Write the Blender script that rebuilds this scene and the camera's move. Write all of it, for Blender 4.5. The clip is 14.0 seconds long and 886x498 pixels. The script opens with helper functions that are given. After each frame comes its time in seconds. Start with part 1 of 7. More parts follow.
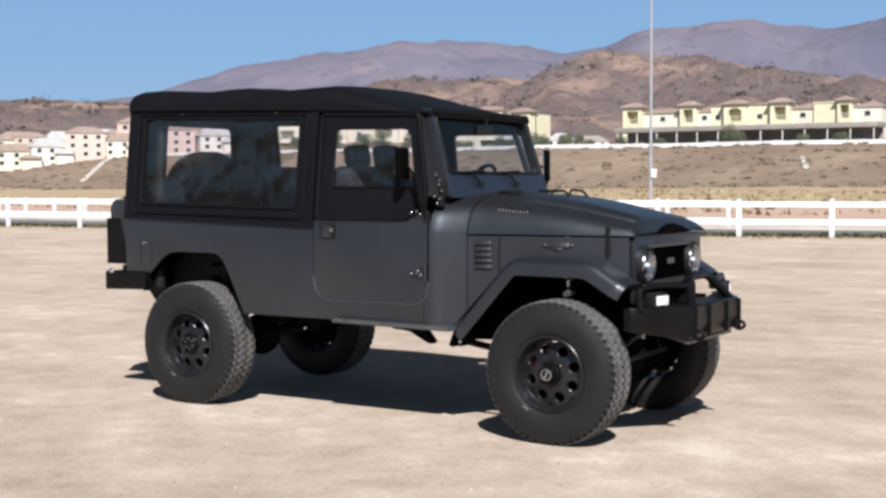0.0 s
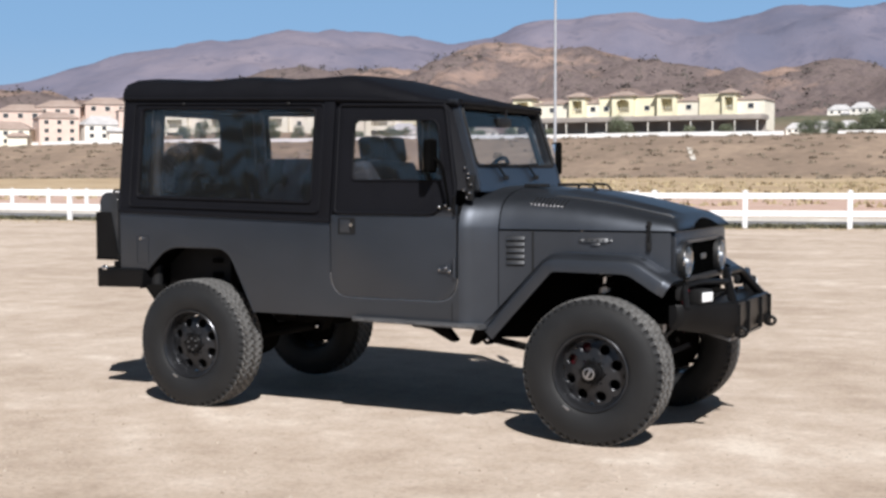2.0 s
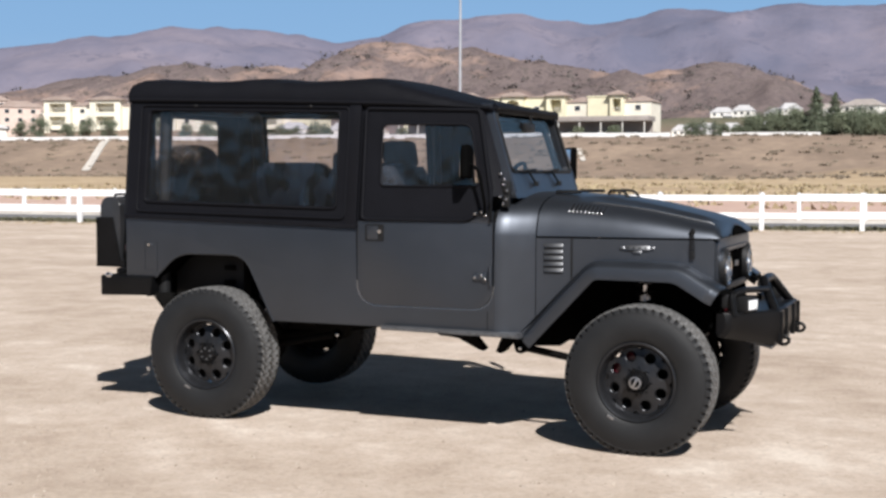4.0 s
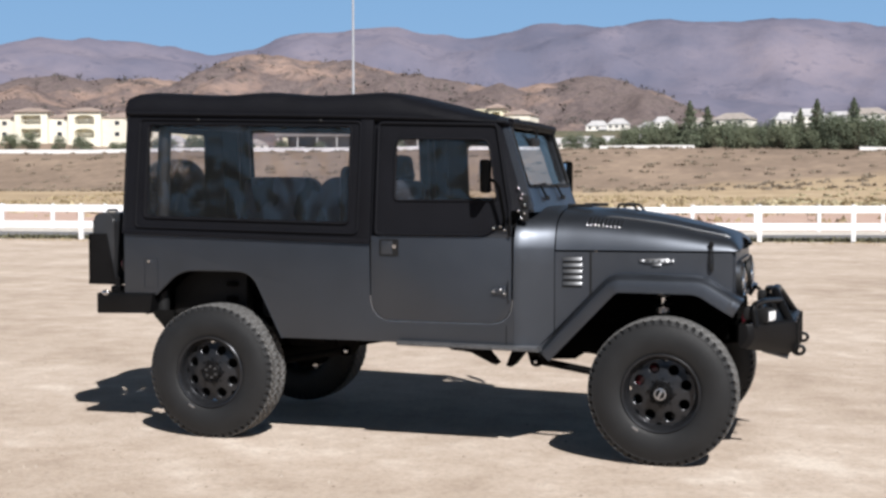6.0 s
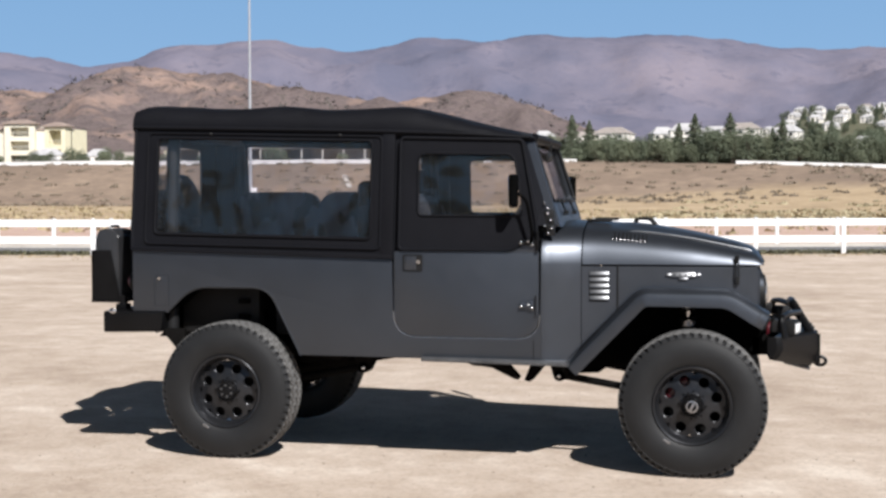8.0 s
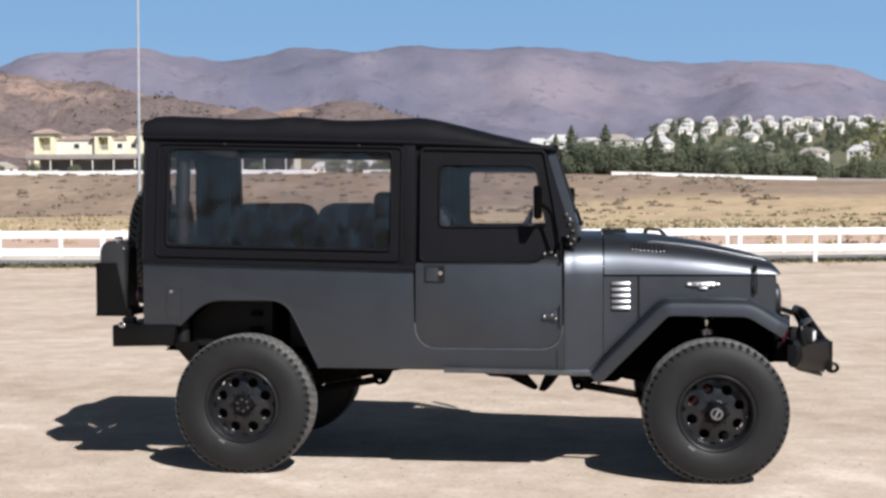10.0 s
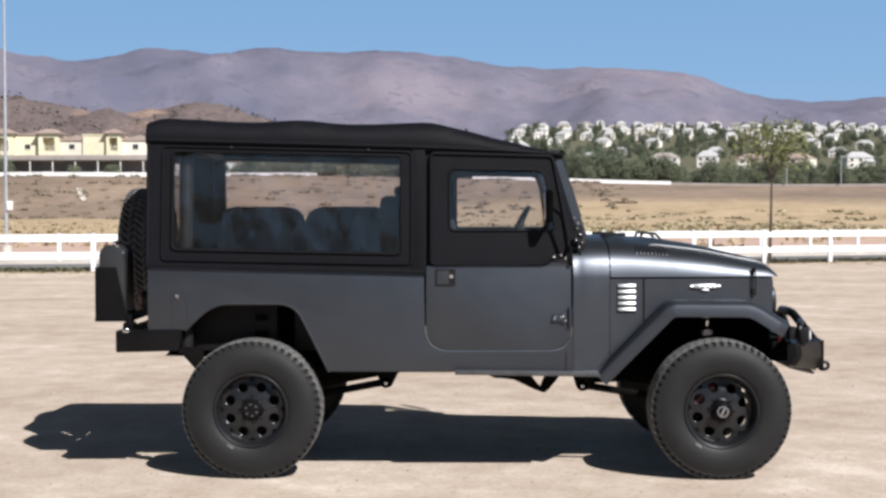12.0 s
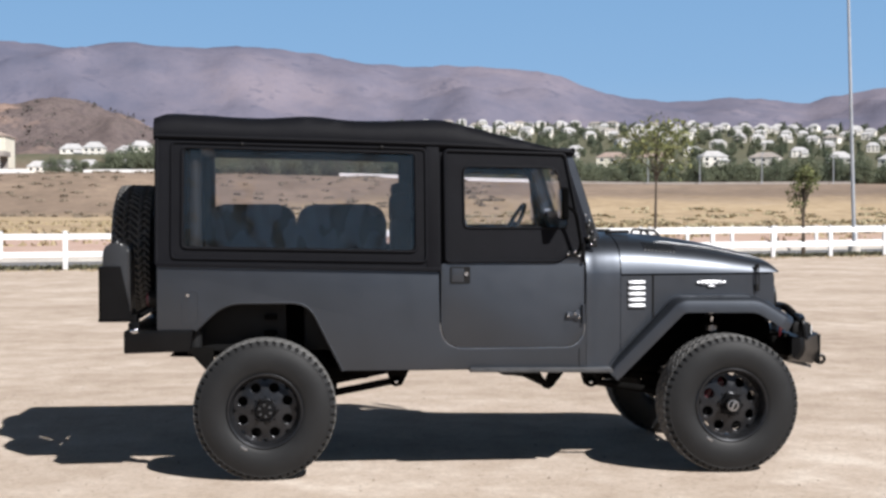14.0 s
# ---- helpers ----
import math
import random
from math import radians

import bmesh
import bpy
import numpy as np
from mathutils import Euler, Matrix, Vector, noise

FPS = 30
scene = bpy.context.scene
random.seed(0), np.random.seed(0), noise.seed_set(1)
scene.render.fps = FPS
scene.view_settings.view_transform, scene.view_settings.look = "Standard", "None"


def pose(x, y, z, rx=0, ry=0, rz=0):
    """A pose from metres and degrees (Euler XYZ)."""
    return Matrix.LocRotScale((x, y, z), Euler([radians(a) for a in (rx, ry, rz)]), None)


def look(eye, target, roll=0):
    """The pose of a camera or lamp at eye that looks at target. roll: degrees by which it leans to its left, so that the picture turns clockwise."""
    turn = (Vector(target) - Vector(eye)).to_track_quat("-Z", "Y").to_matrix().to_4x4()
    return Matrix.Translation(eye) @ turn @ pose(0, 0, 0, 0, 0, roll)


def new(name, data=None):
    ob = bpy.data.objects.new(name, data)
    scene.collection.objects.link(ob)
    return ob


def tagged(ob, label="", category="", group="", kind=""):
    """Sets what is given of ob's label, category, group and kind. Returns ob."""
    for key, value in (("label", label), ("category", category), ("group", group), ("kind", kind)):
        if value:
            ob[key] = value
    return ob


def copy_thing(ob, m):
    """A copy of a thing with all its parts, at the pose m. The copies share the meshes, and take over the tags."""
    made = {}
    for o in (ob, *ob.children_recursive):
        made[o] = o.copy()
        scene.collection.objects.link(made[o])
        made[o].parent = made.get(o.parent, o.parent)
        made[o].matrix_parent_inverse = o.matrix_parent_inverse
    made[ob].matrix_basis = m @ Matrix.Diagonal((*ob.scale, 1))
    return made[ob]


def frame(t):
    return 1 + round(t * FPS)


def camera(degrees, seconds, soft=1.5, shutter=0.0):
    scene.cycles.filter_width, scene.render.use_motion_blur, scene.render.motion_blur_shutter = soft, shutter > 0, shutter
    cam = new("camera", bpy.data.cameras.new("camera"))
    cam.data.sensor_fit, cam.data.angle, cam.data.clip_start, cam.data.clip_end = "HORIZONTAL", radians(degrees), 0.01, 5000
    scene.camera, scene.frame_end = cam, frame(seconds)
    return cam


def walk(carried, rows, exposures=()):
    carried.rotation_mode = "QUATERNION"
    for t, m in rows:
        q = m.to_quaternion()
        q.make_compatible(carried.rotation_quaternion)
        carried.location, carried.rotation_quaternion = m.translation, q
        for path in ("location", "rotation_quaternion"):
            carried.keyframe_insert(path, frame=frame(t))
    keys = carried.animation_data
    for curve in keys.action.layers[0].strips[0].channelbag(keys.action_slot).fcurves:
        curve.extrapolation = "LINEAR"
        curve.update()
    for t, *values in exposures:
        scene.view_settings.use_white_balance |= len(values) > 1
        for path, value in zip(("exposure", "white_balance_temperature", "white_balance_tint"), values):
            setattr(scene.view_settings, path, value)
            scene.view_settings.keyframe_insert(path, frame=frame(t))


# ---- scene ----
cam = camera(36.7, 14.0, soft=2.8)
PATH = [
    (0, (6.634, -8.058, 1.582), (5.581, -6.361, 1.484), -0.2),
    (0.5, (6.366, -8.098, 1.594), (5.351, -6.378, 1.491), -0.0),
    (1, (6.121, -8.144, 1.603), (5.146, -6.401, 1.495), 0.1),
    (1.5, (5.911, -8.2, 1.601), (4.971, -6.438, 1.491), -0.0),
    (2, (5.718, -8.258, 1.604), (4.812, -6.478, 1.491), -0.1),
    (2.5, (5.489, -8.295, 1.617), (4.617, -6.499, 1.5), -0.1),
    (5, (4.405, -8.656, 1.648), (3.742, -6.772, 1.544), 0.2),
    (5.5, (4.206, -8.729, 1.649), (3.586, -6.83, 1.55), 0.1),
    (6, (3.994, -8.772, 1.651), (3.416, -6.86, 1.557), 0.0),
    (6.5, (3.773, -8.795, 1.665), (3.237, -6.871, 1.573), 0.0),
    (7, (3.526, -8.846, 1.661), (3.037, -6.909, 1.575), 0.1),
    (7.5, (3.321, -8.915, 1.663), (2.873, -6.967, 1.584), 0.1),
    (8, (3.114, -8.958, 1.661), (2.709, -7.001, 1.587), -0.1),
    (10.5, (1.979, -9.15, 1.668), (1.811, -7.157, 1.613), -0.2),
    (11, (1.748, -9.199, 1.665), (1.635, -7.203, 1.613), -0.3),
    (11.5, (1.495, -9.236, 1.668), (1.437, -7.237, 1.615), -0.2),
    (12, (1.25, -9.24, 1.672), (1.244, -7.24, 1.618), -0.1),
    (12.5, (1.037, -9.214, 1.666), (1.081, -7.216, 1.611), -0.2),
    (13, (0.793, -9.2, 1.669), (0.889, -7.203, 1.613), -0.2),
    (13.5, (0.55, -9.181, 1.664), (0.7, -7.187, 1.608), -0.2),
    (14, (0.292, -9.172, 1.673), (0.492, -7.183, 1.615), -0.1),
]
walk(cam, [(t, look(e, g, r)) for t, e, g, r in PATH])

# ---- world ----
SUN_DIR = Vector((1.42, -1.88, 2.27)).normalized()
world = bpy.data.worlds.new("daylight")
scene.world = world
world.use_nodes = True
wn = world.node_tree
sky = wn.nodes.new("ShaderNodeTexSky")
sky.sky_type = "NISHITA"
sky.sun_disc = False
sky.sun_elevation = math.asin(SUN_DIR.z)
sky.sun_rotation = math.atan2(SUN_DIR.x, SUN_DIR.y)
sky.air_density, sky.dust_density, sky.ozone_density = 1.0, 0.3, 1.0
tint = wn.nodes.new("ShaderNodeMix")
tint.data_type, tint.blend_type = "RGBA", "MULTIPLY"
tint.inputs[0].default_value, tint.inputs[7].default_value = 1.0, (1.5, 1.0, 0.68, 1)
wn.links.new(sky.outputs["Color"], tint.inputs[6])
wn.links.new(tint.outputs[2], wn.nodes["Background"].inputs["Color"])
wn.nodes["Background"].inputs["Strength"].default_value = 0.013
sun_data = bpy.data.lights.new("sun", "SUN")
sun_data.energy, sun_data.angle, sun_data.color = 5.0, radians(0.53), (1.0, 0.98, 0.972)
sun = new("sun", sun_data)
sun.matrix_world = look(SUN_DIR * 50, (0, 0, 0))
scene.view_settings.exposure = 0.5

# ---- mesh helpers ----


def finish(name, bm, material, parent=None, label="", smooth=True):
    """Links a bmesh as one mesh object."""
    bmesh.ops.recalc_face_normals(bm, faces=bm.faces)
    me = bpy.data.meshes.new(name)
    bm.to_mesh(me)
    bm.free()
    me.materials.append(material)
    if smooth:
        me.shade_smooth()
        me.set_sharp_from_angle(angle=radians(32))
    ob = new(name, me)
    if parent is not None:
        ob.parent = parent
    if label:
        ob["label"] = label
    return ob


def part(name, bm, material, parent, label=""):
    return finish(name, bm, material, parent, label)


def raw(name, verts, faces, material, parent=None, smooth=False):
    me = bpy.data.meshes.new(name)
    me.from_pydata(verts, [], faces)
    me.materials.append(material)
    if smooth:
        me.shade_smooth()
    ob = new(name, me)
    if parent is not None:
        ob.parent = parent
    return ob


def empty(name, place=(0, 0, 0), turn=0.0):
    ob = new(name)
    ob.matrix_world = pose(*place, 0, 0, turn)
    return ob


def bevelled(bm, geom_edges, width, segments=2):
    bmesh.ops.bevel(bm, geom=geom_edges, offset=width, segments=segments, profile=0.6, affect="EDGES", clamp_overlap=True)


def box(bm, centre, size, bevel=0.0, m=None, segments=2):
    made = bmesh.ops.create_cube(bm, size=1.0)["verts"]
    mat = Matrix.Translation(centre) @ (m or Matrix()) @ Matrix.Diagonal((*size, 1))
    bmesh.ops.transform(bm, matrix=mat, verts=made)
    if bevel:
        edges = {e for v in made for e in v.link_edges}
        bevelled(bm, list(edges), bevel, segments)
    return bm


def rod(bm, a, b, r, r2=None, seg=14, caps=True):
    a, b = Vector(a), Vector(b)
    d = b - a
    made = bmesh.ops.create_cone(bm, cap_ends=caps, segments=seg, radius1=r, radius2=r if r2 is None else r2, depth=d.length)["verts"]
    bmesh.ops.transform(bm, matrix=Matrix.Translation((a + b) / 2) @ d.to_track_quat("Z", "Y").to_matrix().to_4x4(), verts=made)
    return bm


def ball(bm, centre, size, u=14, v=9):
    made = bmesh.ops.create_uvsphere(bm, u_segments=u, v_segments=v, radius=1.0)["verts"]
    bmesh.ops.transform(bm, matrix=Matrix.Translation(centre) @ Matrix.Diagonal((*size, 1)), verts=made)
    return bm


def pipe(bm, points, r, seg=10, closed=False):
    """A round tube along a line of points."""
    pts = [Vector(p) for p in points]
    n = len(pts)
    rings = []
    side = None
    for i, p in enumerate(pts):
        if closed:
            d = pts[(i + 1) % n] - pts[i - 1]
        else:
            d = pts[min(i + 1, n - 1)] - pts[max(i - 1, 0)]
        d.normalize()
        if side is None:
            side = d.orthogonal().normalized()
        side = (side - d * side.dot(d)).normalized()
        up = d.cross(side)
        rings.append([bm.verts.new(p + (side * math.cos(a) + up * math.sin(a)) * r) for a in (2 * math.pi * k / seg for k in range(seg))])
    for i in range(n if closed else n - 1):
        a, b = rings[i], rings[(i + 1) % n]
        for k in range(seg):
            bm.faces.new((a[k], a[(k + 1) % seg], b[(k + 1) % seg], b[k]))
    if not closed:
        bm.faces.new(rings[0][::-1])
        bm.faces.new(rings[-1])
    return bm


def rounded(points, r, n=5):
    """The points of a polygon in a plane, its corners rounded by r (one radius, or one for each corner)."""
    out = []
    k = len(points)
    for i in range(k):
        p, a, b = Vector(points[i]), Vector(points[i - 1]), Vector(points[(i + 1) % k])
        ri = r[i] if isinstance(r, (list, tuple)) else r
        u, v = (a - p), (b - p)
        lim = 0.48 * min(u.length, v.length)
        ri = min(ri, lim)
        s, e = p + u.normalized() * ri, p + v.normalized() * ri
        for j in range(n + 1):
            t = j / n
            out.append(tuple(s * (1 - t) ** 2 + p * 2 * t * (1 - t) + e * t * t))
    return out


def bent(points, r, n=5):
    """An open line of points with its bends rounded."""
    out = [tuple(points[0])]
    for i in range(1, len(points) - 1):
        p, a, b = Vector(points[i]), Vector(points[i - 1]), Vector(points[i + 1])
        u, v = a - p, b - p
        ri = min(r, 0.48 * min(u.length, v.length))
        s, e = p + u.normalized() * ri, p + v.normalized() * ri
        for j in range(n + 1):
            t = j / n
            out.append(tuple(s * (1 - t) ** 2 + p * 2 * t * (1 - t) + e * t * t))
    out.append(tuple(points[-1]))
    return out


def slab(bm, outline, place, depth, bevel=0.0):
    """A flat outline of (u, v), set in space by place(u, v, w), given thickness from w = 0 to depth."""
    front = [bm.verts.new(place(u, v, 0.0)) for u, v in outline]
    back = [bm.verts.new(place(u, v, depth)) for u, v in outline]
    n = len(front)
    f = bm.faces.new(front)
    bm.faces.new(back[::-1])
    for i in range(n):
        bm.faces.new((front[i], back[i], back[(i + 1) % n], front[(i + 1) % n]))
    if bevel:
        bevelled(bm, list(f.edges), bevel, 2)
    return bm


def ring_slab(bm, outer, inner, place, depth):
    """A frame between two outlines with the same number of points."""
    n = len(outer)
    rows = []
    for line, w in ((outer, 0.0), (inner, 0.0), (inner, depth), (outer, depth)):
        rows.append([bm.verts.new(place(u, v, w)) for u, v in line])
    for a, b in ((0, 1), (1, 2), (2, 3), (3, 0)):
        for i in range(n):
            j = (i + 1) % n
            bm.faces.new((rows[a][i], rows[a][j], rows[b][j], rows[b][i]))
    return bm


def skin(bm, rows, close_u=False, close_v=False):
    """A sheet of quads through rows of points."""
    grid = [[bm.verts.new(p) for p in row] for row in rows]
    nu, nv = len(grid), len(grid[0])
    for i in range(nu if close_u else nu - 1):
        for j in range(nv if close_v else nv - 1):
            a, b = grid[i], grid[(i + 1) % nu]
            k = (j + 1) % nv
            bm.faces.new((a[j], a[k], b[k], b[j]))
    return grid


def lathe(bm, profile, seg=48, axis="y"):
    """Turns (radius, along) pairs round an axis through the origin."""
    rows = []
    for k in range(seg):
        a = 2 * math.pi * k / seg
        c, s = math.cos(a), math.sin(a)
        if axis == "y":
            rows.append([(r * c, h, r * s) for r, h in profile])
        elif axis == "x":
            rows.append([(h, r * c, r * s) for r, h in profile])
        else:
            rows.append([(r * c, r * s, h) for r, h in profile])
    return skin(bm, rows, close_u=True)


def lerp_table(table, x):
    for (a, va), (b, vb) in zip(table, table[1:]):
        if x <= b:
            t = min(max((x - a) / (b - a), 0), 1)
            return va + (vb - va) * t
    return table[-1][1]


def smooth_table(table, x):
    """Soft interpolation between rows of (x, value)."""
    n = len(table)
    for i in range(n - 1):
        a, b = table[i], table[i + 1]
        if x <= b[0] or i == n - 2:
            t = min(max((x - a[0]) / (b[0] - a[0]), 0), 1)
            p, q = table[max(i - 1, 0)], table[min(i + 2, n - 1)]
            h = b[0] - a[0]
            ma = (b[1] - p[1]) / (b[0] - p[0]) * h
            mb = (q[1] - a[1]) / (q[0] - a[0]) * h
            return (2 * t**3 - 3 * t**2 + 1) * a[1] + (t**3 - 2 * t**2 + t) * ma + (-2 * t**3 + 3 * t**2) * b[1] + (t**3 - t**2) * mb


def step(a, b, x):
    t = min(max((x - a) / (b - a), 0.0), 1.0)
    return t * t * (3 - 2 * t)


# ---- materials ----


class Nodes:
    """A small builder for node materials."""

    def __init__(self, name, rough=0.6, metal=0.0, colour=(0.5, 0.5, 0.5)):
        self.mat = bpy.data.materials.new(name)
        self.mat.use_nodes = True
        self.tree = self.mat.node_tree
        self.bsdf = self.tree.nodes["Principled BSDF"]
        self.bsdf.inputs["Base Color"].default_value = (*colour, 1)
        self.bsdf.inputs["Roughness"].default_value = rough
        self.bsdf.inputs["Metallic"].default_value = metal
        self.pos = None

    def add(self, kind, **values):
        n = self.tree.nodes.new(kind)
        for k, v in values.items():
            n.inputs[k].default_value = v
        return n

    def link(self, a, b):
        self.tree.links.new(a, b)

    def coords(self, local=False):
        if local:
            return self.add("ShaderNodeTexCoord").outputs["Object"]
        if self.pos is None:
            self.pos = self.add("ShaderNodeNewGeometry").outputs["Position"]
        return self.pos

    def noise(self, scale, detail=4.0, rough=0.55, local=False, stretch=None):
        n = self.add("ShaderNodeTexNoise", Scale=scale, Detail=detail, Roughness=rough)
        source = self.coords(local)
        if stretch:
            m = self.add("ShaderNodeMapping")
            m.inputs["Scale"].default_value = stretch
            self.link(source, m.inputs["Vector"])
            source = m.outputs["Vector"]
        self.link(source, n.inputs["Vector"])
        return n.outputs["Fac"]

    def ramp(self, fac, stops):
        n = self.add("ShaderNodeValToRGB")
        while len(n.color_ramp.elements) < len(stops):
            n.color_ramp.elements.new(0.5)
        for e, (at, c) in zip(n.color_ramp.elements, stops):
            e.position = at
            e.color = (*c, 1) if isinstance(c, (tuple, list)) else (c, c, c, 1)
        self.link(fac, n.inputs["Fac"])
        return n.outputs["Color"]

    def mix(self, fac, a, b, blend="MIX"):
        n = self.tree.nodes.new("ShaderNodeMix")
        n.data_type, n.blend_type = "RGBA", blend
        for i, v in ((0, fac), (6, a), (7, b)):
            socket = n.inputs[i]
            if isinstance(v, (int, float)):
                socket.default_value = v if i == 0 else (v, v, v, 1)
            elif isinstance(v, tuple):
                socket.default_value = (*v, 1)
            else:
                self.link(v, socket)
        return n.outputs[2]

    def math(self, op, a, b=0.0, clamp=False):
        n = self.tree.nodes.new("ShaderNodeMath")
        n.operation, n.use_clamp = op, clamp
        for socket, v in ((n.inputs[0], a), (n.inputs[1], b)):
            if isinstance(v, (int, float)):
                socket.default_value = v
            else:
                self.link(v, socket)
        return n.outputs[0]

    def span(self, v, a, b):
        n = self.add("ShaderNodeMapRange")
        n.interpolation_type = "SMOOTHSTEP"
        n.inputs["From Min"].default_value, n.inputs["From Max"].default_value = a, b
        self.link(v, n.inputs["Value"])
        return n.outputs["Result"]

    def axes(self, local=False):
        n = self.add("ShaderNodeSeparateXYZ")
        self.link(self.coords(local), n.inputs[0])
        return n.outputs

    def colour(self, c):
        if isinstance(c, tuple):
            self.bsdf.inputs["Base Color"].default_value = (*c, 1)
        else:
            self.link(c, self.bsdf.inputs["Base Color"])

    def rough(self, v):
        self.link(v, self.bsdf.inputs["Roughness"])

    def bump(self, height, strength, distance=0.01):
        n = self.add("ShaderNodeBump", Strength=strength, Distance=distance)
        self.link(height, n.inputs["Height"])
        self.link(n.outputs["Normal"], self.bsdf.inputs["Normal"])

    def random(self):
        return self.add("ShaderNodeObjectInfo").outputs["Random"]

    def island(self):
        return self.add("ShaderNodeNewGeometry").outputs["Random Per Island"]


def worn(name, dark, light, rough=0.6, metal=0.0, scale=6.0, bump=0.0, fine=120.0, rough_to=None, local=True, gloss=0.5):
    """A surface with broad and fine variation between two colours."""
    b = Nodes(name, rough, metal)
    b.bsdf.inputs["Specular IOR Level"].default_value = gloss
    broad, grain = b.noise(scale, 3.0, 0.6, local), b.noise(fine, 2.0, 0.5, local)
    fac = b.math("ADD", b.math("MULTIPLY", broad, 0.7), b.math("MULTIPLY", grain, 0.3))
    b.colour(b.ramp(fac, [(0.3, dark), (0.7, light)]))
    if rough_to is not None:
        b.rough(b.ramp(broad, [(0.3, rough), (0.75, rough_to)]))
    if bump:
        b.bump(grain, bump, 0.003)
    return b.mat


def sand_material():
    """Dry packed earth near by, then weeds, pale earth, dry grass and a brown bank further off."""
    b = Nodes("dry_ground", 0.95)
    b.bsdf.inputs["Specular IOR Level"].default_value = 0.1
    x, y, z = b.axes()
    broad = b.noise(0.45, 5.0, 0.62, stretch=(0.8, 1.1, 1.0))
    mid = b.noise(2.3, 6.0, 0.72)
    grain = b.noise(26.0, 4.0, 0.75)
    grit = b.noise(210.0, 2.0, 0.6)
    mixed = b.math("ADD", b.math("MULTIPLY", broad, 0.5), b.math("MULTIPLY", mid, 0.5))
    near = b.ramp(mixed, [(0.35, (0.345, 0.272, 0.215)), (0.46, (0.44, 0.357, 0.288)), (0.55, (0.51, 0.424, 0.352)), (0.64, (0.63, 0.55, 0.472))])
    speck = b.ramp(grain, [(0.3, 0.62), (0.47, 1.0), (0.7, 1.22)])
    near = b.mix(0.6, near, speck, "MULTIPLY")
    clod = b.noise(11.0, 3.0, 0.7)
    near = b.mix(b.ramp(clod, [(0.64, 0.0), (0.72, 0.4)]), near, (0.24, 0.19, 0.145))
    near = b.mix(b.ramp(grit, [(0.62, 0.0), (0.72, 0.4)]), near, (0.2, 0.16, 0.125))
    far_noise = b.noise(0.06, 6.0, 0.65)
    fine_far = b.noise(0.5, 4.0, 0.65)
    pale = b.ramp(fine_far, [(0.3, (0.43, 0.292, 0.245)), (0.7, (0.53, 0.395, 0.325))])
    grass = b.ramp(b.math("ADD", b.math("MULTIPLY", far_noise, 0.5), b.math("MULTIPLY", fine_far, 0.5)), [(0.35, (0.27, 0.20, 0.13)), (0.5, (0.40, 0.303, 0.198)), (0.68, (0.49, 0.385, 0.265))])
    bank = b.ramp(b.math("ADD", b.math("MULTIPLY", far_noise, 0.6), b.math("MULTIPLY", fine_far, 0.4)), [(0.34, (0.165, 0.126, 0.098)), (0.5, (0.228, 0.172, 0.132)), (0.66, (0.315, 0.24, 0.18))])
    jitter = b.math("MULTIPLY", b.math("SUBTRACT", far_noise, 0.5), 40.0)
    depth = b.math("SUBTRACT", b.math("ADD", y, jitter), b.math("SUBTRACT", b.math("MULTIPLY", b.span(x, -40.0, 5.0), 12.0), b.math("MULTIPLY", b.span(x, 5.0, 55.0), 14.0)))
    c = b.mix(b.span(y, 46.0, 52.0), near, pale)
    c = b.mix(b.span(b.math("ADD", y, b.math("MULTIPLY", jitter, 0.3)), 70.0, 98.0), c, grass)
    c = b.mix(b.span(depth, 180.0, 196.0), c, bank)
    green = b.ramp(fine_far, [(0.3, (0.075, 0.078, 0.05)), (0.7, (0.16, 0.15, 0.1))])
    c = b.mix(b.span(b.math("ADD", y, jitter), 300.0, 360.0), c, green)
    b.colour(c)
    h = b.math("ADD", b.math("MULTIPLY", grain, 0.6), b.math("ADD", b.math("MULTIPLY", mid, 1.0), b.math("MULTIPLY", grit, 0.25)))
    b.bump(h, 0.75, 0.02)
    return b.mat


def hill_material():
    """Dry hill: tan bare slopes broken by broad dark patches of scrub and by single bushes."""
    b = Nodes("scrubby_hill", 1.0)
    b.bsdf.inputs["Specular IOR Level"].default_value = 0.0
    broad, mid, fine = b.noise(0.0075, 5.0, 0.6), b.noise(0.035, 5.0, 0.65), b.noise(0.16, 4.0, 0.7)
    bare = b.ramp(mid, [(0.3, (0.235, 0.166, 0.140)), (0.7, (0.375, 0.272, 0.225))])
    brush = b.ramp(fine, [(0.35, (0.072, 0.064, 0.070)), (0.6, (0.150, 0.122, 0.122))])
    cover = b.math("ADD", b.math("MULTIPLY", broad, 0.62), b.math("MULTIPLY", mid, 0.38))
    c = b.mix(b.ramp(cover, [(0.43, 0.0), (0.5, 0.85)]), bare, brush)
    c = b.mix(b.math("MULTIPLY", b.ramp(fine, [(0.55, 0.0), (0.63, 1.0)]), 0.7), c, (0.075, 0.068, 0.062))
    b.colour(c)
    b.bump(b.math("ADD", mid, b.math("MULTIPLY", fine, 0.3)), 0.6, 8.0)
    return b.mat


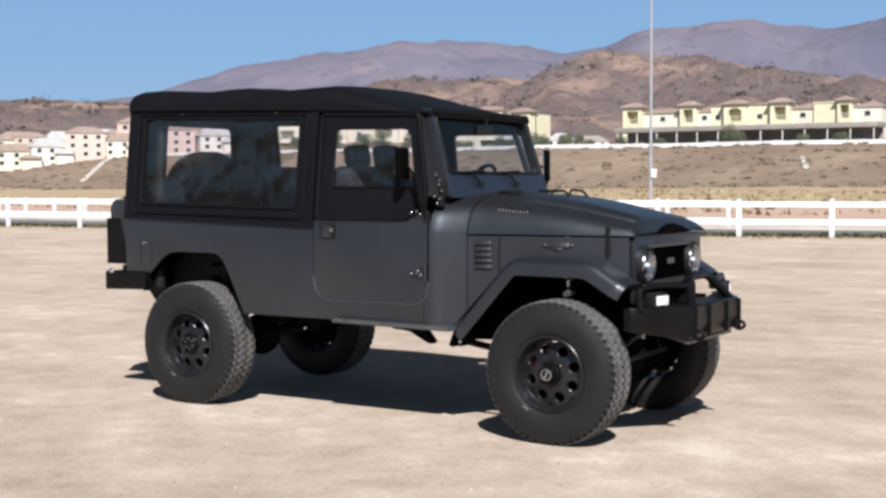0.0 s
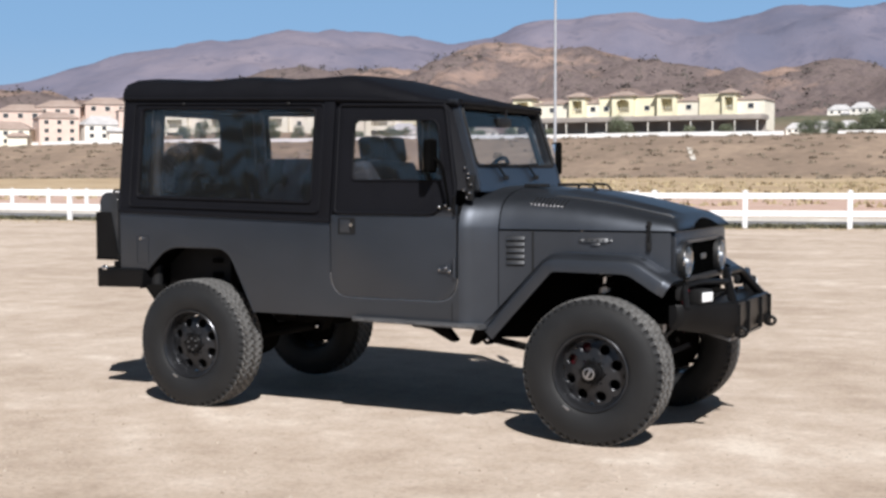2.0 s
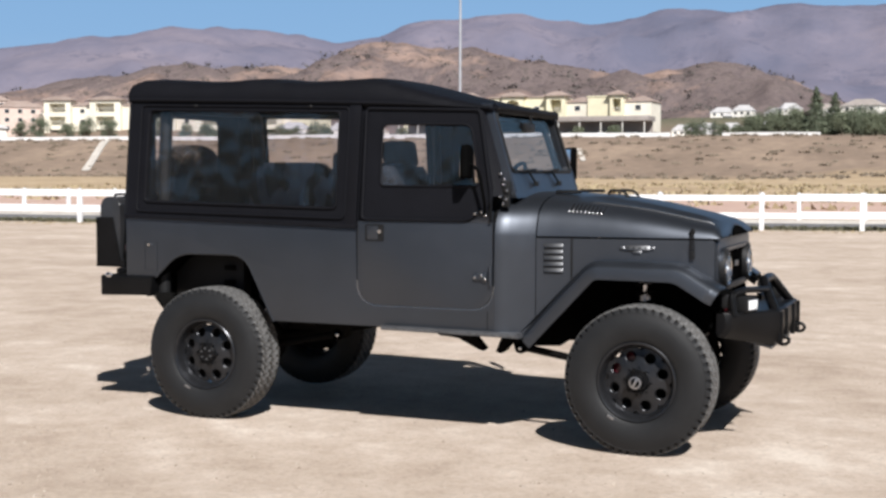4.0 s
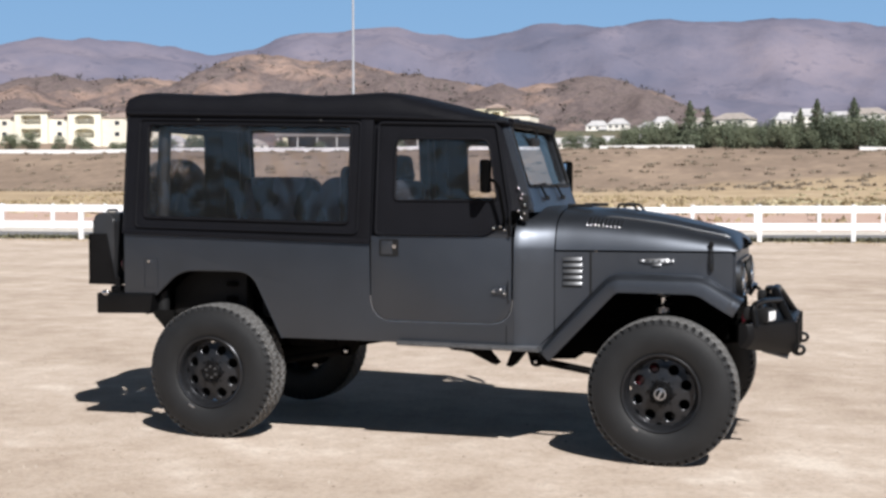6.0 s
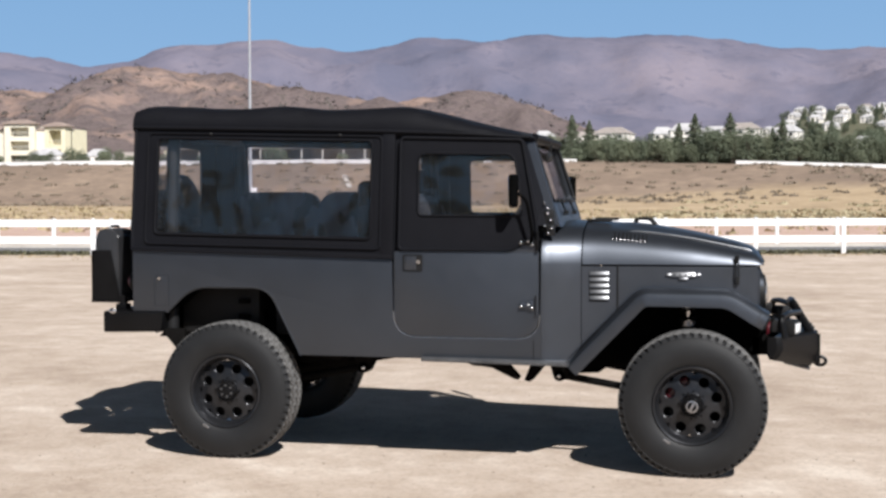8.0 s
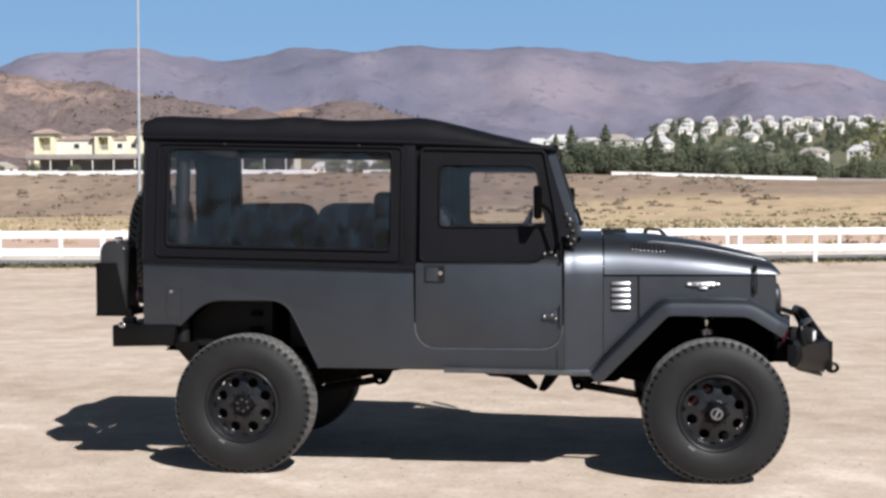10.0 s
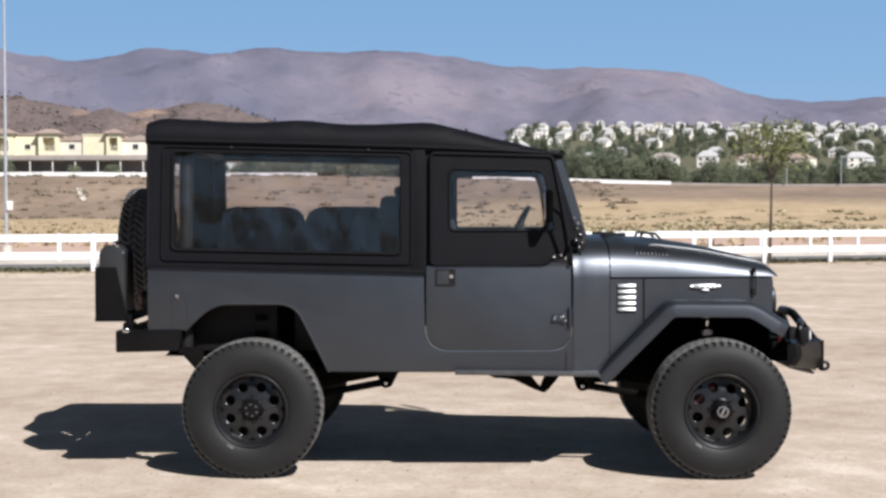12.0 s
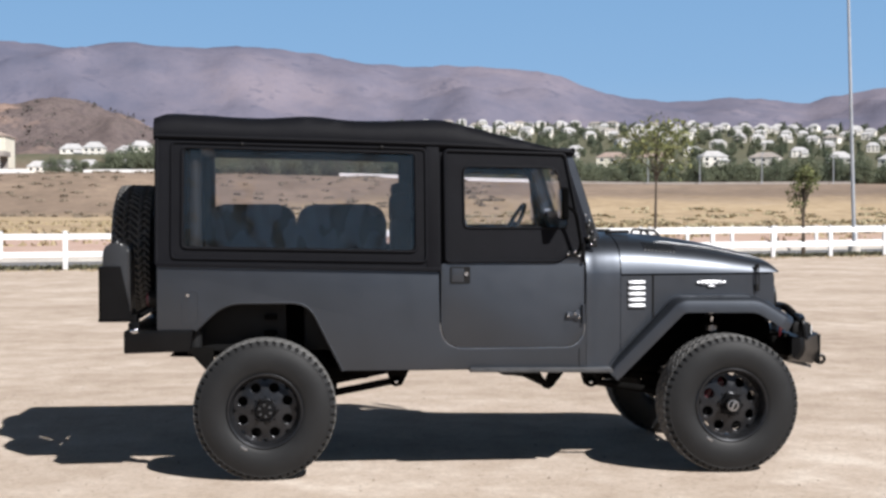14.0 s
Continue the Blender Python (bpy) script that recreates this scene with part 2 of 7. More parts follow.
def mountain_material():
    """Far dry range, distance haze painted into its pale blue colours; faint gullies and patches of brush."""
    b = Nodes("hazed_mountain", 1.0)
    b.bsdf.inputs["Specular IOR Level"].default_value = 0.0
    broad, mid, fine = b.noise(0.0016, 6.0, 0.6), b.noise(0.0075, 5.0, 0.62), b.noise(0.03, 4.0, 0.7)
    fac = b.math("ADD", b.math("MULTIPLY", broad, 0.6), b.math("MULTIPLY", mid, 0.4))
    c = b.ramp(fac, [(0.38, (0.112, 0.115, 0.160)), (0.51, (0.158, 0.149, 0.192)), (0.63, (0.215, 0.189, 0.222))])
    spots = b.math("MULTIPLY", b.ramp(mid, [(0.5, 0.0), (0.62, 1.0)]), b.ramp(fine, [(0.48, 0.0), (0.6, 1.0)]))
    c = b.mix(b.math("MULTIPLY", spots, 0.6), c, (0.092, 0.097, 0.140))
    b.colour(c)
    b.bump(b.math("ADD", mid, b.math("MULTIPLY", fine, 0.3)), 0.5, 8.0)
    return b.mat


def paint_material():
    """Satin dark grey metallic vehicle paint."""
    b = Nodes("satin_grey_paint", 0.48, 0.88)
    broad, fine = b.noise(3.0, 3.0, 0.5, True), b.noise(900.0, 1.0, 0.5, True)
    c = b.ramp(broad, [(0.3, (0.059, 0.068, 0.084)), (0.7, (0.069, 0.079, 0.098))])
    c = b.mix(0.2, c, b.ramp(fine, [(0.35, (0.03, 0.03, 0.03)), (0.65, (0.12, 0.125, 0.13))]))
    b.colour(c)
    b.rough(b.ramp(b.noise(9.0, 4.0, 0.6, True), [(0.3, 0.42), (0.7, 0.48)]))
    b.bsdf.inputs["Coat Weight"].default_value = 0.3
    b.bsdf.inputs["Coat Roughness"].default_value = 0.32
    return b.mat


def tyre_material():
    """Black rubber, dusty where the tread meets the earth."""
    b = Nodes("tyre_rubber", 0.58)
    b.bsdf.inputs["Specular IOR Level"].default_value = 0.3
    sep = b.add("ShaderNodeSeparateXYZ")
    b.link(b.coords(True), sep.inputs[0])
    x, z = sep.outputs[0], sep.outputs[2]
    r = b.math("SQRT", b.math("ADD", b.math("MULTIPLY", x, x), b.math("MULTIPLY", z, z)))
    broad, grain = b.noise(6.0, 4.0, 0.6, True), b.noise(170.0, 2.0, 0.5, True)
    c = b.ramp(b.math("ADD", b.math("MULTIPLY", broad, 0.7), b.math("MULTIPLY", grain, 0.3)), [(0.3, (0.008, 0.0083, 0.009)), (0.7, (0.0145, 0.015, 0.016))])
    dust = b.math("MULTIPLY", b.span(r, 0.4275, 0.4375), b.ramp(broad, [(0.3, 0.55), (0.7, 1.0)]))
    b.colour(b.mix(dust, c, (0.12, 0.118, 0.115)))
    b.bump(grain, 0.25, 0.003)
    return b.mat


def sky_backdrop_material():
    """Plain clear blue air above the far hills, thinning out upward into the open sky."""
    m = bpy.data.materials.new("clear_air")
    m.use_nodes = True
    t = m.node_tree
    t.nodes.clear()
    out, glow, clear, mix = (t.nodes.new(k) for k in ("ShaderNodeOutputMaterial", "ShaderNodeEmission", "ShaderNodeBsdfTransparent", "ShaderNodeMixShader"))
    place, axes, up, fade, tone = (t.nodes.new(k) for k in ("ShaderNodeNewGeometry", "ShaderNodeSeparateXYZ", "ShaderNodeMapRange", "ShaderNodeMapRange", "ShaderNodeValToRGB"))
    t.links.new(place.outputs["Position"], axes.inputs[0])
    for n, a, b in ((up, 0.0, 1200.0), (fade, 1250.0, 2450.0)):
        n.inputs["From Min"].default_value, n.inputs["From Max"].default_value = a, b
        t.links.new(axes.outputs[2], n.inputs["Value"])
    fade.interpolation_type = "SMOOTHSTEP"
    tone.color_ramp.elements.new(0.4)
    for e, (at, c) in zip(tone.color_ramp.elements, ((0.0, (0.27, 0.39, 0.54)), (0.4, (0.185, 0.325, 0.52)), (1.0, (0.13, 0.265, 0.47)))):
        e.position, e.color = at, (*c, 1)
    t.links.new(up.outputs[0], tone.inputs["Fac"])
    t.links.new(tone.outputs["Color"], glow.inputs["Color"])
    t.links.new(fade.outputs[0], mix.inputs[0])
    t.links.new(glow.outputs[0], mix.inputs[1])
    t.links.new(clear.outputs[0], mix.inputs[2])
    t.links.new(mix.outputs[0], out.inputs[0])
    m.cycles.emission_sampling = "NONE"
    return m


def fabric_material():
    """Black canvas of the soft top, with a fine weave."""
    b = Nodes("black_canvas", 0.6)
    b.bsdf.inputs["Specular IOR Level"].default_value = 0.12
    broad, weave = b.noise(4.0, 4.0, 0.6, True), b.noise(420.0, 2.0, 0.5, True)
    c = b.ramp(broad, [(0.3, (0.0033, 0.0035, 0.0052)), (0.7, (0.0056, 0.0059, 0.0086))])
    b.colour(b.mix(0.4, c, b.ramp(weave, [(0.35, (0.0023, 0.0024, 0.0032)), (0.65, (0.0078, 0.0081, 0.0106))])))
    b.bump(b.math("ADD", b.math("MULTIPLY", broad, 6.0), weave), 0.25, 0.004)
    return b.mat


def clear_material(name, tint, haze, rough, sag=0.0, base=0.03, shine=0.9):
    """A clear sheet: see-through, with a reflection that grows at a low angle and a little milkiness."""
    m = bpy.data.materials.new(name)
    m.use_nodes = True
    t = m.node_tree
    t.nodes.clear()
    out, clear, gloss, dull = (t.nodes.new(k) for k in ("ShaderNodeOutputMaterial", "ShaderNodeBsdfTransparent", "ShaderNodeBsdfGlossy", "ShaderNodeBsdfDiffuse"))
    clear.inputs["Color"].default_value = (*tint, 1)
    gloss.inputs["Roughness"].default_value = rough
    gloss.inputs["Color"].default_value = (1.0, 0.9, 0.78, 1)
    dull.inputs["Color"].default_value = (0.55, 0.58, 0.62, 1)
    wave, waver = t.nodes.new("ShaderNodeTexNoise"), t.nodes.new("ShaderNodeBump")
    wave.inputs["Scale"].default_value, wave.inputs["Detail"].default_value = 4.5, 1.0
    waver.inputs["Strength"].default_value, waver.inputs["Distance"].default_value = sag, 0.05
    t.links.new(t.nodes.new("ShaderNodeTexCoord").outputs["Object"], wave.inputs["Vector"])
    t.links.new(wave.outputs["Fac"], waver.inputs["Height"])
    t.links.new(waver.outputs["Normal"], gloss.inputs["Normal"])
    facing, power, scaled = t.nodes.new("ShaderNodeLayerWeight"), t.nodes.new("ShaderNodeMath"), t.nodes.new("ShaderNodeMath")
    facing.inputs["Blend"].default_value = 0.5
    power.operation, scaled.operation = "POWER", "MULTIPLY_ADD"
    power.inputs[1].default_value, scaled.inputs[1].default_value, scaled.inputs[2].default_value = 4.5, shine, base
    t.links.new(facing.outputs["Facing"], power.inputs[0])
    t.links.new(power.outputs[0], scaled.inputs[0])
    a, b = t.nodes.new("ShaderNodeMixShader"), t.nodes.new("ShaderNodeMixShader")
    a.inputs[0].default_value = haze
    t.links.new(clear.outputs[0], a.inputs[1])
    t.links.new(dull.outputs[0], a.inputs[2])
    t.links.new(scaled.outputs[0], b.inputs[0])
    t.links.new(a.outputs[0], b.inputs[1])
    t.links.new(gloss.outputs[0], b.inputs[2])
    t.links.new(b.outputs[0], out.inputs[0])
    return m


def seat_material():
    """Pale grey seat cloth; the windows' blotchy reflections painted in as large dark patches."""
    b = Nodes("reflection_seat_cloth", 0.9)
    b.bsdf.inputs["Specular IOR Level"].default_value = 0.1
    reflection_mask, weave = b.noise(5.4, 1.2, 0.45, True, stretch=(1.5, 1.0, 0.75)), b.noise(240.0, 2.0, 0.5, True)
    c = b.ramp(reflection_mask, [(0.44, (0.012, 0.013, 0.016)), (0.475, (0.15, 0.165, 0.20)), (0.78, (0.23, 0.25, 0.30))])
    b.colour(b.mix(0.25, c, b.ramp(weave, [(0.3, 0.5), (0.7, 1.2)]), "MULTIPLY"))
    b.bump(weave, 0.3, 0.003)
    return b.mat


def leaf_material(name, dark, light):
    b = Nodes(name, 0.6)
    b.colour(b.ramp(b.math("ADD", b.math("MULTIPLY", b.island(), 0.6), b.math("MULTIPLY", b.random(), 0.4)), [(0.1, dark), (0.9, light)]))
    b.bsdf.inputs["Specular IOR Level"].default_value = 0.05
    return b.mat


def wall_paint(name, colour):
    b = Nodes(name, 0.9)
    broad = b.noise(0.7, 4.0, 0.6, True)
    lo = tuple(v * 0.86 for v in colour)
    c = b.ramp(broad, [(0.3, lo), (0.7, colour)])
    b.colour(b.mix(0.3, c, b.ramp(b.random(), [(0.0, (0.55, 0.5, 0.44)), (0.5, (0.8, 0.78, 0.74)), (1.0, (0.9, 0.88, 0.84))]), "MULTIPLY"))
    b.bump(b.noise(30.0, 2.0, 0.5, True), 0.2, 0.02)
    return b.mat


M_GROUND = sand_material()
M_ROAD = worn("grey_asphalt", (0.11, 0.11, 0.115), (0.19, 0.185, 0.18), 0.9, scale=0.3, bump=0.4, fine=40.0, local=False)
M_WEED = leaf_material("dull_weeds", (0.08, 0.078, 0.05), (0.17, 0.16, 0.105))
M_STRAW = leaf_material("dry_straw", (0.27, 0.215, 0.13), (0.42, 0.345, 0.22))
M_FIELDSCRUB = leaf_material("olive_field_scrub", (0.30, 0.26, 0.165), (0.43, 0.37, 0.25))
M_SCRUB = leaf_material("dark_scrub", (0.155, 0.128, 0.098), (0.235, 0.192, 0.145))
M_HILL = hill_material()
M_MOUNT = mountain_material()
M_FENCE = worn("white_vinyl", (0.72, 0.72, 0.72), (0.86, 0.86, 0.86), 0.45, scale=1.5, bump=0.1, fine=60.0)
M_STEEL = worn("galvanised_pole", (0.34, 0.35, 0.37), (0.5, 0.51, 0.53), 0.5, 0.4, scale=2.0)
M_WALLWHITE = worn("white_block_wall", (0.66, 0.64, 0.62), (0.84, 0.83, 0.81), 0.9, scale=0.4, bump=0.2, fine=4.0)
M_LEAF_A = leaf_material("dark_green_leaves", (0.092, 0.110, 0.078), (0.160, 0.182, 0.122))
M_LEAF_B = leaf_material("grey_green_leaves", (0.105, 0.120, 0.082), (0.185, 0.205, 0.135))
M_LEAF_C = leaf_material("yellow_green_leaves", (0.10, 0.115, 0.05), (0.24, 0.24, 0.11))
M_BARK = worn("brown_bark", (0.05, 0.036, 0.026), (0.13, 0.10, 0.075), 0.95, scale=5.0, bump=0.6, fine=40.0)
M_YELLOW = wall_paint("yellow_stucco", (0.86, 0.80, 0.58))
M_CREAM = wall_paint("cream_stucco", (0.84, 0.79, 0.67))
M_PINK = wall_paint("pinkish_stucco", (0.72, 0.56, 0.49))
M_PALE = wall_paint("pale_cream_stucco", (0.86, 0.82, 0.68))
M_WHITE = wall_paint("white_stucco", (0.86, 0.82, 0.76))
M_TILE = worn("clay_roof", (0.25, 0.185, 0.155), (0.38, 0.30, 0.26), 0.9, scale=0.5, bump=0.5, fine=5.0)
M_TILE_PALE = worn("pale_clay_roof", (0.36, 0.35, 0.35), (0.52, 0.51, 0.51), 0.9, scale=0.5, bump=0.5, fine=5.0)
M_SLATE = worn("flat_grey_roof", (0.25, 0.22, 0.20), (0.36, 0.32, 0.29), 0.9, scale=0.4)
M_PANE = Nodes("dark_window_pane", 0.12, 0.0, (0.035, 0.038, 0.042)).mat
M_TRIM = worn("pale_trim", (0.55, 0.52, 0.47), (0.72, 0.69, 0.63), 0.8, scale=2.0)
M_CONCRETE = worn("pale_concrete", (0.42, 0.38, 0.34), (0.6, 0.56, 0.5), 0.95, scale=0.6, bump=0.3, fine=8.0)


# ---- land ----


def fence_line(x):
    """Where the near fence runs."""
    return 31.2 + 0.25 * x + 0.0035 * x * x


def land(x, y):
    """Height of the ground."""
    top = 8.6 - 2.1 * step(-40, 70, x)
    k = step(-30, 50, x)
    z = top * ((1 - k) * step(190, 238, y) + k * step(138, 236, y)) + 0.9 * (1 - k) * step(90, 190, y) * step(236, 200, y)
    rise = 0.055 * min(max(0.0, y - 330.0), 670.0) + 0.105 * min(max(0.0, y - 1000.0), 600.0) - 0.25 * min(max(0.0, y - 1600.0), 300.0)
    z += max(rise, 0.0) * step(-60, 60, x - 0.02 * y)
    z += 4.0 * step(-130, -190, x) * step(240, 275, y)
    z += 9.0 * step(285, 370, y) * step(-115, -75, x) * step(70, 10, x) * step(700, 450, y)
    z -= 0.2 * step(0.6, 6.0, y - fence_line(min(max(x, -45), 40))) * step(95, 65, y)
    if y > 60:
        z += 0.35 * step(60, 130, y) * noise.noise(Vector((x * 0.03, y * 0.03, 0.3)))
    return z


def build_ground():
    def axis(limit_near, step_near, far):
        a, v, d = [], 0.0, step_near
        while v < far:
            a.append(v)
            if v > limit_near:
                d *= 1.16
            v += d
        a.append(far)
        return a

    right = axis(160, 5.0, 4600)
    xs = [-v for v in reversed(right[1:])] + right
    ys = [-v for v in reversed(axis(30, 4.0, 4600)[1:])] + axis(300, 4.0, 4600)
    verts = [(x, y, land(x, y)) for y in ys for x in xs]
    n = len(xs)
    faces = [(j * n + i, j * n + i + 1, (j + 1) * n + i + 1, (j + 1) * n + i) for j in range(len(ys) - 1) for i in range(n - 1)]
    ob = raw("ground", verts, faces, M_GROUND, smooth=True)
    tagged(ob, "pale dry packed earth running into dry grass and a brown bank", "ground", kind="structure")


def strip(name, near, far, z, material, label, category, x0=-140, x1=150, n=60):
    verts, faces = [], []
    for i in range(n + 1):
        x = x0 + (x1 - x0) * i / n
        xc = min(max(x, -45), 40)
        base = fence_line(xc) + (x - xc) * (0.25 + 0.007 * xc)
        for off, h in ((near, -0.35), (near, z - 0.2), (far, z - 0.2), (far, -0.35)):
            verts.append((x, base + off, h))
    for i in range(n):
        for k in range(3):
            a = i * 4 + k
            faces.append((a, a + 1, a + 5, a + 4))
    return tagged(raw(name, verts, faces, material), label, category, kind="structure")


build_ground()
strip("road", 4.2, 10.5, 0.05, M_ROAD, "grey asphalt road behind the white fence", "road")
strip("kerb", 10.5, 10.75, 0.16, M_CONCRETE, "pale concrete kerb along the far side of the road", "kerb")


def leafy(count, spread, size, seed, flat=1.0, base=0.0):
    """Small leaf-like triangles strewn by a function."""
    rng = random.Random(seed)
    verts, faces = [], []
    for _ in range(count):
        c = spread(rng)
        if c is None:
            continue
        s = size * rng.uniform(0.6, 1.4)
        k = len(verts)
        for _ in range(3):
            verts.append((c[0] + rng.uniform(-s, s), c[1] + rng.uniform(-s, s), max(base, c[2] + rng.uniform(-s, s) * flat)))
        faces.append((k, k + 1, k + 2))
    return verts, faces


def tufts(name, count, where, size, height, material, label, category, seed, blades=9):
    """Low growth: many small tufts of blades, all in one mesh."""
    rng = random.Random(seed)
    verts, faces = [], []
    for _ in range(count):
        x, y = where(rng)
        z = land(x, y) - 0.02
        s = size * rng.uniform(0.5, 1.5)
        for _ in range(blades):
            a, r = rng.uniform(0, 6.283), s * rng.random() ** 0.5
            px, py = x + r * math.cos(a), y + r * math.sin(a)
            h = height * rng.uniform(0.4, 1.2) * (1 - 0.5 * r / (s * 1.01))
            w = s * rng.uniform(0.15, 0.4)
            b = rng.uniform(0, 6.283)
            k = len(verts)
            verts += [(px - w * math.cos(b), py - w * math.sin(b), z), (px + w * math.cos(b), py + w * math.sin(b), z),
                      (px + w * rng.uniform(-1, 1), py + w * rng.uniform(-1, 1), z + h)]
            faces.append((k, k + 1, k + 2))
    return tagged(raw(name, verts, faces, material), label, category, kind="stuff")


tufts("weeds", 5200, lambda r: (lambda x: (x, fence_line(x) + abs(r.gauss(0.0, 1.9)) + 0.05))(r.uniform(-42, 38)), 0.2, 0.17, M_WEED,
      "low dull green weeds along the foot of the fence", "weeds", 3)
tufts("dry_weeds", 1500, lambda r: (lambda x: (x, fence_line(x) + r.gauss(-0.4, 0.8)))(r.uniform(-42, 38)), 0.16, 0.07, M_STRAW,
      "sparse dry straw on the earth before the fence", "weeds", 4)
tufts("dry_grass", 1700, lambda r: (r.uniform(-90, 130), r.uniform(62, 150) ** 1.0), 0.7, 0.45, M_STRAW,
      "clumps of dry yellow grass across the field", "dry grass", 5, 7)
tufts("scrub", 1200, lambda r: (r.uniform(-320, 30), r.uniform(170, 238)), 0.8, 0.6, M_SCRUB,
      "small dark bushes dotted over the brown bank", "scrub", 6, 20)
tufts("field_scrub", 430, lambda r: (r.uniform(-5, 130), r.uniform(95, 172)), 1.2, 0.45, M_FIELDSCRUB,
      "rows of olive bushes in the dry field", "scrub", 7, 22)

# Loose stones on the packed earth
rng = random.Random(11)
verts, faces = [], []
for _ in range(6500):
    x, y = rng.uniform(-8, 8), rng.uniform(-6.5, 6) if rng.random() < 0.7 else rng.uniform(-6.5, -1.5)
    s = rng.choice((0.0035, 0.004, 0.005, 0.006, 0.007, 0.009)) * rng.uniform(0.7, 1.3)
    k = len(verts)
    a0 = rng.uniform(0, 6.28)
    for j in range(6):
        a = a0 + j * 1.0472
        verts.append((x + s * math.cos(a) * rng.uniform(0.7, 1.2), y + s * math.sin(a) * rng.uniform(0.7, 1.2), -0.001))
    top = s * rng.uniform(0.45, 0.75)
    for j in range(3):
        verts.append((x + s * 0.45 * math.cos(a0 + j * 2.094), y + s * 0.45 * math.sin(a0 + j * 2.094), top))
    faces += [(k + j, k + (j + 1) % 6, k + 6 + ((j + 1) // 2) % 3) for j in range(6)] + [(k + 1, k + 7, k + 6), (k + 3, k + 8, k + 7), (k + 5, k + 6, k + 8), (k + 6, k + 7, k + 8)]
M_STONE = leaf_material("pale_stones", (0.2, 0.16, 0.125), (0.6, 0.53, 0.455))
tagged(raw("pebbles", verts, faces, M_STONE), "small loose pebbles on the packed earth", "pebbles", kind="stuff")

# ---- sky near the horizon ----
ring = [(4780 * math.cos(a), 4780 * math.sin(a)) for a in (2 * math.pi * k / 96 for k in range(96))]
verts = [(x, y, z) for z in (-60.0, 600.0, 1250.0, 2500.0) for x, y in ring]
faces = [(96 * j + k, 96 * j + (k + 1) % 96, 96 * (j + 1) + (k + 1) % 96, 96 * (j + 1) + k) for j in range(3) for k in range(96)]
tagged(raw("backdrop", verts, faces, sky_backdrop_material(), smooth=True), "clear blue sky above the far hills", "sky", kind="structure")

# ---- hills and mountains ----
RIDGE_FAR = [(-75, 2.6), (-60, 3.0), (-50.1, 2.95), (-44.9, 3.6), (-41.9, 4.4), (-39.3, 5.1), (-37.2, 5.65), (-35.2, 5.95), (-32.4, 6.05), (-29.5, 5.9),
             (-26.8, 5.6), (-25.3, 5.75), (-22.6, 6.45), (-19.6, 6.75), (-17.7, 6.5), (-15.9, 6.4), (-14.0, 6.65), (-11.9, 6.97), (-8.0, 7.05), (-5.0, 6.93),
             (-2.4, 7.0), (0.3, 6.5), (2.2, 6.2), (3.7, 6.03), (5.6, 6.16), (8.1, 5.94), (10.0, 5.8), (12.9, 5.1), (16.2, 4.62), (18.0, 4.7), (20.8, 4.57),
             (22.1, 4.95), (26, 5.2), (33, 4.6), (45, 3.2), (60, 2.4)]
RIDGE_NEAR = [(-70, 2.0), (-56, 3.1), (-50, 3.35), (-45, 3.5), (-41, 3.1), (-37.7, 3.75), (-35.4, 4.0), (-33, 4.45), (-31.6, 4.25), (-28.8, 4.5), (-27.2, 4.95),
              (-25.4, 5.25), (-23.6, 5.45), (-21.5, 5.3), (-19.8, 5.05), (-17.6, 4.75), (-15.6, 4.3), (-13.7, 4.3), (-12.0, 4.5), (-10.0, 4.62), (-8.2, 4.3),
              (-6.9, 3.7), (-5.0, 2.9), (-2.0, 1.6), (3, 0.6)]


def ridge(name, table, az0, az1, columns, near, crest, far, rough, gully, material, label, seed):
    rows = 46
    verts, faces = [], []
    for i in range(columns + 1):
        az = az0 + (az1 - az0) * i / columns
        top = math.tan(radians(smooth_table(table, az)))
        for j in range(rows + 1):
            r = near + (far - near) * j / rows
            t = (r - near) / (crest - near) if r < crest else 1 - 0.8 * (r - crest) / (far - crest)
            x, y = r * math.sin(radians(az)), r * math.cos(radians(az))
            q = Vector((x / gully, y / gully, seed))
            n1 = 1.0 - abs(noise.noise(q)) * 2.0
            n2 = noise.fractal(q * 3.1, 0.9, 2.1, 4)
            body = max(t, 0.0) ** 1.25
            h = top * crest * body
            swell = body * (1 - 0.75 * step(0.72, 1.0, t)) * (1 - 0.5 * step(1.0, 0.9, t) * 0)
            h += rough * top * crest * (0.42 * n1 + 0.22 * n2 - 0.2) * swell * (1.0 - 0.4 * t)
            h += rough * top * crest * 0.035 * n2 * step(0.6, 1.0, t)
            verts.append((x, y, 1.6 + h if j else -3.0))
    w = rows + 1
    for i in range(columns):
        for j in range(rows):
            faces.append((i * w + j, (i + 1) * w + j, (i + 1) * w + j + 1, i * w + j + 1))
    return tagged(raw(name, verts, faces, material, smooth=True), label, "hills", kind="structure")


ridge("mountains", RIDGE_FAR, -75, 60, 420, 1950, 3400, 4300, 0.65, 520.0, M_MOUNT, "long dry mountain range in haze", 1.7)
ridge("hill", RIDGE_NEAR, -70, 3, 340, 520, 1050, 1300, 0.95, 120.0, M_HILL, "brown hill dotted with dark scrub", 4.2)

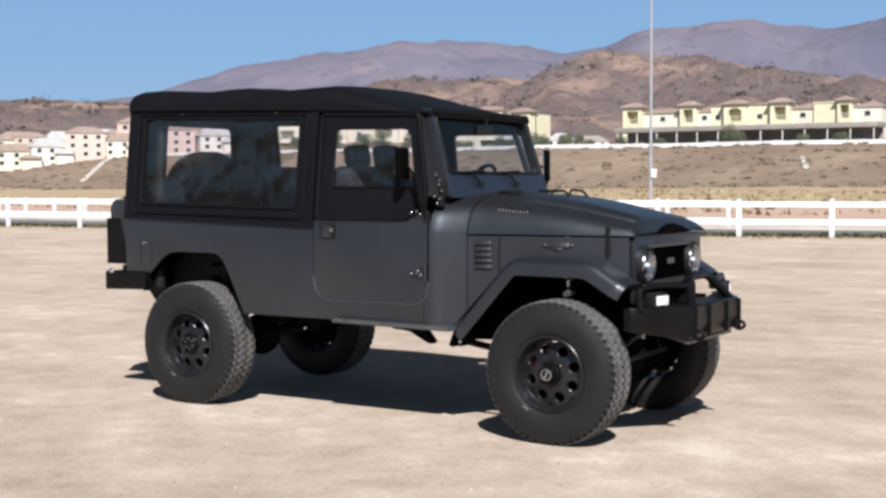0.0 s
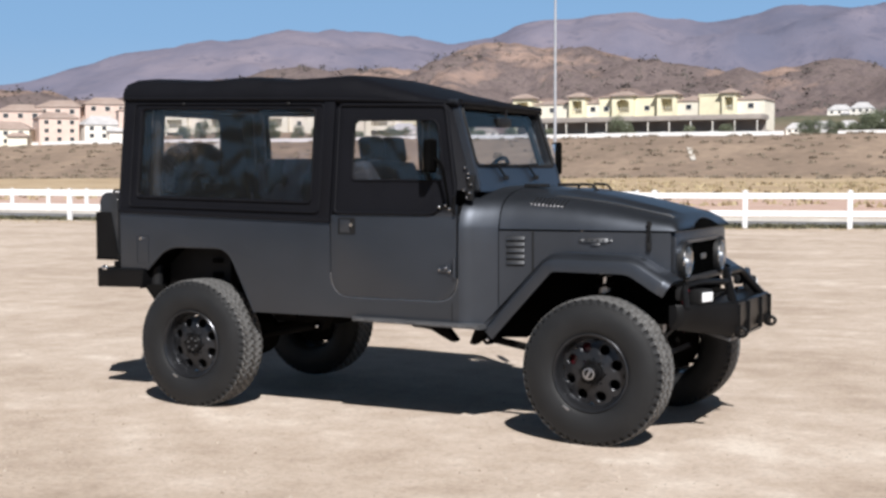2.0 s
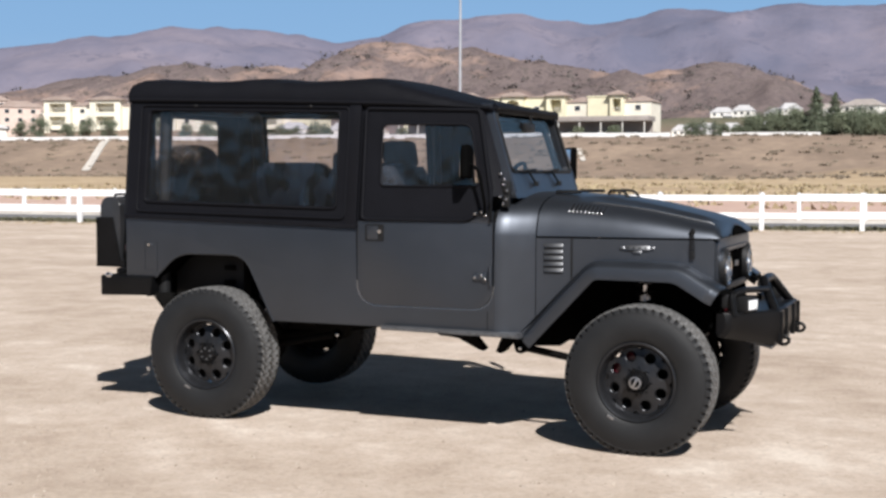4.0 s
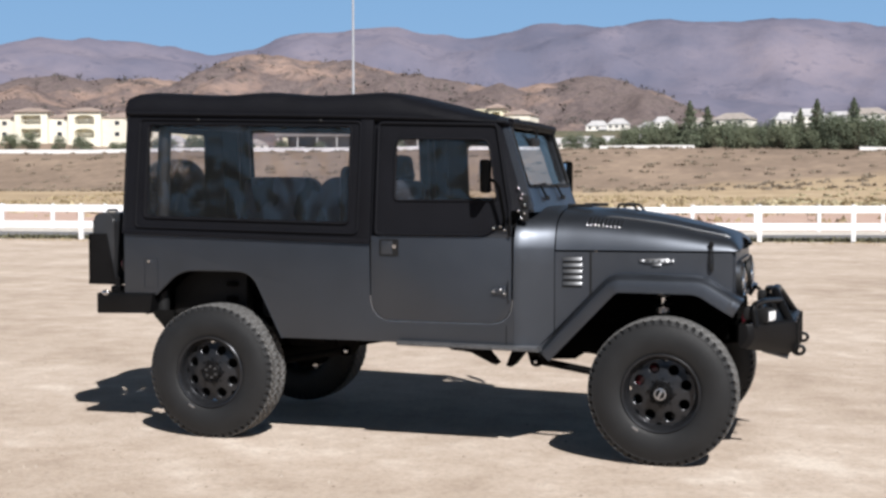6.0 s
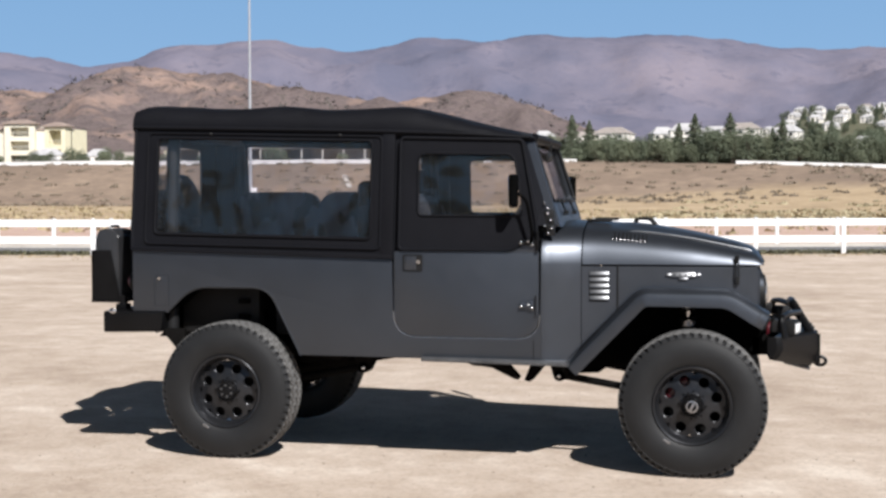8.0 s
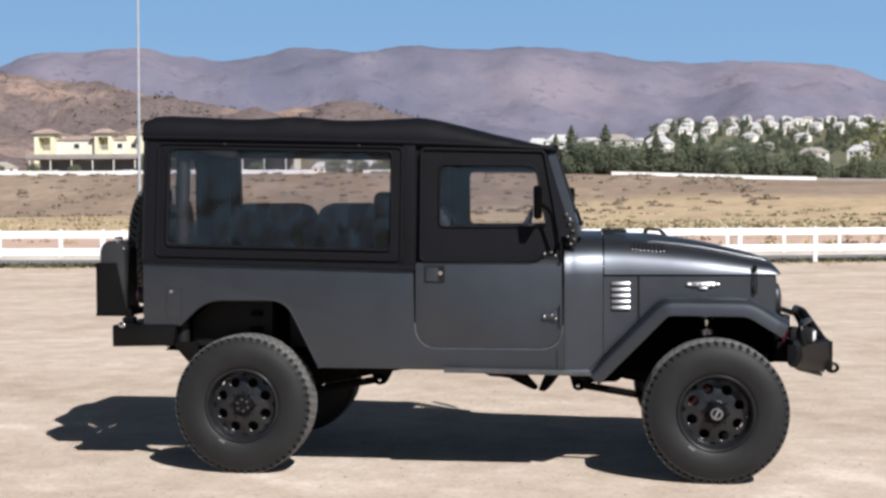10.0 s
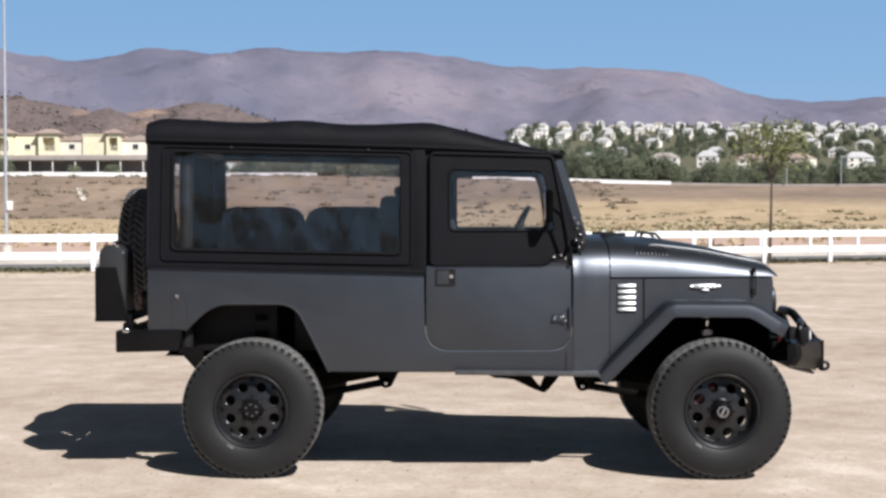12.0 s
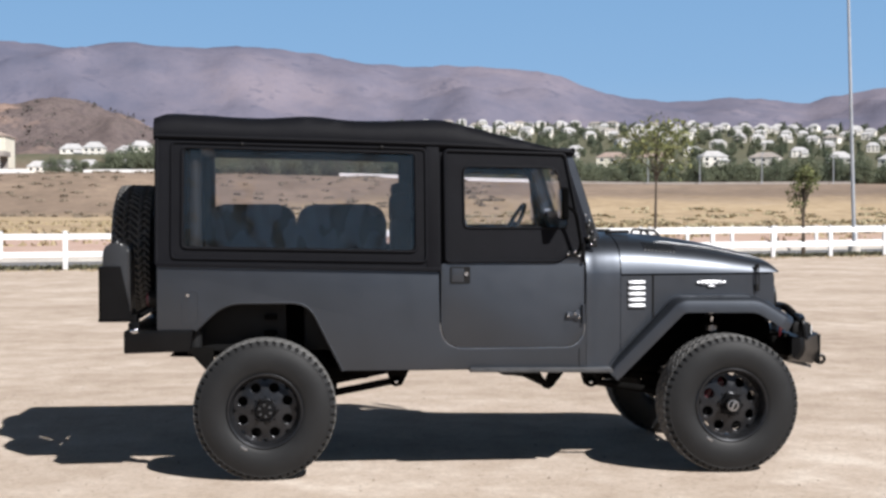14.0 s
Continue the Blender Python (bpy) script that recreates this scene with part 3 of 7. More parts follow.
def hill_bushes():
    """Dark clumps of scrub, thickest in the hollows of the nearer hill."""
    rng = random.Random(91)
    source = bpy.data.objects["hill"].data.vertices
    verts, faces = [], []
    while len(faces) < 34000:
        v = source[rng.randrange(len(source))].co
        if noise.noise(Vector((v.x * 0.012, v.y * 0.012, 5.0))) + rng.uniform(-0.35, 0.25) < 0.0:
            continue
        cx, cy, cz = v.x + rng.uniform(-6, 6), v.y + rng.uniform(-6, 6), v.z + 0.6
        s = rng.choice((1.3, 1.8, 2.4, 3.2))
        for _ in range(7):
            k = len(verts)
            ox, oy, oz = rng.gauss(0, s * 0.6), rng.gauss(0, s * 0.6), rng.gauss(0.2, s * 0.35)
            for _ in range(3):
                verts.append((cx + ox + rng.uniform(-s, s) * 0.6, cy + oy + rng.uniform(-s, s) * 0.6, cz + oz + rng.uniform(-s, s) * 0.5))
            faces.append((k, k + 1, k + 2))
    tagged(raw("hill_scrub", verts, faces, M_HILLSCRUB), "dark scrub growing over the brown hill", "scrub", kind="stuff")


M_HILLSCRUB = leaf_material("hill_scrub_leaves", (0.060, 0.056, 0.054), (0.105, 0.094, 0.084))
hill_bushes()

# ---- fences, poles ----


def fence_post(parent, x, y, h, w=0.13):
    bm = bmesh.new()
    box(bm, (0, 0, h / 2), (w, w, h), 0.008)
    box(bm, (0, 0, h + 0.012), (w + 0.03, w + 0.03, 0.024), 0.006)
    box(bm, (0, 0, h + 0.036), (w * 0.6, w * 0.6, 0.03), 0.012)
    return bm


def build_fence(offset, xs, rails, label, h=1.2, opening=(0, 0)):
    thing = empty("fence")
    tagged(thing, label, "fence", group="white fences along the road")
    spots = [(x, fence_line(x) + offset) for x in xs]
    post_mesh = rail_mesh = None
    for (x, y), (x2, y2) in zip(spots, spots[1:]):
        z = land(x, y)
        if opening[0] < x < opening[1]:
            continue
        if post_mesh is None:
            first = part("post", fence_post(thing, x, y, h), M_FENCE, thing)
            post_mesh = first.data
            first.location = (x, y, z)
        else:
            o = new("post", post_mesh)
            o.parent, o.location = thing, (x, y, z)
        d = math.hypot(x2 - x, y2 - y)
        if opening[0] < x2 < opening[1]:
            continue
        for zr, hr in rails:
            if rail_mesh is None:
                bm = bmesh.new()
                box(bm, (0.5, 0, 0), (1.0, 0.045, hr), 0.01)
                first = part("rail", bm, M_FENCE, thing)
                rail_mesh = first.data
                o = first
            else:
                o = new("rail", rail_mesh)
                o.parent = thing
            o.location = (x, y, z + zr)
            o.rotation_euler = (0, 0, math.atan2(y2 - y, x2 - x))
            o.scale = (d, 1, 1)


NEAR_POSTS = [-45.5, -42, -38.3, -34.6, -30.8, -26.7, -22.5, -18.8, -15.3, -12.0, -8.95, -6.6, -4.04, -1.2, 1.54, 4.19, 6.8, 9.2, 11.65, 14.05, 16.5, 18.95, 21.4, 23.9, 26.4, 28.9, 31.4]
build_fence(0.0, NEAR_POSTS, ((0.94, 0.165), (0.43, 0.165)), "white vinyl two-rail fence standing on the dry earth", 1.06)
build_fence(11.6, [-66 + 2.3 * k for k in range(52)], ((1.02, 0.165), (0.36, 0.165)), "white vinyl two-rail fence across the road", 1.1, (-10.4, -3.9))


def lamp_post(x, y, height, boxed, label, lean=0.0):
    thing = empty("lamp_post", (x, y, land(x, y)))
    tagged(thing, label, "lamp post")
    bm = bmesh.new()
    rod(bm, (0, 0, 0.35), (lean, 0, height), 0.085, 0.05, 20)
    part("pole", bm, M_STEEL, thing)
    bm = bmesh.new()
    rod(bm, (0, 0, 0), (0, 0, 0.38), 0.27, 0.25, 20)
    part("base", bm, M_CONCRETE, thing, "round pale concrete base")
    bm = bmesh.new()
    box(bm, (0.35 + lean, 0, height + 0.02), (0.75, 0.28, 0.14), 0.04)
    part("lamp_head", bm, M_STEEL, thing)
    if boxed:
        bm = bmesh.new()
        box(bm, (0.2, -0.06, 2.25), (0.24, 0.2, 0.42), 0.02)
        part("junction_box", bm, M_FENCE, thing, "small white box on the pole")


lamp_post(-19.47, 53.5, 12.4, True, "tall grey steel lamp post with a white box")
lamp_post(23.68, 46.3, 16.0, False, "tall grey steel lamp post behind the fence", -0.5)

# White wall along the top of the bank
for x0, x1, top in ((-330, -50.2, 0.85), (-40.5, -23, 0.62), (6, 43, 0.68)):
    bm = bmesh.new()
    n = max(3, int((x1 - x0) / 8))
    rows = []
    for i in range(n + 1):
        x = x0 + (x1 - x0) * i / n
        z = land(x, 240)
        rows.append([(x, 239.9, z - 0.6), (x, 239.9, z + top), (x, 240.15, z + top), (x, 240.15, z - 0.6)])
    skin(bm, rows)
    ob = finish("wall_bank", bm, M_WALLWHITE)
    tagged(ob, "long low white wall along the top of the bank", "wall", kind="structure")

# Concrete drains that run down the bank
for (xa, ya), (xb, yb) in (((-241, 234), (-217, 201)), ((-172.5, 234), (-153.5, 201)), ((-61.5, 218), (-57.8, 208))):
    rows = []
    bm = bmesh.new()
    for i in range(9):
        t = i / 8
        x, y = xa + (xb - xa) * t, ya + (yb - ya) * t
        z = land(x, y) + 0.12
        w = 0.45 if xa > -100 else 0.9
        rows.append([(x - w - 0.1, y, z - 0.5), (x - w, y, z + 0.1), (x - w / 2, y, z), (x + w / 2, y, z), (x + w, y, z + 0.1), (x + w + 0.1, y, z - 0.5)])
    skin(bm, rows)
    ob = finish("drain", bm, M_CONCRETE)
    tagged(ob, "pale concrete drainage channel down the bank", "drain", kind="structure")

# ---- trees ----


def tree(name, height, width, trunk_r, leaves, seed, material, clear=0.25, lobes=9, leaf=0.22, label="", lean=0.0, cone=False):
    rng = random.Random(seed)
    thing = empty(name)
    tagged(thing, label, "tree")
    bm = bmesh.new()
    crown_z = height * clear
    pipe(bm, [(0, 0, -0.15), (lean * 0.3, 0, crown_z * 0.5), (lean * 0.6, 0.02, crown_z), (lean, 0.0, height * 0.7)], trunk_r, 8)
    for v in bm.verts:
        k = 1 - 0.6 * min(max(v.co.z / (height * 0.7), 0), 1)
        v.co.x, v.co.y = v.co.x * k + lean * (1 - k), v.co.y * k
    centres = []
    for i in range(lobes):
        a = i * 2.4 + rng.uniform(-0.5, 0.5)
        zz = rng.uniform(crown_z + 0.1 * height, height * 0.9)
        mid = 1 - abs((zz - crown_z) / (height - crown_z) - 0.42) * 1.2
        r = width * 0.34 * max(mid, 0.15) * rng.uniform(0.5, 1.2)
        c = (lean + r * math.cos(a), r * math.sin(a), zz)
        s = width * rng.uniform(0.16, 0.27)
        centres.append((c, s, s * rng.uniform(0.7, 1.25)))
        pipe(bm, [(lean * 0.7, 0, crown_z + rng.uniform(-0.1, 0.3) * (zz - crown_z)), ((lean + c[0]) / 2, c[1] / 2, (crown_z + zz) / 2 + 0.05 * height), c], trunk_r * 0.28, 5)
    part("trunk", bm, M_BARK, thing)

    def spread(r):
        if cone:
            u = r.random() ** 1.5
            a, q = r.uniform(0, 6.283), width * 0.5 * (1 - u) ** 0.8 * (0.55 + 0.45 * math.sin(u * 23.0) ** 2) * r.random() ** 0.35
            return (q * math.cos(a), q * math.sin(a), height * (0.06 + 0.94 * u))
        c, s, t = r.choice(centres)
        d = Vector((r.gauss(0, 1), r.gauss(0, 1), r.gauss(0, 1))).normalized() * (r.random() ** 0.4)
        return (c[0] + d.x * s, c[1] + d.y * s, c[2] + d.z * t)

    verts, faces = leafy(leaves, spread, leaf, seed + 1)
    raw("crown", verts, faces, material, thing)
    return thing


PROTO = [
    tree("broad_tree", 7.0, 7.5, 0.22, 4200, 21, M_LEAF_A, 0.12, 17, 0.2, "dense dark green tree at the top of the bank"),
    tree("round_tree", 5.5, 6.0, 0.18, 3600, 22, M_LEAF_B, 0.1, 14, 0.19, "rounded grey-green tree at the top of the bank"),
    tree("conifer", 8.6, 6.2, 0.2, 5200, 23, M_LEAF_A, 0.06, 16, 0.2, "tall dark green pointed tree at the top of the bank", 0.0, True),
    tree("low_tree", 3.6, 5.5, 0.14, 3000, 24, M_LEAF_B, 0.05, 13, 0.18, "low spreading green tree at the top of the bank"),
]
rng = random.Random(31)
used = set()


def plant(kind, x, y, size):
    m = pose(x, y, land(x, y) - 0.05, 0, 0, rng.uniform(0, 360)) @ Matrix.Scale(size, 4)
    if kind not in used:
        used.add(kind)
        PROTO[kind].matrix_basis = m
        return PROTO[kind]
    t = copy_thing(PROTO[kind], m)
    t.scale = (size, size, size)
    return t


row = -48.0
while row < 47:
    plant(rng.choice((0, 1, 1, 3)), row, rng.uniform(244, 252), rng.uniform(0.65, 1.05) * (0.5 + 0.5 * step(-49, -33, row)))
    row += rng.uniform(1.5, 2.9)
for x, y, k, s in [(-36, 247, 3, 1.0), (-32, 246, 1, 0.85), (-28, 248, 1, 0.95), (-24.5, 246, 2, 1.05), (-21.5, 249, 2, 0.95), (-18, 246, 0, 0.75), (-14, 247, 1, 0.85),
                   (-11, 250, 0, 0.8), (-7.5, 246, 3, 1.2), (-4.5, 248, 2, 0.9), (-1.5, 247, 2, 1.1), (1.5, 246, 0, 0.95), (5, 249, 2, 1.15), (8, 246, 0, 0.95), (11.5, 248, 1, 1.1),
                   (14.5, 247, 2, 1.0), (17.5, 246, 1, 1.0), (20, 249, 2, 1.05), (23, 247, 0, 1.0), (26.5, 246, 1, 1.05), (30, 249, 0, 0.95), (33.5, 247, 1, 0.9), (37, 246, 3, 1.2), (40.5, 248, 3, 1.1),
                   (45, 247, 3, 1.0), (52, 250, 1, 0.9)]:
    plant(k, x, y, s)
for i in range(170):
    x = rng.uniform(38, 165)
    y = rng.uniform(248, 335)
    plant(rng.choice((0, 1, 1, 3, 3, 1)), x, y, rng.uniform(0.6, 1.05))
for i in range(30):
    x = rng.uniform(-20, 60)
    y = rng.uniform(256, 285)
    plant(rng.choice((0, 1, 3)), x, y, rng.uniform(0.6, 0.95))
for i in range(60):
    x = rng.uniform(-150, -108) if i < 9 else rng.uniform(-330, -150)
    plant(rng.choice((1, 3, 3)), x, 245 + rng.uniform(0, 9) if i < 26 else rng.uniform(255, 300), rng.uniform(0.4, 0.75))
for i in range(560):
    y = rng.uniform(420, 1500) if i % 3 == 0 else rng.uniform(900, 1480)
    x = y * math.tan(radians(rng.uniform(0 if y < 900 else 2.5, 27)))
    plant(rng.choice((0, 0, 1, 1, 2, 3)), x, y, rng.uniform(0.75, 1.1) * (0.8 + 0.5 * step(500, 1100, y)))
# Unseen trees added on the near side, behind the walk, for dark window reflections
for x, y, k, s in ((-40, -27, 1, 1.5), (-33, -26, 0, 1.4), (-26, -28, 1, 1.4), (-19, -26, 0, 1.3), (-12, -24, 1, 1.4), (-5.0, -27, 0, 1.3), (9.5, -27, 0, 1.35), (15.5, -25, 1, 1.5), (23, -28, 0, 1.4), (31, -27, 1, 1.4)):
    plant(k, x, y, s)
for x, y, s in ((-86.5, 252, 0.8), (-119, 250, 0.6), (-123, 251, 0.7), (-127.5, 250, 0.6), (-131, 251, 0.7), (-135, 250, 0.55), (-139, 251, 0.6)):
    plant(1, x, y, s)

for x, y, k, s in ((-209, 250, 1, 0.75), (-203, 249, 0, 0.8), (-196, 251, 3, 0.9), (-190, 250, 1, 0.85), (-183, 249, 0, 0.7), (-176, 251, 3, 1.0), (-170, 250, 1, 0.8), (-163, 250, 1, 0.65), (-158, 251, 3, 0.9),
                   (-110, 251, 3, 0.7), (-101, 250, 3, 0.6), (-84, 251, 1, 0.6), (-71, 250, 3, 0.65), (-64, 251, 3, 0.7)):
    plant(k, x, y, s)

sapling = tree("sapling", 4.85, 3.3, 0.065, 1500, 41, M_LEAF_C, 0.56, 13, 0.085, "thin young tree with a loose yellow-green crown behind the fence", 0.12)
sapling.matrix_basis = pose(12.17, 36.0, 0, 0, 0, 30)
sapling = tree("sapling", 3.55, 1.55, 0.08, 1000, 45, M_LEAF_C, 0.36, 9, 0.075, "small young green tree behind the fence", 0.05)
sapling.matrix_basis = pose(18.87, 39.6, 0, 0, 0, 80)

verts, faces = [], []
for i in range(41):
    x = 30 + 75 * i / 40
    for dy, dz in ((0, -0.3), (0, 0.5), (0.3, 0.5), (0.3, -0.3)):
        verts.append((x, 240.5 + dy, land(x, 240.5) + dz))
    if i < 40:
        faces += [(4 * i + k, 4 * i + 4 + k, 4 * i + 5 + k, 4 * i + 1 + k) for k in range(3)]
tagged(raw("low_wall", verts, faces, M_SLATE), "low dark wall along the foot of the trees", "wall", kind="structure")
for x, h in ((64.5, 5.0), (74.6, 5.6), (86.8, 6.0), (101.0, 5.4)):
    pole = empty("pole", (x, 239.8, land(x, 239.8)))
    tagged(pole, "slim pale grey pole before the tree belt", "pole", group="poles before the trees")
    bm = bmesh.new()
    rod(bm, (0, 0, -0.3), (0, 0, h), 0.11, 0.08, seg=10)
    part("shaft", bm, M_STEEL, pole)
    bm = bmesh.new()
    box(bm, (0.1, 0, h), (0.7, 0.25, 0.12), 0.03)
    part("lamp_head", bm, M_STEEL, pole)

# ---- houses ----


def window(parent, x, z, w, h, y, turn=0):
    """A window with a frame, set on the wall whose face lies at y."""
    bm = bmesh.new()
    box(bm, (x, y - 0.02, z), (w + 0.2, 0.12, h + 0.2))
    f = part("window", bm, M_TRIM, parent)
    bm = bmesh.new()
    box(bm, (x, y - 0.075, z), (w, 0.03, h))
    part("pane", bm, M_PANE, f)
    return f


def hip_roof(bm, w, d, z, rise, over=0.3, ridge_part=0.45):
    a, b = w / 2 + over, d / 2 + over
    k = a * ridge_part if w >= d else 0.05
    low = [bm.verts.new(p) for p in ((-a, -b, z), (a, -b, z), (a, b, z), (-a, b, z))]
    eave = [bm.verts.new(p) for p in ((-a, -b, z + 0.22), (a, -b, z + 0.22), (a, b, z + 0.22), (-a, b, z + 0.22))]
    top = [bm.verts.new(p) for p in ((-k, 0, z + rise), (k, 0, z + rise))]
    bm.faces.new(low[::-1])
    for i in range(4):
        j = (i + 1) % 4
        bm.faces.new((low[i], low[j], eave[j], eave[i]))
    bm.faces.new((eave[0], eave[1], top[1], top[0]))
    bm.faces.new((eave[1], eave[2], top[1]))
    bm.faces.new((eave[2], eave[3], top[0], top[1]))
    bm.faces.new((eave[3], eave[0], top[0]))
    return bm


def house(w, d, h, rise, wall, roof, label, storeys=2, wing=0.0):
    thing = empty("house")
    tagged(thing, label, "house", group="houses beyond the bank")
    bm = bmesh.new()
    box(bm, (0, 0, h / 2 - 0.6), (w, d, h + 1.2))
    if wing:
        box(bm, (w * 0.28, -d / 2 - wing / 2, h * 0.27 - 0.6), (w * 0.42, wing, h * 0.54 + 1.2))
    part("wall", bm, wall, thing)
    bm = bmesh.new()
    hip_roof(bm, w, d, h, rise)
    part("roof", bm, roof, thing)
    if wing:
        bm = bmesh.new()
        hip_roof(bm, w * 0.42, wing + 0.6, h * 0.54, rise * 0.5, 0.3)
        bmesh.ops.translate(bm, vec=(w * 0.28, -d / 2 - wing / 2, 0), verts=bm.verts)
        part("roof", bm, roof, thing)
    for s in range(storeys):
        z = h / storeys * (s + 0.55)
        for x in (-0.32, 0.0, 0.32):
            if wing and s == 0 and x > 0.1:
                continue
            window(thing, x * w, z, 1.3, 1.2, -d / 2)
    return thing


HOUSES = [
    house(12, 10, 4.6, 3.0, M_WHITE, M_TILE_PALE, "white two-storey house with a pale tiled roof", 2, 3.0),
    house(10, 10, 4.8, 3.2, M_WHITE, M_TILE_PALE, "white two-storey house with a pale tiled roof"),
    house(14, 11, 4.8, 2.6, M_CREAM, M_TILE, "cream two-storey house with a clay roof", 2, 3.0),
    house(14, 11, 4.4, 2.8, M_WHITE, M_SLATE, "white house with a grey-brown roof", 2),
    house(12, 11, 7.8, 2.2, M_PINK, M_TILE, "tall pinkish stucco house with a clay roof", 3),
]
placed = set()


def settle_house(kind, x, y, turn, size=1.0):
    m = pose(x, y, land(x, y) + 0.1, 0, 0, turn) @ Matrix.Scale(size, 4)
    if kind not in placed:
        placed.add(kind)
        HOUSES[kind].matrix_basis = m
        return HOUSES[kind]
    return copy_thing(HOUSES[kind], m)


rng = random.Random(77)
for row, (r, az0, az1, gap) in enumerate(((1540, 5.0, 27, 20), (1460, 3.4, 27, 20), (1370, 2.2, 27, 21), (1270, 1.0, 27, 21), (1160, 0.8, 27, 40), (1000, 3.5, 26, 75))):
    az = az0
    while az < az1:
        a = az + rng.uniform(-0.12, 0.12)
        rr = r + rng.uniform(-14, 14)
        if rng.random() < 0.93:
            settle_house(rng.choice((0, 1, 1, 0, 0, 3)), rr * math.sin(radians(a)), rr * math.cos(radians(a)), -a + rng.uniform(-25, 25))
        az += math.degrees(gap * rng.uniform(0.85, 1.2) / r)
for az, r, k in ((17.4, 640, 0), (22.6, 620, 1), (9.5, 640, 3), (6.2, 620, 0), (-1.0, 400, 0), (-2.0, 430, 1), (-4.1, 405, 3), (-7.1, 400, 1), (-9.9, 420, 0), (-9.0, 410, 1), (-7.6, 425, 0), (-5.6, 400, 3), (13.2, 600, 2), (15.0, 610, 2),
                 (1.4, 410, 3), (3.2, 430, 1), (19.6, 640, 3), (24.8, 610, 0), (11.3, 660, 1), (0.2, 440, 0)):
    s = 0.6 if az < -4.5 else 0.8 if az < 4 else 1.0
    settle_house(k, r * math.sin(radians(az)), r * math.cos(radians(az)), -az + rng.uniform(-20, 20), s).scale = (s, s, s)
settle_house(1, 1590 * math.sin(radians(16.4)), 1590 * math.cos(radians(16.4)), -10)
for row, (r, gap, size) in enumerate(((338, 9.5, 0.8), (362, 10.5, 0.95))):
    az = -55.0
    while az < -39.2:
        settle_house(rng.choice((4, 4, 0, 2, 4)), r * math.sin(radians(az)), r * math.cos(radians(az)), -az + rng.uniform(-14, 14), size).scale = (size, size, size)
        az += math.degrees(gap * rng.uniform(0.85, 1.2) / r)
for az, r, k in ((-51.0, 385, 0), (-49.2, 360, 4), (-47.4, 362, 0), (-45.6, 360, 4), (-43.8, 366, 1), (-42.0, 360, 2), (-40.3, 395, 0), (-38.6, 392, 3), (-28.4, 292, 0), (-26.3, 300, 1), (-25.0, 310, 3), (-52.9, 362, 1)):
    s = 0.68 if az < -35 else 0.55
    settle_house(k, r * math.sin(radians(az)), r * math.cos(radians(az)), -az + rng.uniform(-15, 15), s).scale = (s, s, s)

for x, y, k, s in ((-55.5, 276, 1, 0.42), (-51.0, 280, 0, 0.5), (-46.5, 284, 1, 0.5), (-41.5, 300, 0, 0.55)):
    settle_house(k, x, y, rng.uniform(-12, 12), s).scale = (s, s, s)

# ---- yellow apartment block ----


def balcony_tower(parent, x, w, z0, z1, y, colour, arch=False, floors=2):
    """A bay that stands forward, with deep open balconies."""
    d = 3.2
    pier = w * 0.2

    def piece(name, centre, size):
        bm = bmesh.new()
        box(bm, centre, size)
        part(name, bm, colour, parent)

    for s in (-1, 1):
        piece("pier", (x + s * (w / 2 - pier / 2), y, (z0 + z1) / 2), (pier, d, z1 - z0))
    piece("balcony_wall", (x, y + d / 2 - 0.15, (z0 + z1) / 2), (w - 2 * pier, 0.3, z1 - z0))
    hf = (z1 - z0) / floors
    for f in range(floors):
        zb = z0 + f * hf
        piece("balcony_floor", (x, y - 0.05, zb + 0.15), (w - 2 * pier, d - 0.1, 0.3))
        piece("lintel", (x, y - d / 2 + 0.12, zb + hf - 0.4), (w - 2 * pier, 0.24, 0.8))
        if arch:
            gap = w - 2 * pier
            for s in (-1, 1):
                line = [(s * gap / 2, zb + hf - 0.8), (s * gap / 2, zb + hf - 1.5), (s * gap * 0.38, zb + hf - 1.05), (s * gap * 0.2, zb + hf - 0.85), (s * gap * 0.1, zb + hf - 0.8)]
                bm = bmesh.new()
                slab(bm, line, lambda u, v, t: (x + u, y - d / 2 + t, v), 0.24)
                part("arch_corner", bm, colour, parent)
    for f in range(floors):
        bm = bmesh.new()
        zb = z0 + f * hf + 0.3
        box(bm, (x, y - d / 2 + 0.1, zb + 0.95), (w - 2 * pier, 0.08, 0.08))
        for k in range(7):
            box(bm, (x + (w - 2 * pier) * (k / 6 - 0.5), y - d / 2 + 0.1, zb + 0.48), (0.06, 0.05, 0.95))
        tagged(part("railing", bm, M_TRIM, parent), kind="stuff")
        bm = bmesh.new()
        box(bm, (x, y + d / 2 - 0.33, zb + 1.0), (w * 0.45, 0.06, 2.0))
        part("pane", bm, M_PANE, parent)
    bm = bmesh.new()
    hip_roof(bm, w, d, z1, 1.1, 0.55, 0.3)
    bmesh.ops.translate(bm, vec=(x, y, 0), verts=bm.verts)
    part("roof", bm, M_TILE, parent)


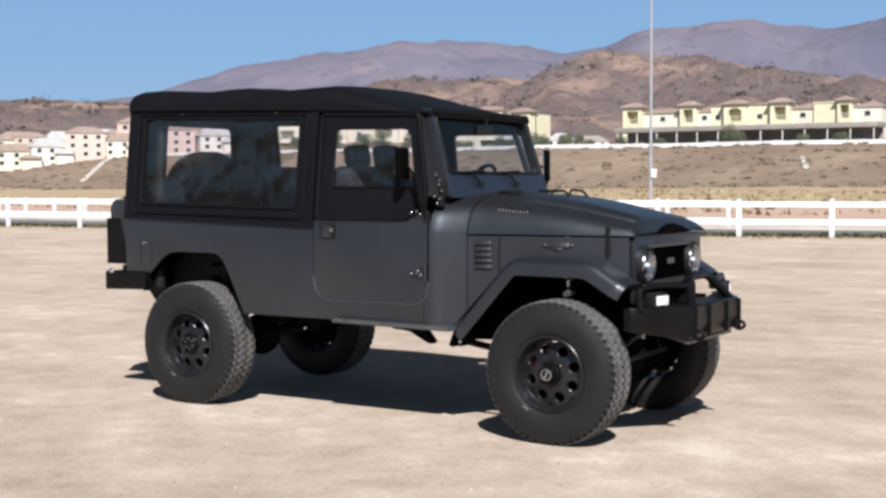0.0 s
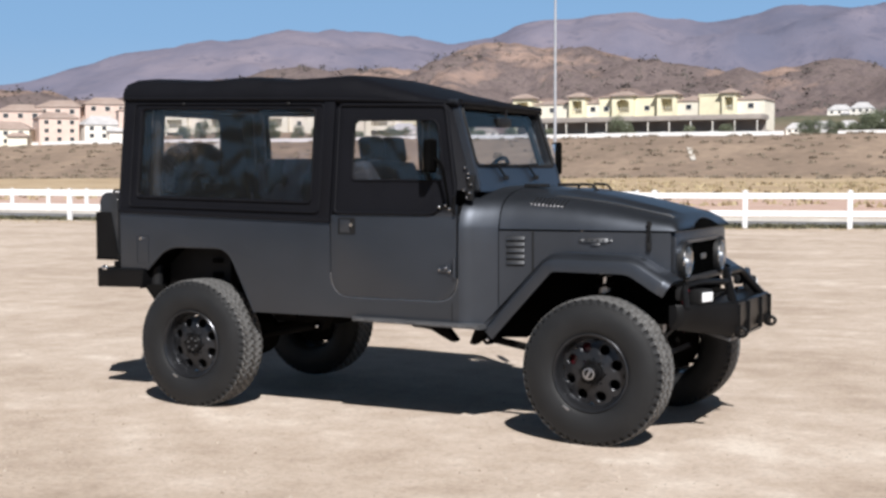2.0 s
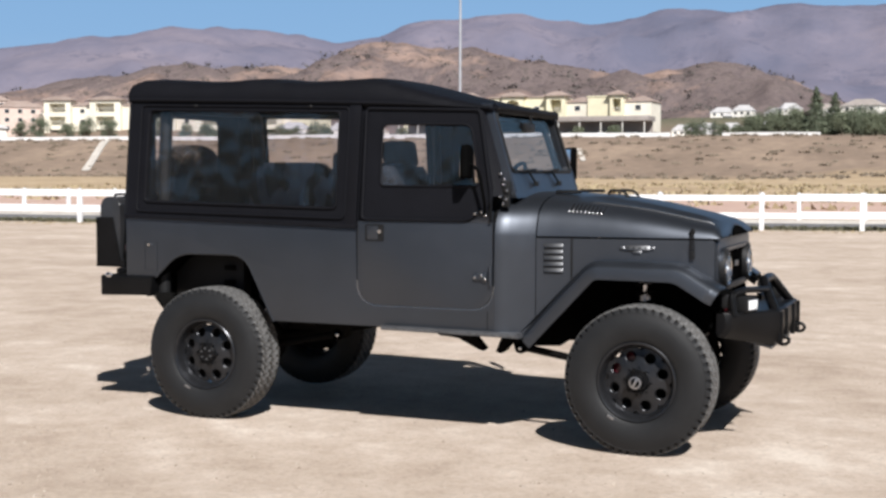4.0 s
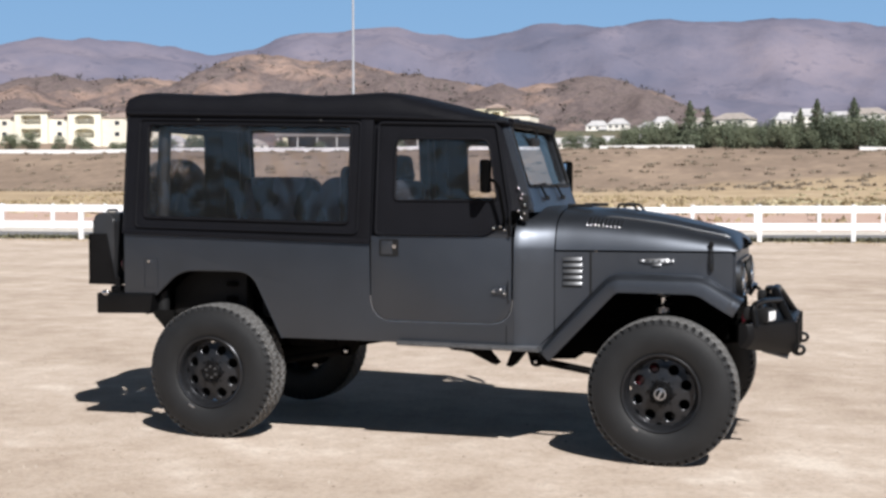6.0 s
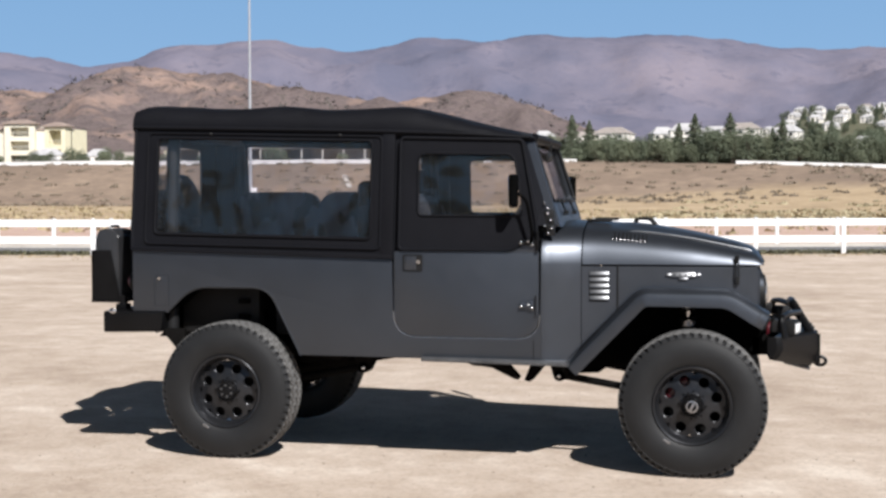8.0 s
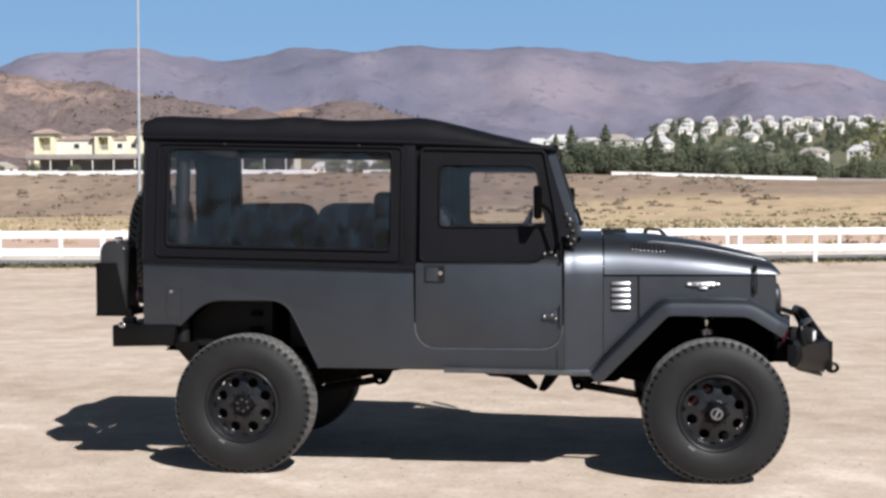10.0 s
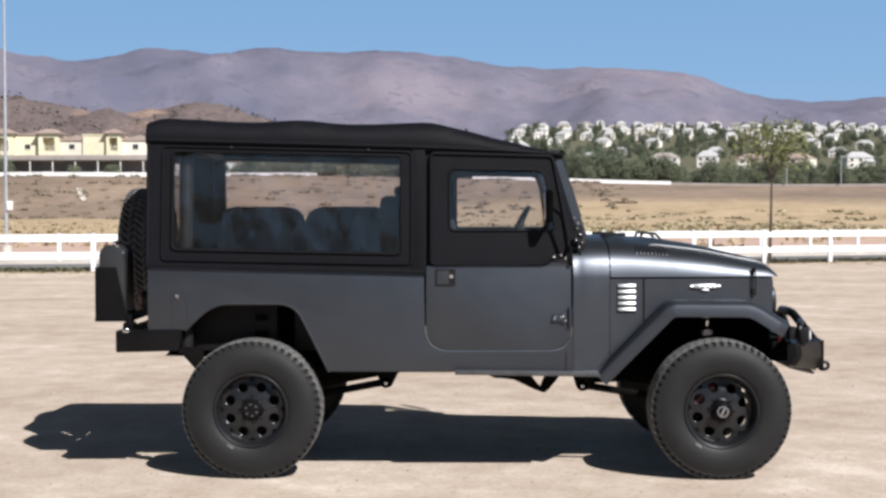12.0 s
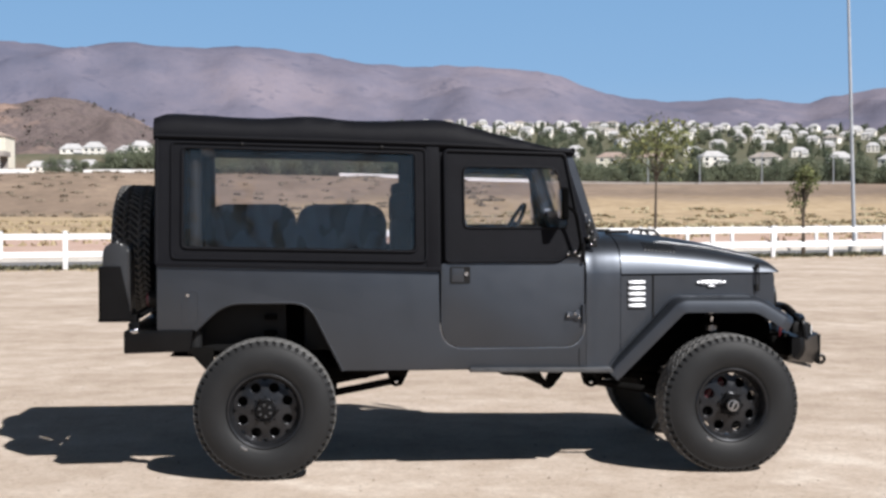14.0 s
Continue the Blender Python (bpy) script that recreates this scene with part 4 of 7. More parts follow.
def apartments(x0, y0, z0, turn, bays, label, base=-1.0, tone=None):
    """bays: (kind, width) from one end to the other."""
    thing = empty("apartment_building", (x0, y0, z0), turn)
    tagged(thing, label, "apartment building", group="apartment buildings")
    tone = tone or M_YELLOW
    x = 0.0
    for kind, w in bays:
        c = x + w / 2
        if kind in ("wall", "tall"):
            h = 6.4 if kind == "tall" else 5.2
            bm = bmesh.new()
            box(bm, (c, 4.5, (h + base) / 2), (w, 9.0, h - base))
            part("wall", bm, tone if kind == "tall" else M_CREAM, thing)
            bm = bmesh.new()
            hip_roof(bm, w, 9.0, h, 0.7 if kind == "tall" else 1.5, 0.25, 0.96)
            bmesh.ops.translate(bm, vec=(c, 4.5, 0), verts=bm.verts)
            part("roof", bm, M_TILE, thing)
            n = max(1, int(w / 4.5))
            if kind == "wall" or w < 6:
                for k in range(n):
                    for z in (1.4, 4.0):
                        window(thing, x + w * (k + 0.5) / n, z, 1.1, 0.95, 0)
        elif kind == "blank":
            bm = bmesh.new()
            box(bm, (c, 4.0, (6.3 + base) / 2), (w, 9.0, 6.3 - base))
            box(bm, (c, 4.0, 6.4), (w + 0.3, 9.3, 0.25))
            part("wall", bm, tone, thing)
        else:
            bm = bmesh.new()
            box(bm, (c, 5.2, (6.2 + base) / 2), (w, 7.6, 6.2 - base))
            part("wall", bm, tone, thing)
            balcony_tower(thing, c, w, base, 6.6, 0.2, tone, kind == "arch", 3 if base < -2 else 2)
        x += w
    return thing


apartments(-115.2, 265, 11.4, 0.5, [("tower", 4.4), ("wall", 8.8), ("tower", 3.7), ("wall", 2.7), ("tall", 3.4), ("arch", 4.8), ("tall", 5.2), ("tower", 4.1), ("wall", 4.7), ("blank", 5.0), ("tower", 2.9), ("wall", 5.6)],
           "long yellow and cream apartment block with balconies and tile roofs")
apartments(-211, 262, 12.6, 12.0, [("tower", 7.0), ("wall", 5.0), ("tower", 8.0), ("wall", 6.0), ("tower", 8.0), ("wall", 5.0), ("arch", 8.0), ("wall", 7.0), ("tower", 7.0), ("wall", 8.0)],
           "pale cream apartment block with balconies behind trees", -3.0, M_PALE)
apartments(-145.0, 268, 11.5, 0.0, [("tower", 5.0)], "small yellow tower building with balconies", -2.0)

# Long carport before the apartments
thing = empty("carport", (-112, 256, land(-90, 256)))
tagged(thing, "long flat-roofed carport below the apartments", "carport")
bm = bmesh.new()
box(bm, (27, 0, 4.1), (55, 6.0, 1.0), 0.05)
part("roof", bm, M_SLATE, thing)
bm = bmesh.new()
box(bm, (27, 2.9, 1.8), (54, 0.2, 3.8))
part("wall", bm, M_SLATE, thing)
for k in range(13):
    bm = bmesh.new()
    box(bm, (0.2 + k * 4.45, -2.7, 1.8), (0.2, 0.2, 3.8), 0.03)
    part("post", bm, M_TRIM, thing)


def parked_car(x, y, turn, colour, label):
    """A parked car, seen small and far off."""
    thing = empty("parked_car", (x, y, land(x, y)), turn)
    tagged(thing, label, "car", group="cars under the carport")
    side = rounded([(-2.2, 0.3), (-2.2, 0.85), (-1.35, 0.95), (-0.85, 1.42), (0.75, 1.42), (1.3, 0.95), (2.2, 0.8), (2.2, 0.3)], 0.12, 3)
    bm = bmesh.new()
    slab(bm, side, lambda u, v, t: (u, -0.85 + t, v), 1.7)
    part("body", bm, colour, thing)
    bm = bmesh.new()
    slab(bm, [(-1.2, 0.97), (-0.8, 1.34), (0.7, 1.34), (1.15, 0.97)], lambda u, v, t: (u, -0.862 + t, v), 0.01)
    part("window", bm, M_PANE, thing)
    for sx in (-1.35, 1.35):
        for sy in (-0.8, 0.8):
            bm = bmesh.new()
            rod(bm, (sx, sy - 0.1, 0.32), (sx, sy + 0.1, 0.32), 0.32, seg=18)
            part("wheel", bm, M_PANE, thing)


CAR_PAINTS = [worn("white_car_paint", (0.72, 0.72, 0.72), (0.8, 0.8, 0.8), 0.25), worn("silver_car_paint", (0.4, 0.41, 0.43), (0.5, 0.51, 0.53), 0.3, 0.5),
              worn("dark_car_paint", (0.03, 0.03, 0.035), (0.05, 0.05, 0.055), 0.25)]
for k, (x, c) in enumerate(((-107, 0), (-102, 1), (-95, 2), (-91, 0), (-82, 1), (-77, 0), (-72, 2), (-67, 0), (-61, 1))):
    parked_car(x, 253.6, 0, CAR_PAINTS[c], ("white", "silver", "dark")[c] + " car parked under the long carport")

# ---- the vehicle ----
M_PAINT = paint_material()
M_CANVAS = fabric_material()
M_BLACK = worn("black_powder_coat", (0.0028, 0.0028, 0.003), (0.0058, 0.0058, 0.0064), 0.33, 0.0, scale=5.0, bump=0.12, fine=300.0, rough_to=0.42, gloss=0.17)
# Near-black of the mirrors; in the grille and intake, shade painted in.
M_GRILLE = worn("matt_black_with_shade", (0.002, 0.002, 0.002), (0.004, 0.004, 0.004), 0.9, scale=6.0, gloss=0.0)
M_STEP = worn("scuffed_step_plate", (0.07, 0.072, 0.076), (0.14, 0.143, 0.15), 0.4, 0.6, scale=9.0)
M_FRAME = worn("black_chassis", (0.004, 0.004, 0.004), (0.010, 0.0095, 0.009), 0.65, 0.0, scale=4.0, bump=0.2, fine=80.0, gloss=0.0)
M_RUBBER = tyre_material()
M_RIM = worn("gunmetal_rim", (0.024, 0.025, 0.028), (0.042, 0.0435, 0.048), 0.3, 0.65, scale=8.0)
M_CHROME = worn("bright_metal", (0.5, 0.5, 0.51), (0.66, 0.66, 0.67), 0.18, 1.0, scale=12.0)
M_ALLOY = worn("brushed_alloy", (0.3, 0.3, 0.31), (0.48, 0.48, 0.49), 0.32, 0.9, scale=12.0, fine=200.0)
M_RED = worn("red_enamel", (0.04, 0.003, 0.006), (0.075, 0.005, 0.010), 0.4, scale=8.0)
# Badge metal; on vents and bonnet ridges the sun's glint is painted in.
M_LOUVRE = worn("pale_glint_metal", (0.11, 0.112, 0.118), (0.17, 0.173, 0.18), 0.36, 0.95, scale=12.0)
M_SEAT = seat_material()
M_HEADREST = worn("dark_seat_cloth", (0.012, 0.012, 0.014), (0.022, 0.022, 0.025), 0.85, scale=5.0, bump=0.4, fine=260.0, gloss=0.15)
M_FRONTSEAT = worn("slate_seat_cloth", (0.018, 0.020, 0.025), (0.034, 0.037, 0.045), 0.85, scale=4.0, bump=0.4, fine=240.0, gloss=0.15)
M_TRIMBLACK = worn("black_plastic", (0.007, 0.007, 0.0075), (0.014, 0.014, 0.0145), 0.55, scale=5.0, bump=0.2, fine=250.0, gloss=0.2)
M_CAN = worn("dark_grey_plastic", (0.016, 0.0165, 0.018), (0.028, 0.0285, 0.031), 0.38, scale=5.0, bump=0.1, fine=250.0)
M_LAMPWHITE = worn("white_lens", (0.74, 0.75, 0.76), (0.84, 0.85, 0.86), 0.2, scale=20.0)
M_VINYL = clear_material("clear_vinyl", (0.93, 0.925, 0.94), 0.006, 0.015, 0.4, 0.032)
M_GLASS = clear_material("windscreen_glass", (0.84, 0.86, 0.88), 0.002, 0.01, 0.0, 0.008, 0.45)
M_LENS = clear_material("lamp_glass", (0.9, 0.92, 0.94), 0.02, 0.02)

truck = empty("off_road_vehicle")
tagged(truck, "satin dark grey off-road vehicle with black soft top on earth", "off-road vehicle")

SIDE = 0.83        # half width of the tub
BELT = 1.345       # top of the tub
SILL = 0.672


def on_side(s, proud=0.0):
    """Places (x, z) outlines on one flank; s = -1 is the right-hand side."""
    return lambda u, v, t: (u, s * (SIDE + proud - t), v)


def lean_side(s, proud=0.0):
    """As on_side, but above the belt, where the soft top leans inward."""
    def place(u, v, t):
        return (u, s * (SIDE + proud - 0.10 * max(0.0, v - BELT) / 0.8 - t), v)
    return place


DOOR_HOLE = [(2.040, 1.36), (2.040, 0.797), (1.110, 0.797), (1.110, 1.36)]
ARCH = bent([(-0.41, 0.936), (-0.232, 1.106), (0.290, 1.106), (0.506, SILL)], 0.11, 6)

for s in (-1, 1):
    hole = rounded(DOOR_HOLE, [0.01, 0.15, 0.16, 0.01], 8)
    outline = [(-0.64, 0.936)] + ARCH + [(2.046, 0.668), (2.046, 1.34)] + hole[9:27] + [(1.104, BELT), (-0.62, BELT), (-0.64, BELT - 0.02)]
    bm = bmesh.new()
    slab(bm, outline, on_side(s), 0.03, 0.006)
    part("side_panel", bm, M_PAINT, truck)
    # rolled lip of the wheel arch
    bm = bmesh.new()
    pipe(bm, [(x, s * (SIDE - 0.012), z - 0.002) for x, z in ARCH], 0.013, 8)
    part("arch_lip", bm, M_PAINT, truck)
    # door skin
    skin_line = rounded([(2.032, 1.338), (2.032, 0.806), (1.119, 0.806), (1.119, 1.338)], [0.012, 0.145, 0.155, 0.012], 8)
    bm = bmesh.new()
    slab(bm, skin_line, on_side(s, 0.004), 0.035, 0.008)
    door = part("door", bm, M_PAINT, truck)
    # pale line added for the highlight along the door's edge
    bm = bmesh.new()
    pipe(bm, [(x, s * (SIDE - 0.004), z) for x, z in rounded([(2.038, 1.338), (2.038, 0.800), (1.113, 0.800), (1.113, 1.338)], [0.012, 0.15, 0.16, 0.012], 8)[9:27]], 0.0045, 6)
    part("door_highlight", bm, M_ALLOY, door, "thin pale line painted in as the highlight round the door")
    # recessed pull handle
    bm = bmesh.new()
    ring_slab(bm, rounded([(1.175, 1.318), (1.302, 1.318), (1.302, 1.212), (1.175, 1.212)], 0.008, 2),
              rounded([(1.184, 1.309), (1.293, 1.309), (1.293, 1.221), (1.184, 1.221)], 0.006, 2), on_side(s, 0.009), 0.012)
    part("handle_frame", bm, M_TRIMBLACK, door)
    bm = bmesh.new()
    slab(bm, rounded([(1.186, 1.307), (1.262, 1.307), (1.262, 1.223), (1.186, 1.223)], 0.005, 2), on_side(s, 0.0075), 0.01, 0.002)
    part("handle_flap", bm, M_PAINT, door)
    bm = bmesh.new()
    slab(bm, rounded([(1.262, 1.309), (1.292, 1.309), (1.292, 1.221), (1.262, 1.221)], 0.004, 2), on_side(s, 0.0055), 0.01)
    part("handle_recess", bm, M_TRIMBLACK, door)
    bm = bmesh.new()
    rod(bm, (1.277, s * (SIDE + 0.004), 1.272), (1.277, s * (SIDE + 0.018), 1.272), 0.013, seg=16)
    part("lock", bm, M_CHROME, door, "chrome lock barrel")
    # hinges
    for z in (1.005, 1.395):
        bm = bmesh.new()
        if z < 1.2:
            box(bm, (1.957, s * (SIDE + 0.016), z), (0.085, 0.016, 0.03), 0.004)
            box(bm, (1.93, s * (SIDE + 0.012), z), (0.03, 0.016, 0.042), 0.006)
            box(bm, (1.985, s * (SIDE + 0.014), z), (0.03, 0.012, 0.065), 0.005)
        else:
            box(bm, (1.975, s * (SIDE + 0.016), z), (0.10, 0.022, 0.035), 0.006)
        rod(bm, (2.024, s * (SIDE + 0.02), z - 0.05), (2.024, s * (SIDE + 0.02), z + 0.07), 0.011, seg=10)
        hinge = part("hinge", bm, M_BLACK if z > 1.2 else M_PAINT, door)
        for dx, dz in ((-0.1, 0.0), (-0.055, 0.012), (-0.03, -0.01)):
            bm = bmesh.new()
            ball(bm, (2.024 + dx, s * (SIDE + 0.027), z + dz), (0.009, 0.007, 0.009), 10, 6)
            part("bolt", bm, M_CHROME, hinge, "bright domed bolt")
    # fuel flap outline and lock on the right, marker dot on both
    bm = bmesh.new()
    ring_slab(bm, rounded([(-0.492, 1.175), (-0.388, 1.175), (-0.388, 0.975), (-0.492, 0.975)], 0.012, 3),
              rounded([(-0.488, 1.171), (-0.392, 1.171), (-0.392, 0.979), (-0.488, 0.979)], 0.01, 3), on_side(s, 0.0035), 0.006)
    part("flap_edge", bm, M_PAINT, truck)
    bm = bmesh.new()
    rod(bm, (-0.452, s * SIDE, 1.15), (-0.452, s * (SIDE + 0.012), 1.15), 0.011, seg=12)
    part("flap_lock", bm, M_CHROME, truck, "small bright lock")
    # diamond-plate sill below the door
    bm = bmesh.new()
    slab(bm, [(1.30, 0.682), (2.20, 0.672), (2.215, 0.642), (1.30, 0.655)], on_side(s, 0.05), 0.16, 0.004)
    plate = part("step_plate", bm, M_STEP, truck, "dark diamond-plate step")
    bm = bmesh.new()
    for k in range(36):
        x = 1.312 + k * 0.0248
        z = 0.668 - 0.0115 * (k / 36) * 1.2
        box(bm, (x, s * (SIDE + 0.052), z), (0.016, 0.006, 0.006), 0.0015, pose(0, 0, 0, 0, 35 if k % 2 else -35, 0), 1)
    tagged(part("tread_pattern", bm, M_STEP, plate), "raised worn diamonds", kind="stuff")

    bm = bmesh.new()
    rod(bm, (2.0, s * SIDE, 0.672), (2.0, s * SIDE, 0.795), 0.0035, seg=6)
    part("panel_seam", bm, M_TRIMBLACK, truck)

# floor, rear wall, wheel boxes
bm = bmesh.new()
box(bm, (1.28, 0, 0.74), (1.5, 1.6, 0.06), 0.01)
box(bm, (-0.05, 0, 0.98), (1.12, 0.97, 0.04), 0.01)
part("floor_pan", bm, M_FRAME, truck)
bm = bmesh.new()
box(bm, (-0.625, 0, 1.13), (0.03, 1.655, 0.43), 0.006)
part("tailgate", bm, M_PAINT, truck)
for s in (-1, 1):
    bm = bmesh.new()
    rows = [[(x, s * y, z - 0.01) for x, z in [(-0.5, 0.80)] + ARCH] for y in (SIDE - 0.03, 0.50)]
    skin(bm, rows)
    part("wheel_box", bm, M_GRILLE, truck)
    bm = bmesh.new()
    slab(bm, [(-0.6, 0.74)] + [(x, z - 0.01) for x, z in ARCH] + [(0.5, 0.70)], lambda u, v, t: (u, s * (0.49 - t), v), 0.02)
    part("wheel_box_side", bm, M_GRILLE, truck)

# ---- nose: cowl, bonnet, wings ----
HALF = [(2.0, 0.834), (2.05, 0.832), (2.085, 0.822), (2.12, 0.806), (2.2, 0.778), (2.3, 0.751), (2.5, 0.728), (2.9, 0.692), (3.2, 0.646), (3.345, 0.618), (3.4, 0.605)]
TOP = [(2.0, 1.525), (2.29, 1.522), (2.5, 1.505), (2.9, 1.448), (3.15, 1.392), (3.27, 1.364), (3.33, 1.35), (3.365, 1.318), (3.39, 1.272), (3.41, 1.262)]
EDGE = 1.262
NOSE_P, NOSE_Q, NOSE_TAPER = 2.5, 4.6, 0.12


def nose_section(a):
    """Half width and height, as shares, round the nose: slanting sides that roll over into a gently domed top."""
    up = abs(math.sin(a)) ** (2 / NOSE_Q)
    return abs(math.cos(a)) ** (2 / NOSE_P) * (1 - NOSE_TAPER * up ** 1.3), up


def nose_height(x, y):
    """Height of the nose's skin at x, y from the middle."""
    share, lo, hi = y / smooth_table(HALF, x), 0.0, math.pi / 2
    for _ in range(40):
        mid = (lo + hi) / 2
        lo, hi = (mid, hi) if nose_section(mid)[0] > share else (lo, mid)
    return EDGE + (smooth_table(TOP, x) - EDGE) * nose_section(lo)[1]


def nose_row(x, edge=EDGE, n=26, shrink=0.0):
    """Sections of the nose, from the right edge over the top to the left."""
    w, t = smooth_table(HALF, x) - shrink, smooth_table(TOP, x) - shrink
    row = []
    for k in range(2 * n + 1):
        a = math.pi * (0.5 - 0.5 * math.cos(math.pi * k / (2 * n)))
        out, up = nose_section(a)
        y = w * out * (1 if k < n else -1)
        bulge = 0.014 * step(0.36, 0.30, abs(y)) * step(2.42, 2.62, x) * step(3.36, 3.22, x)
        row.append((x, -y, edge + (t - edge) * up + bulge))
    return row


bm = bmesh.new()
rows = []
for x in [2.047 + (2.283 - 2.047) * i / 14 for i in range(15)]:
    up = nose_row(x)
    w = smooth_table(HALF, x)
    low = 0.652
    rows.append([(x, -w, low), (x, -w, 0.9), (x, -w, 1.15)] + up + [(x, w, 1.15), (x, w, 0.9), (x, w, low)])
skin(bm, rows)
part("cowl", bm, M_PAINT, truck)

bm = bmesh.new()
xs = [2.291 + (3.30 - 2.291) * i / 22 for i in range(23)] + [3.325, 3.345, 3.362, 3.374, 3.382]
grid = skin(bm, [nose_row(x) for x in xs])
back = skin(bm, [nose_row(x, EDGE - 0.004, shrink=0.014) for x in xs])
for j in range(len(grid[0]) - 1):
    bm.faces.new((grid[0][j], grid[0][j + 1], back[0][j + 1], back[0][j]))
for i in range(len(xs) - 1):
    bm.faces.new((grid[i][0], grid[i + 1][0], back[i + 1][0], back[i][0]))
    bm.faces.new((grid[i][-1], grid[i + 1][-1], back[i + 1][-1], back[i][-1]))
bonnet = part("bonnet", bm, M_PAINT, truck)

# pressed louvres on the bonnet, both sides
for s in (-1, 1):
    for k in range(9):
        x = 2.468 + k * 0.0245
        w = smooth_table(HALF, x)
        y0, y1 = 0.90 * w, 0.77 * w
        pts = []
        for q in range(5):
            y = y0 + (y1 - y0) * q / 4
            z = nose_height(x, y)
            pts.append((x, s * y, z + 0.001))
        bm = bmesh.new()
        pipe(bm, pts, 0.0075, 6)
        part("louvre", bm, M_PAINT, bonnet)
        # bright bead standing in for the glint at the louvre's lower end
        bm = bmesh.new()
        ball(bm, (pts[0][0], s * (y0 + 0.001), pts[0][2]), (0.006, 0.006, 0.008), 8, 6)
        part("louvre_glint", bm, M_ALLOY, bonnet, "bright bead added as the glint on a bonnet louvre")
        bm = bmesh.new()
        pipe(bm, [(px + 0.0095, py, pz - 0.0015) for px, py, pz in pts], 0.005, 6)
        part("louvre_slot", bm, M_TRIMBLACK, bonnet)
# pressed ridges along the bonnet, paler than the paint to carry a highlight
for s in (-1, 1):
    pts = []
    for i in range(16):
        x = 2.55 + 0.79 * i / 15
        y = 0.505 - 0.075 * (x - 2.55)
        z = nose_height(x, y)
        pts.append((x, s * y, z + 0.003 - (0.012 if i in (0, 15) else 0)))
    bm = bmesh.new()
    pipe(bm, pts, 0.008, 12)
    part("bonnet_ridge", bm, M_LOUVRE, bonnet, "pressed ridge line along the bonnet")
# bonnet catches
for s in (-1, 1):
    w = smooth_table(HALF, 3.22)
    bm = bmesh.new()
    box(bm, (3.22, s * (w + 0.006), 1.30), (0.03, 0.018, 0.03), 0.006)
    for dx in (-0.011, 0.011):
        rod(bm, (3.222 + dx, s * (w + 0.02), 1.185), (3.222 + dx * 0.4, s * (w + 0.018), 1.32), 0.0045, seg=8)
    box(bm, (3.222, s * (w + 0.014), 1.165), (0.028, 0.018, 0.05), 0.006)
    part("bonnet_catch", bm, M_TRIMBLACK, truck)
# tie-down loops and hinges on the bonnet's top
for x, y in ((2.36, -0.30), (2.36, 0.30), (2.62, 0.18), (2.62, -0.10)):
    t = smooth_table(TOP, x)
    bm = bmesh.new()
    if x < 2.5:
        box(bm, (x, y, t + 0.008), (0.16, 0.05, 0.022), 0.006)
        part("bonnet_hinge", bm, M_TRIMBLACK, truck)
    else:
        pipe(bm, bent([(x - 0.05, y, t), (x - 0.045, y, t + 0.045), (x + 0.05, y, t + 0.04), (x + 0.09, y, t - 0.008)], 0.02), 0.009, 8)
        part("tie_down", bm, M_TRIMBLACK, truck)
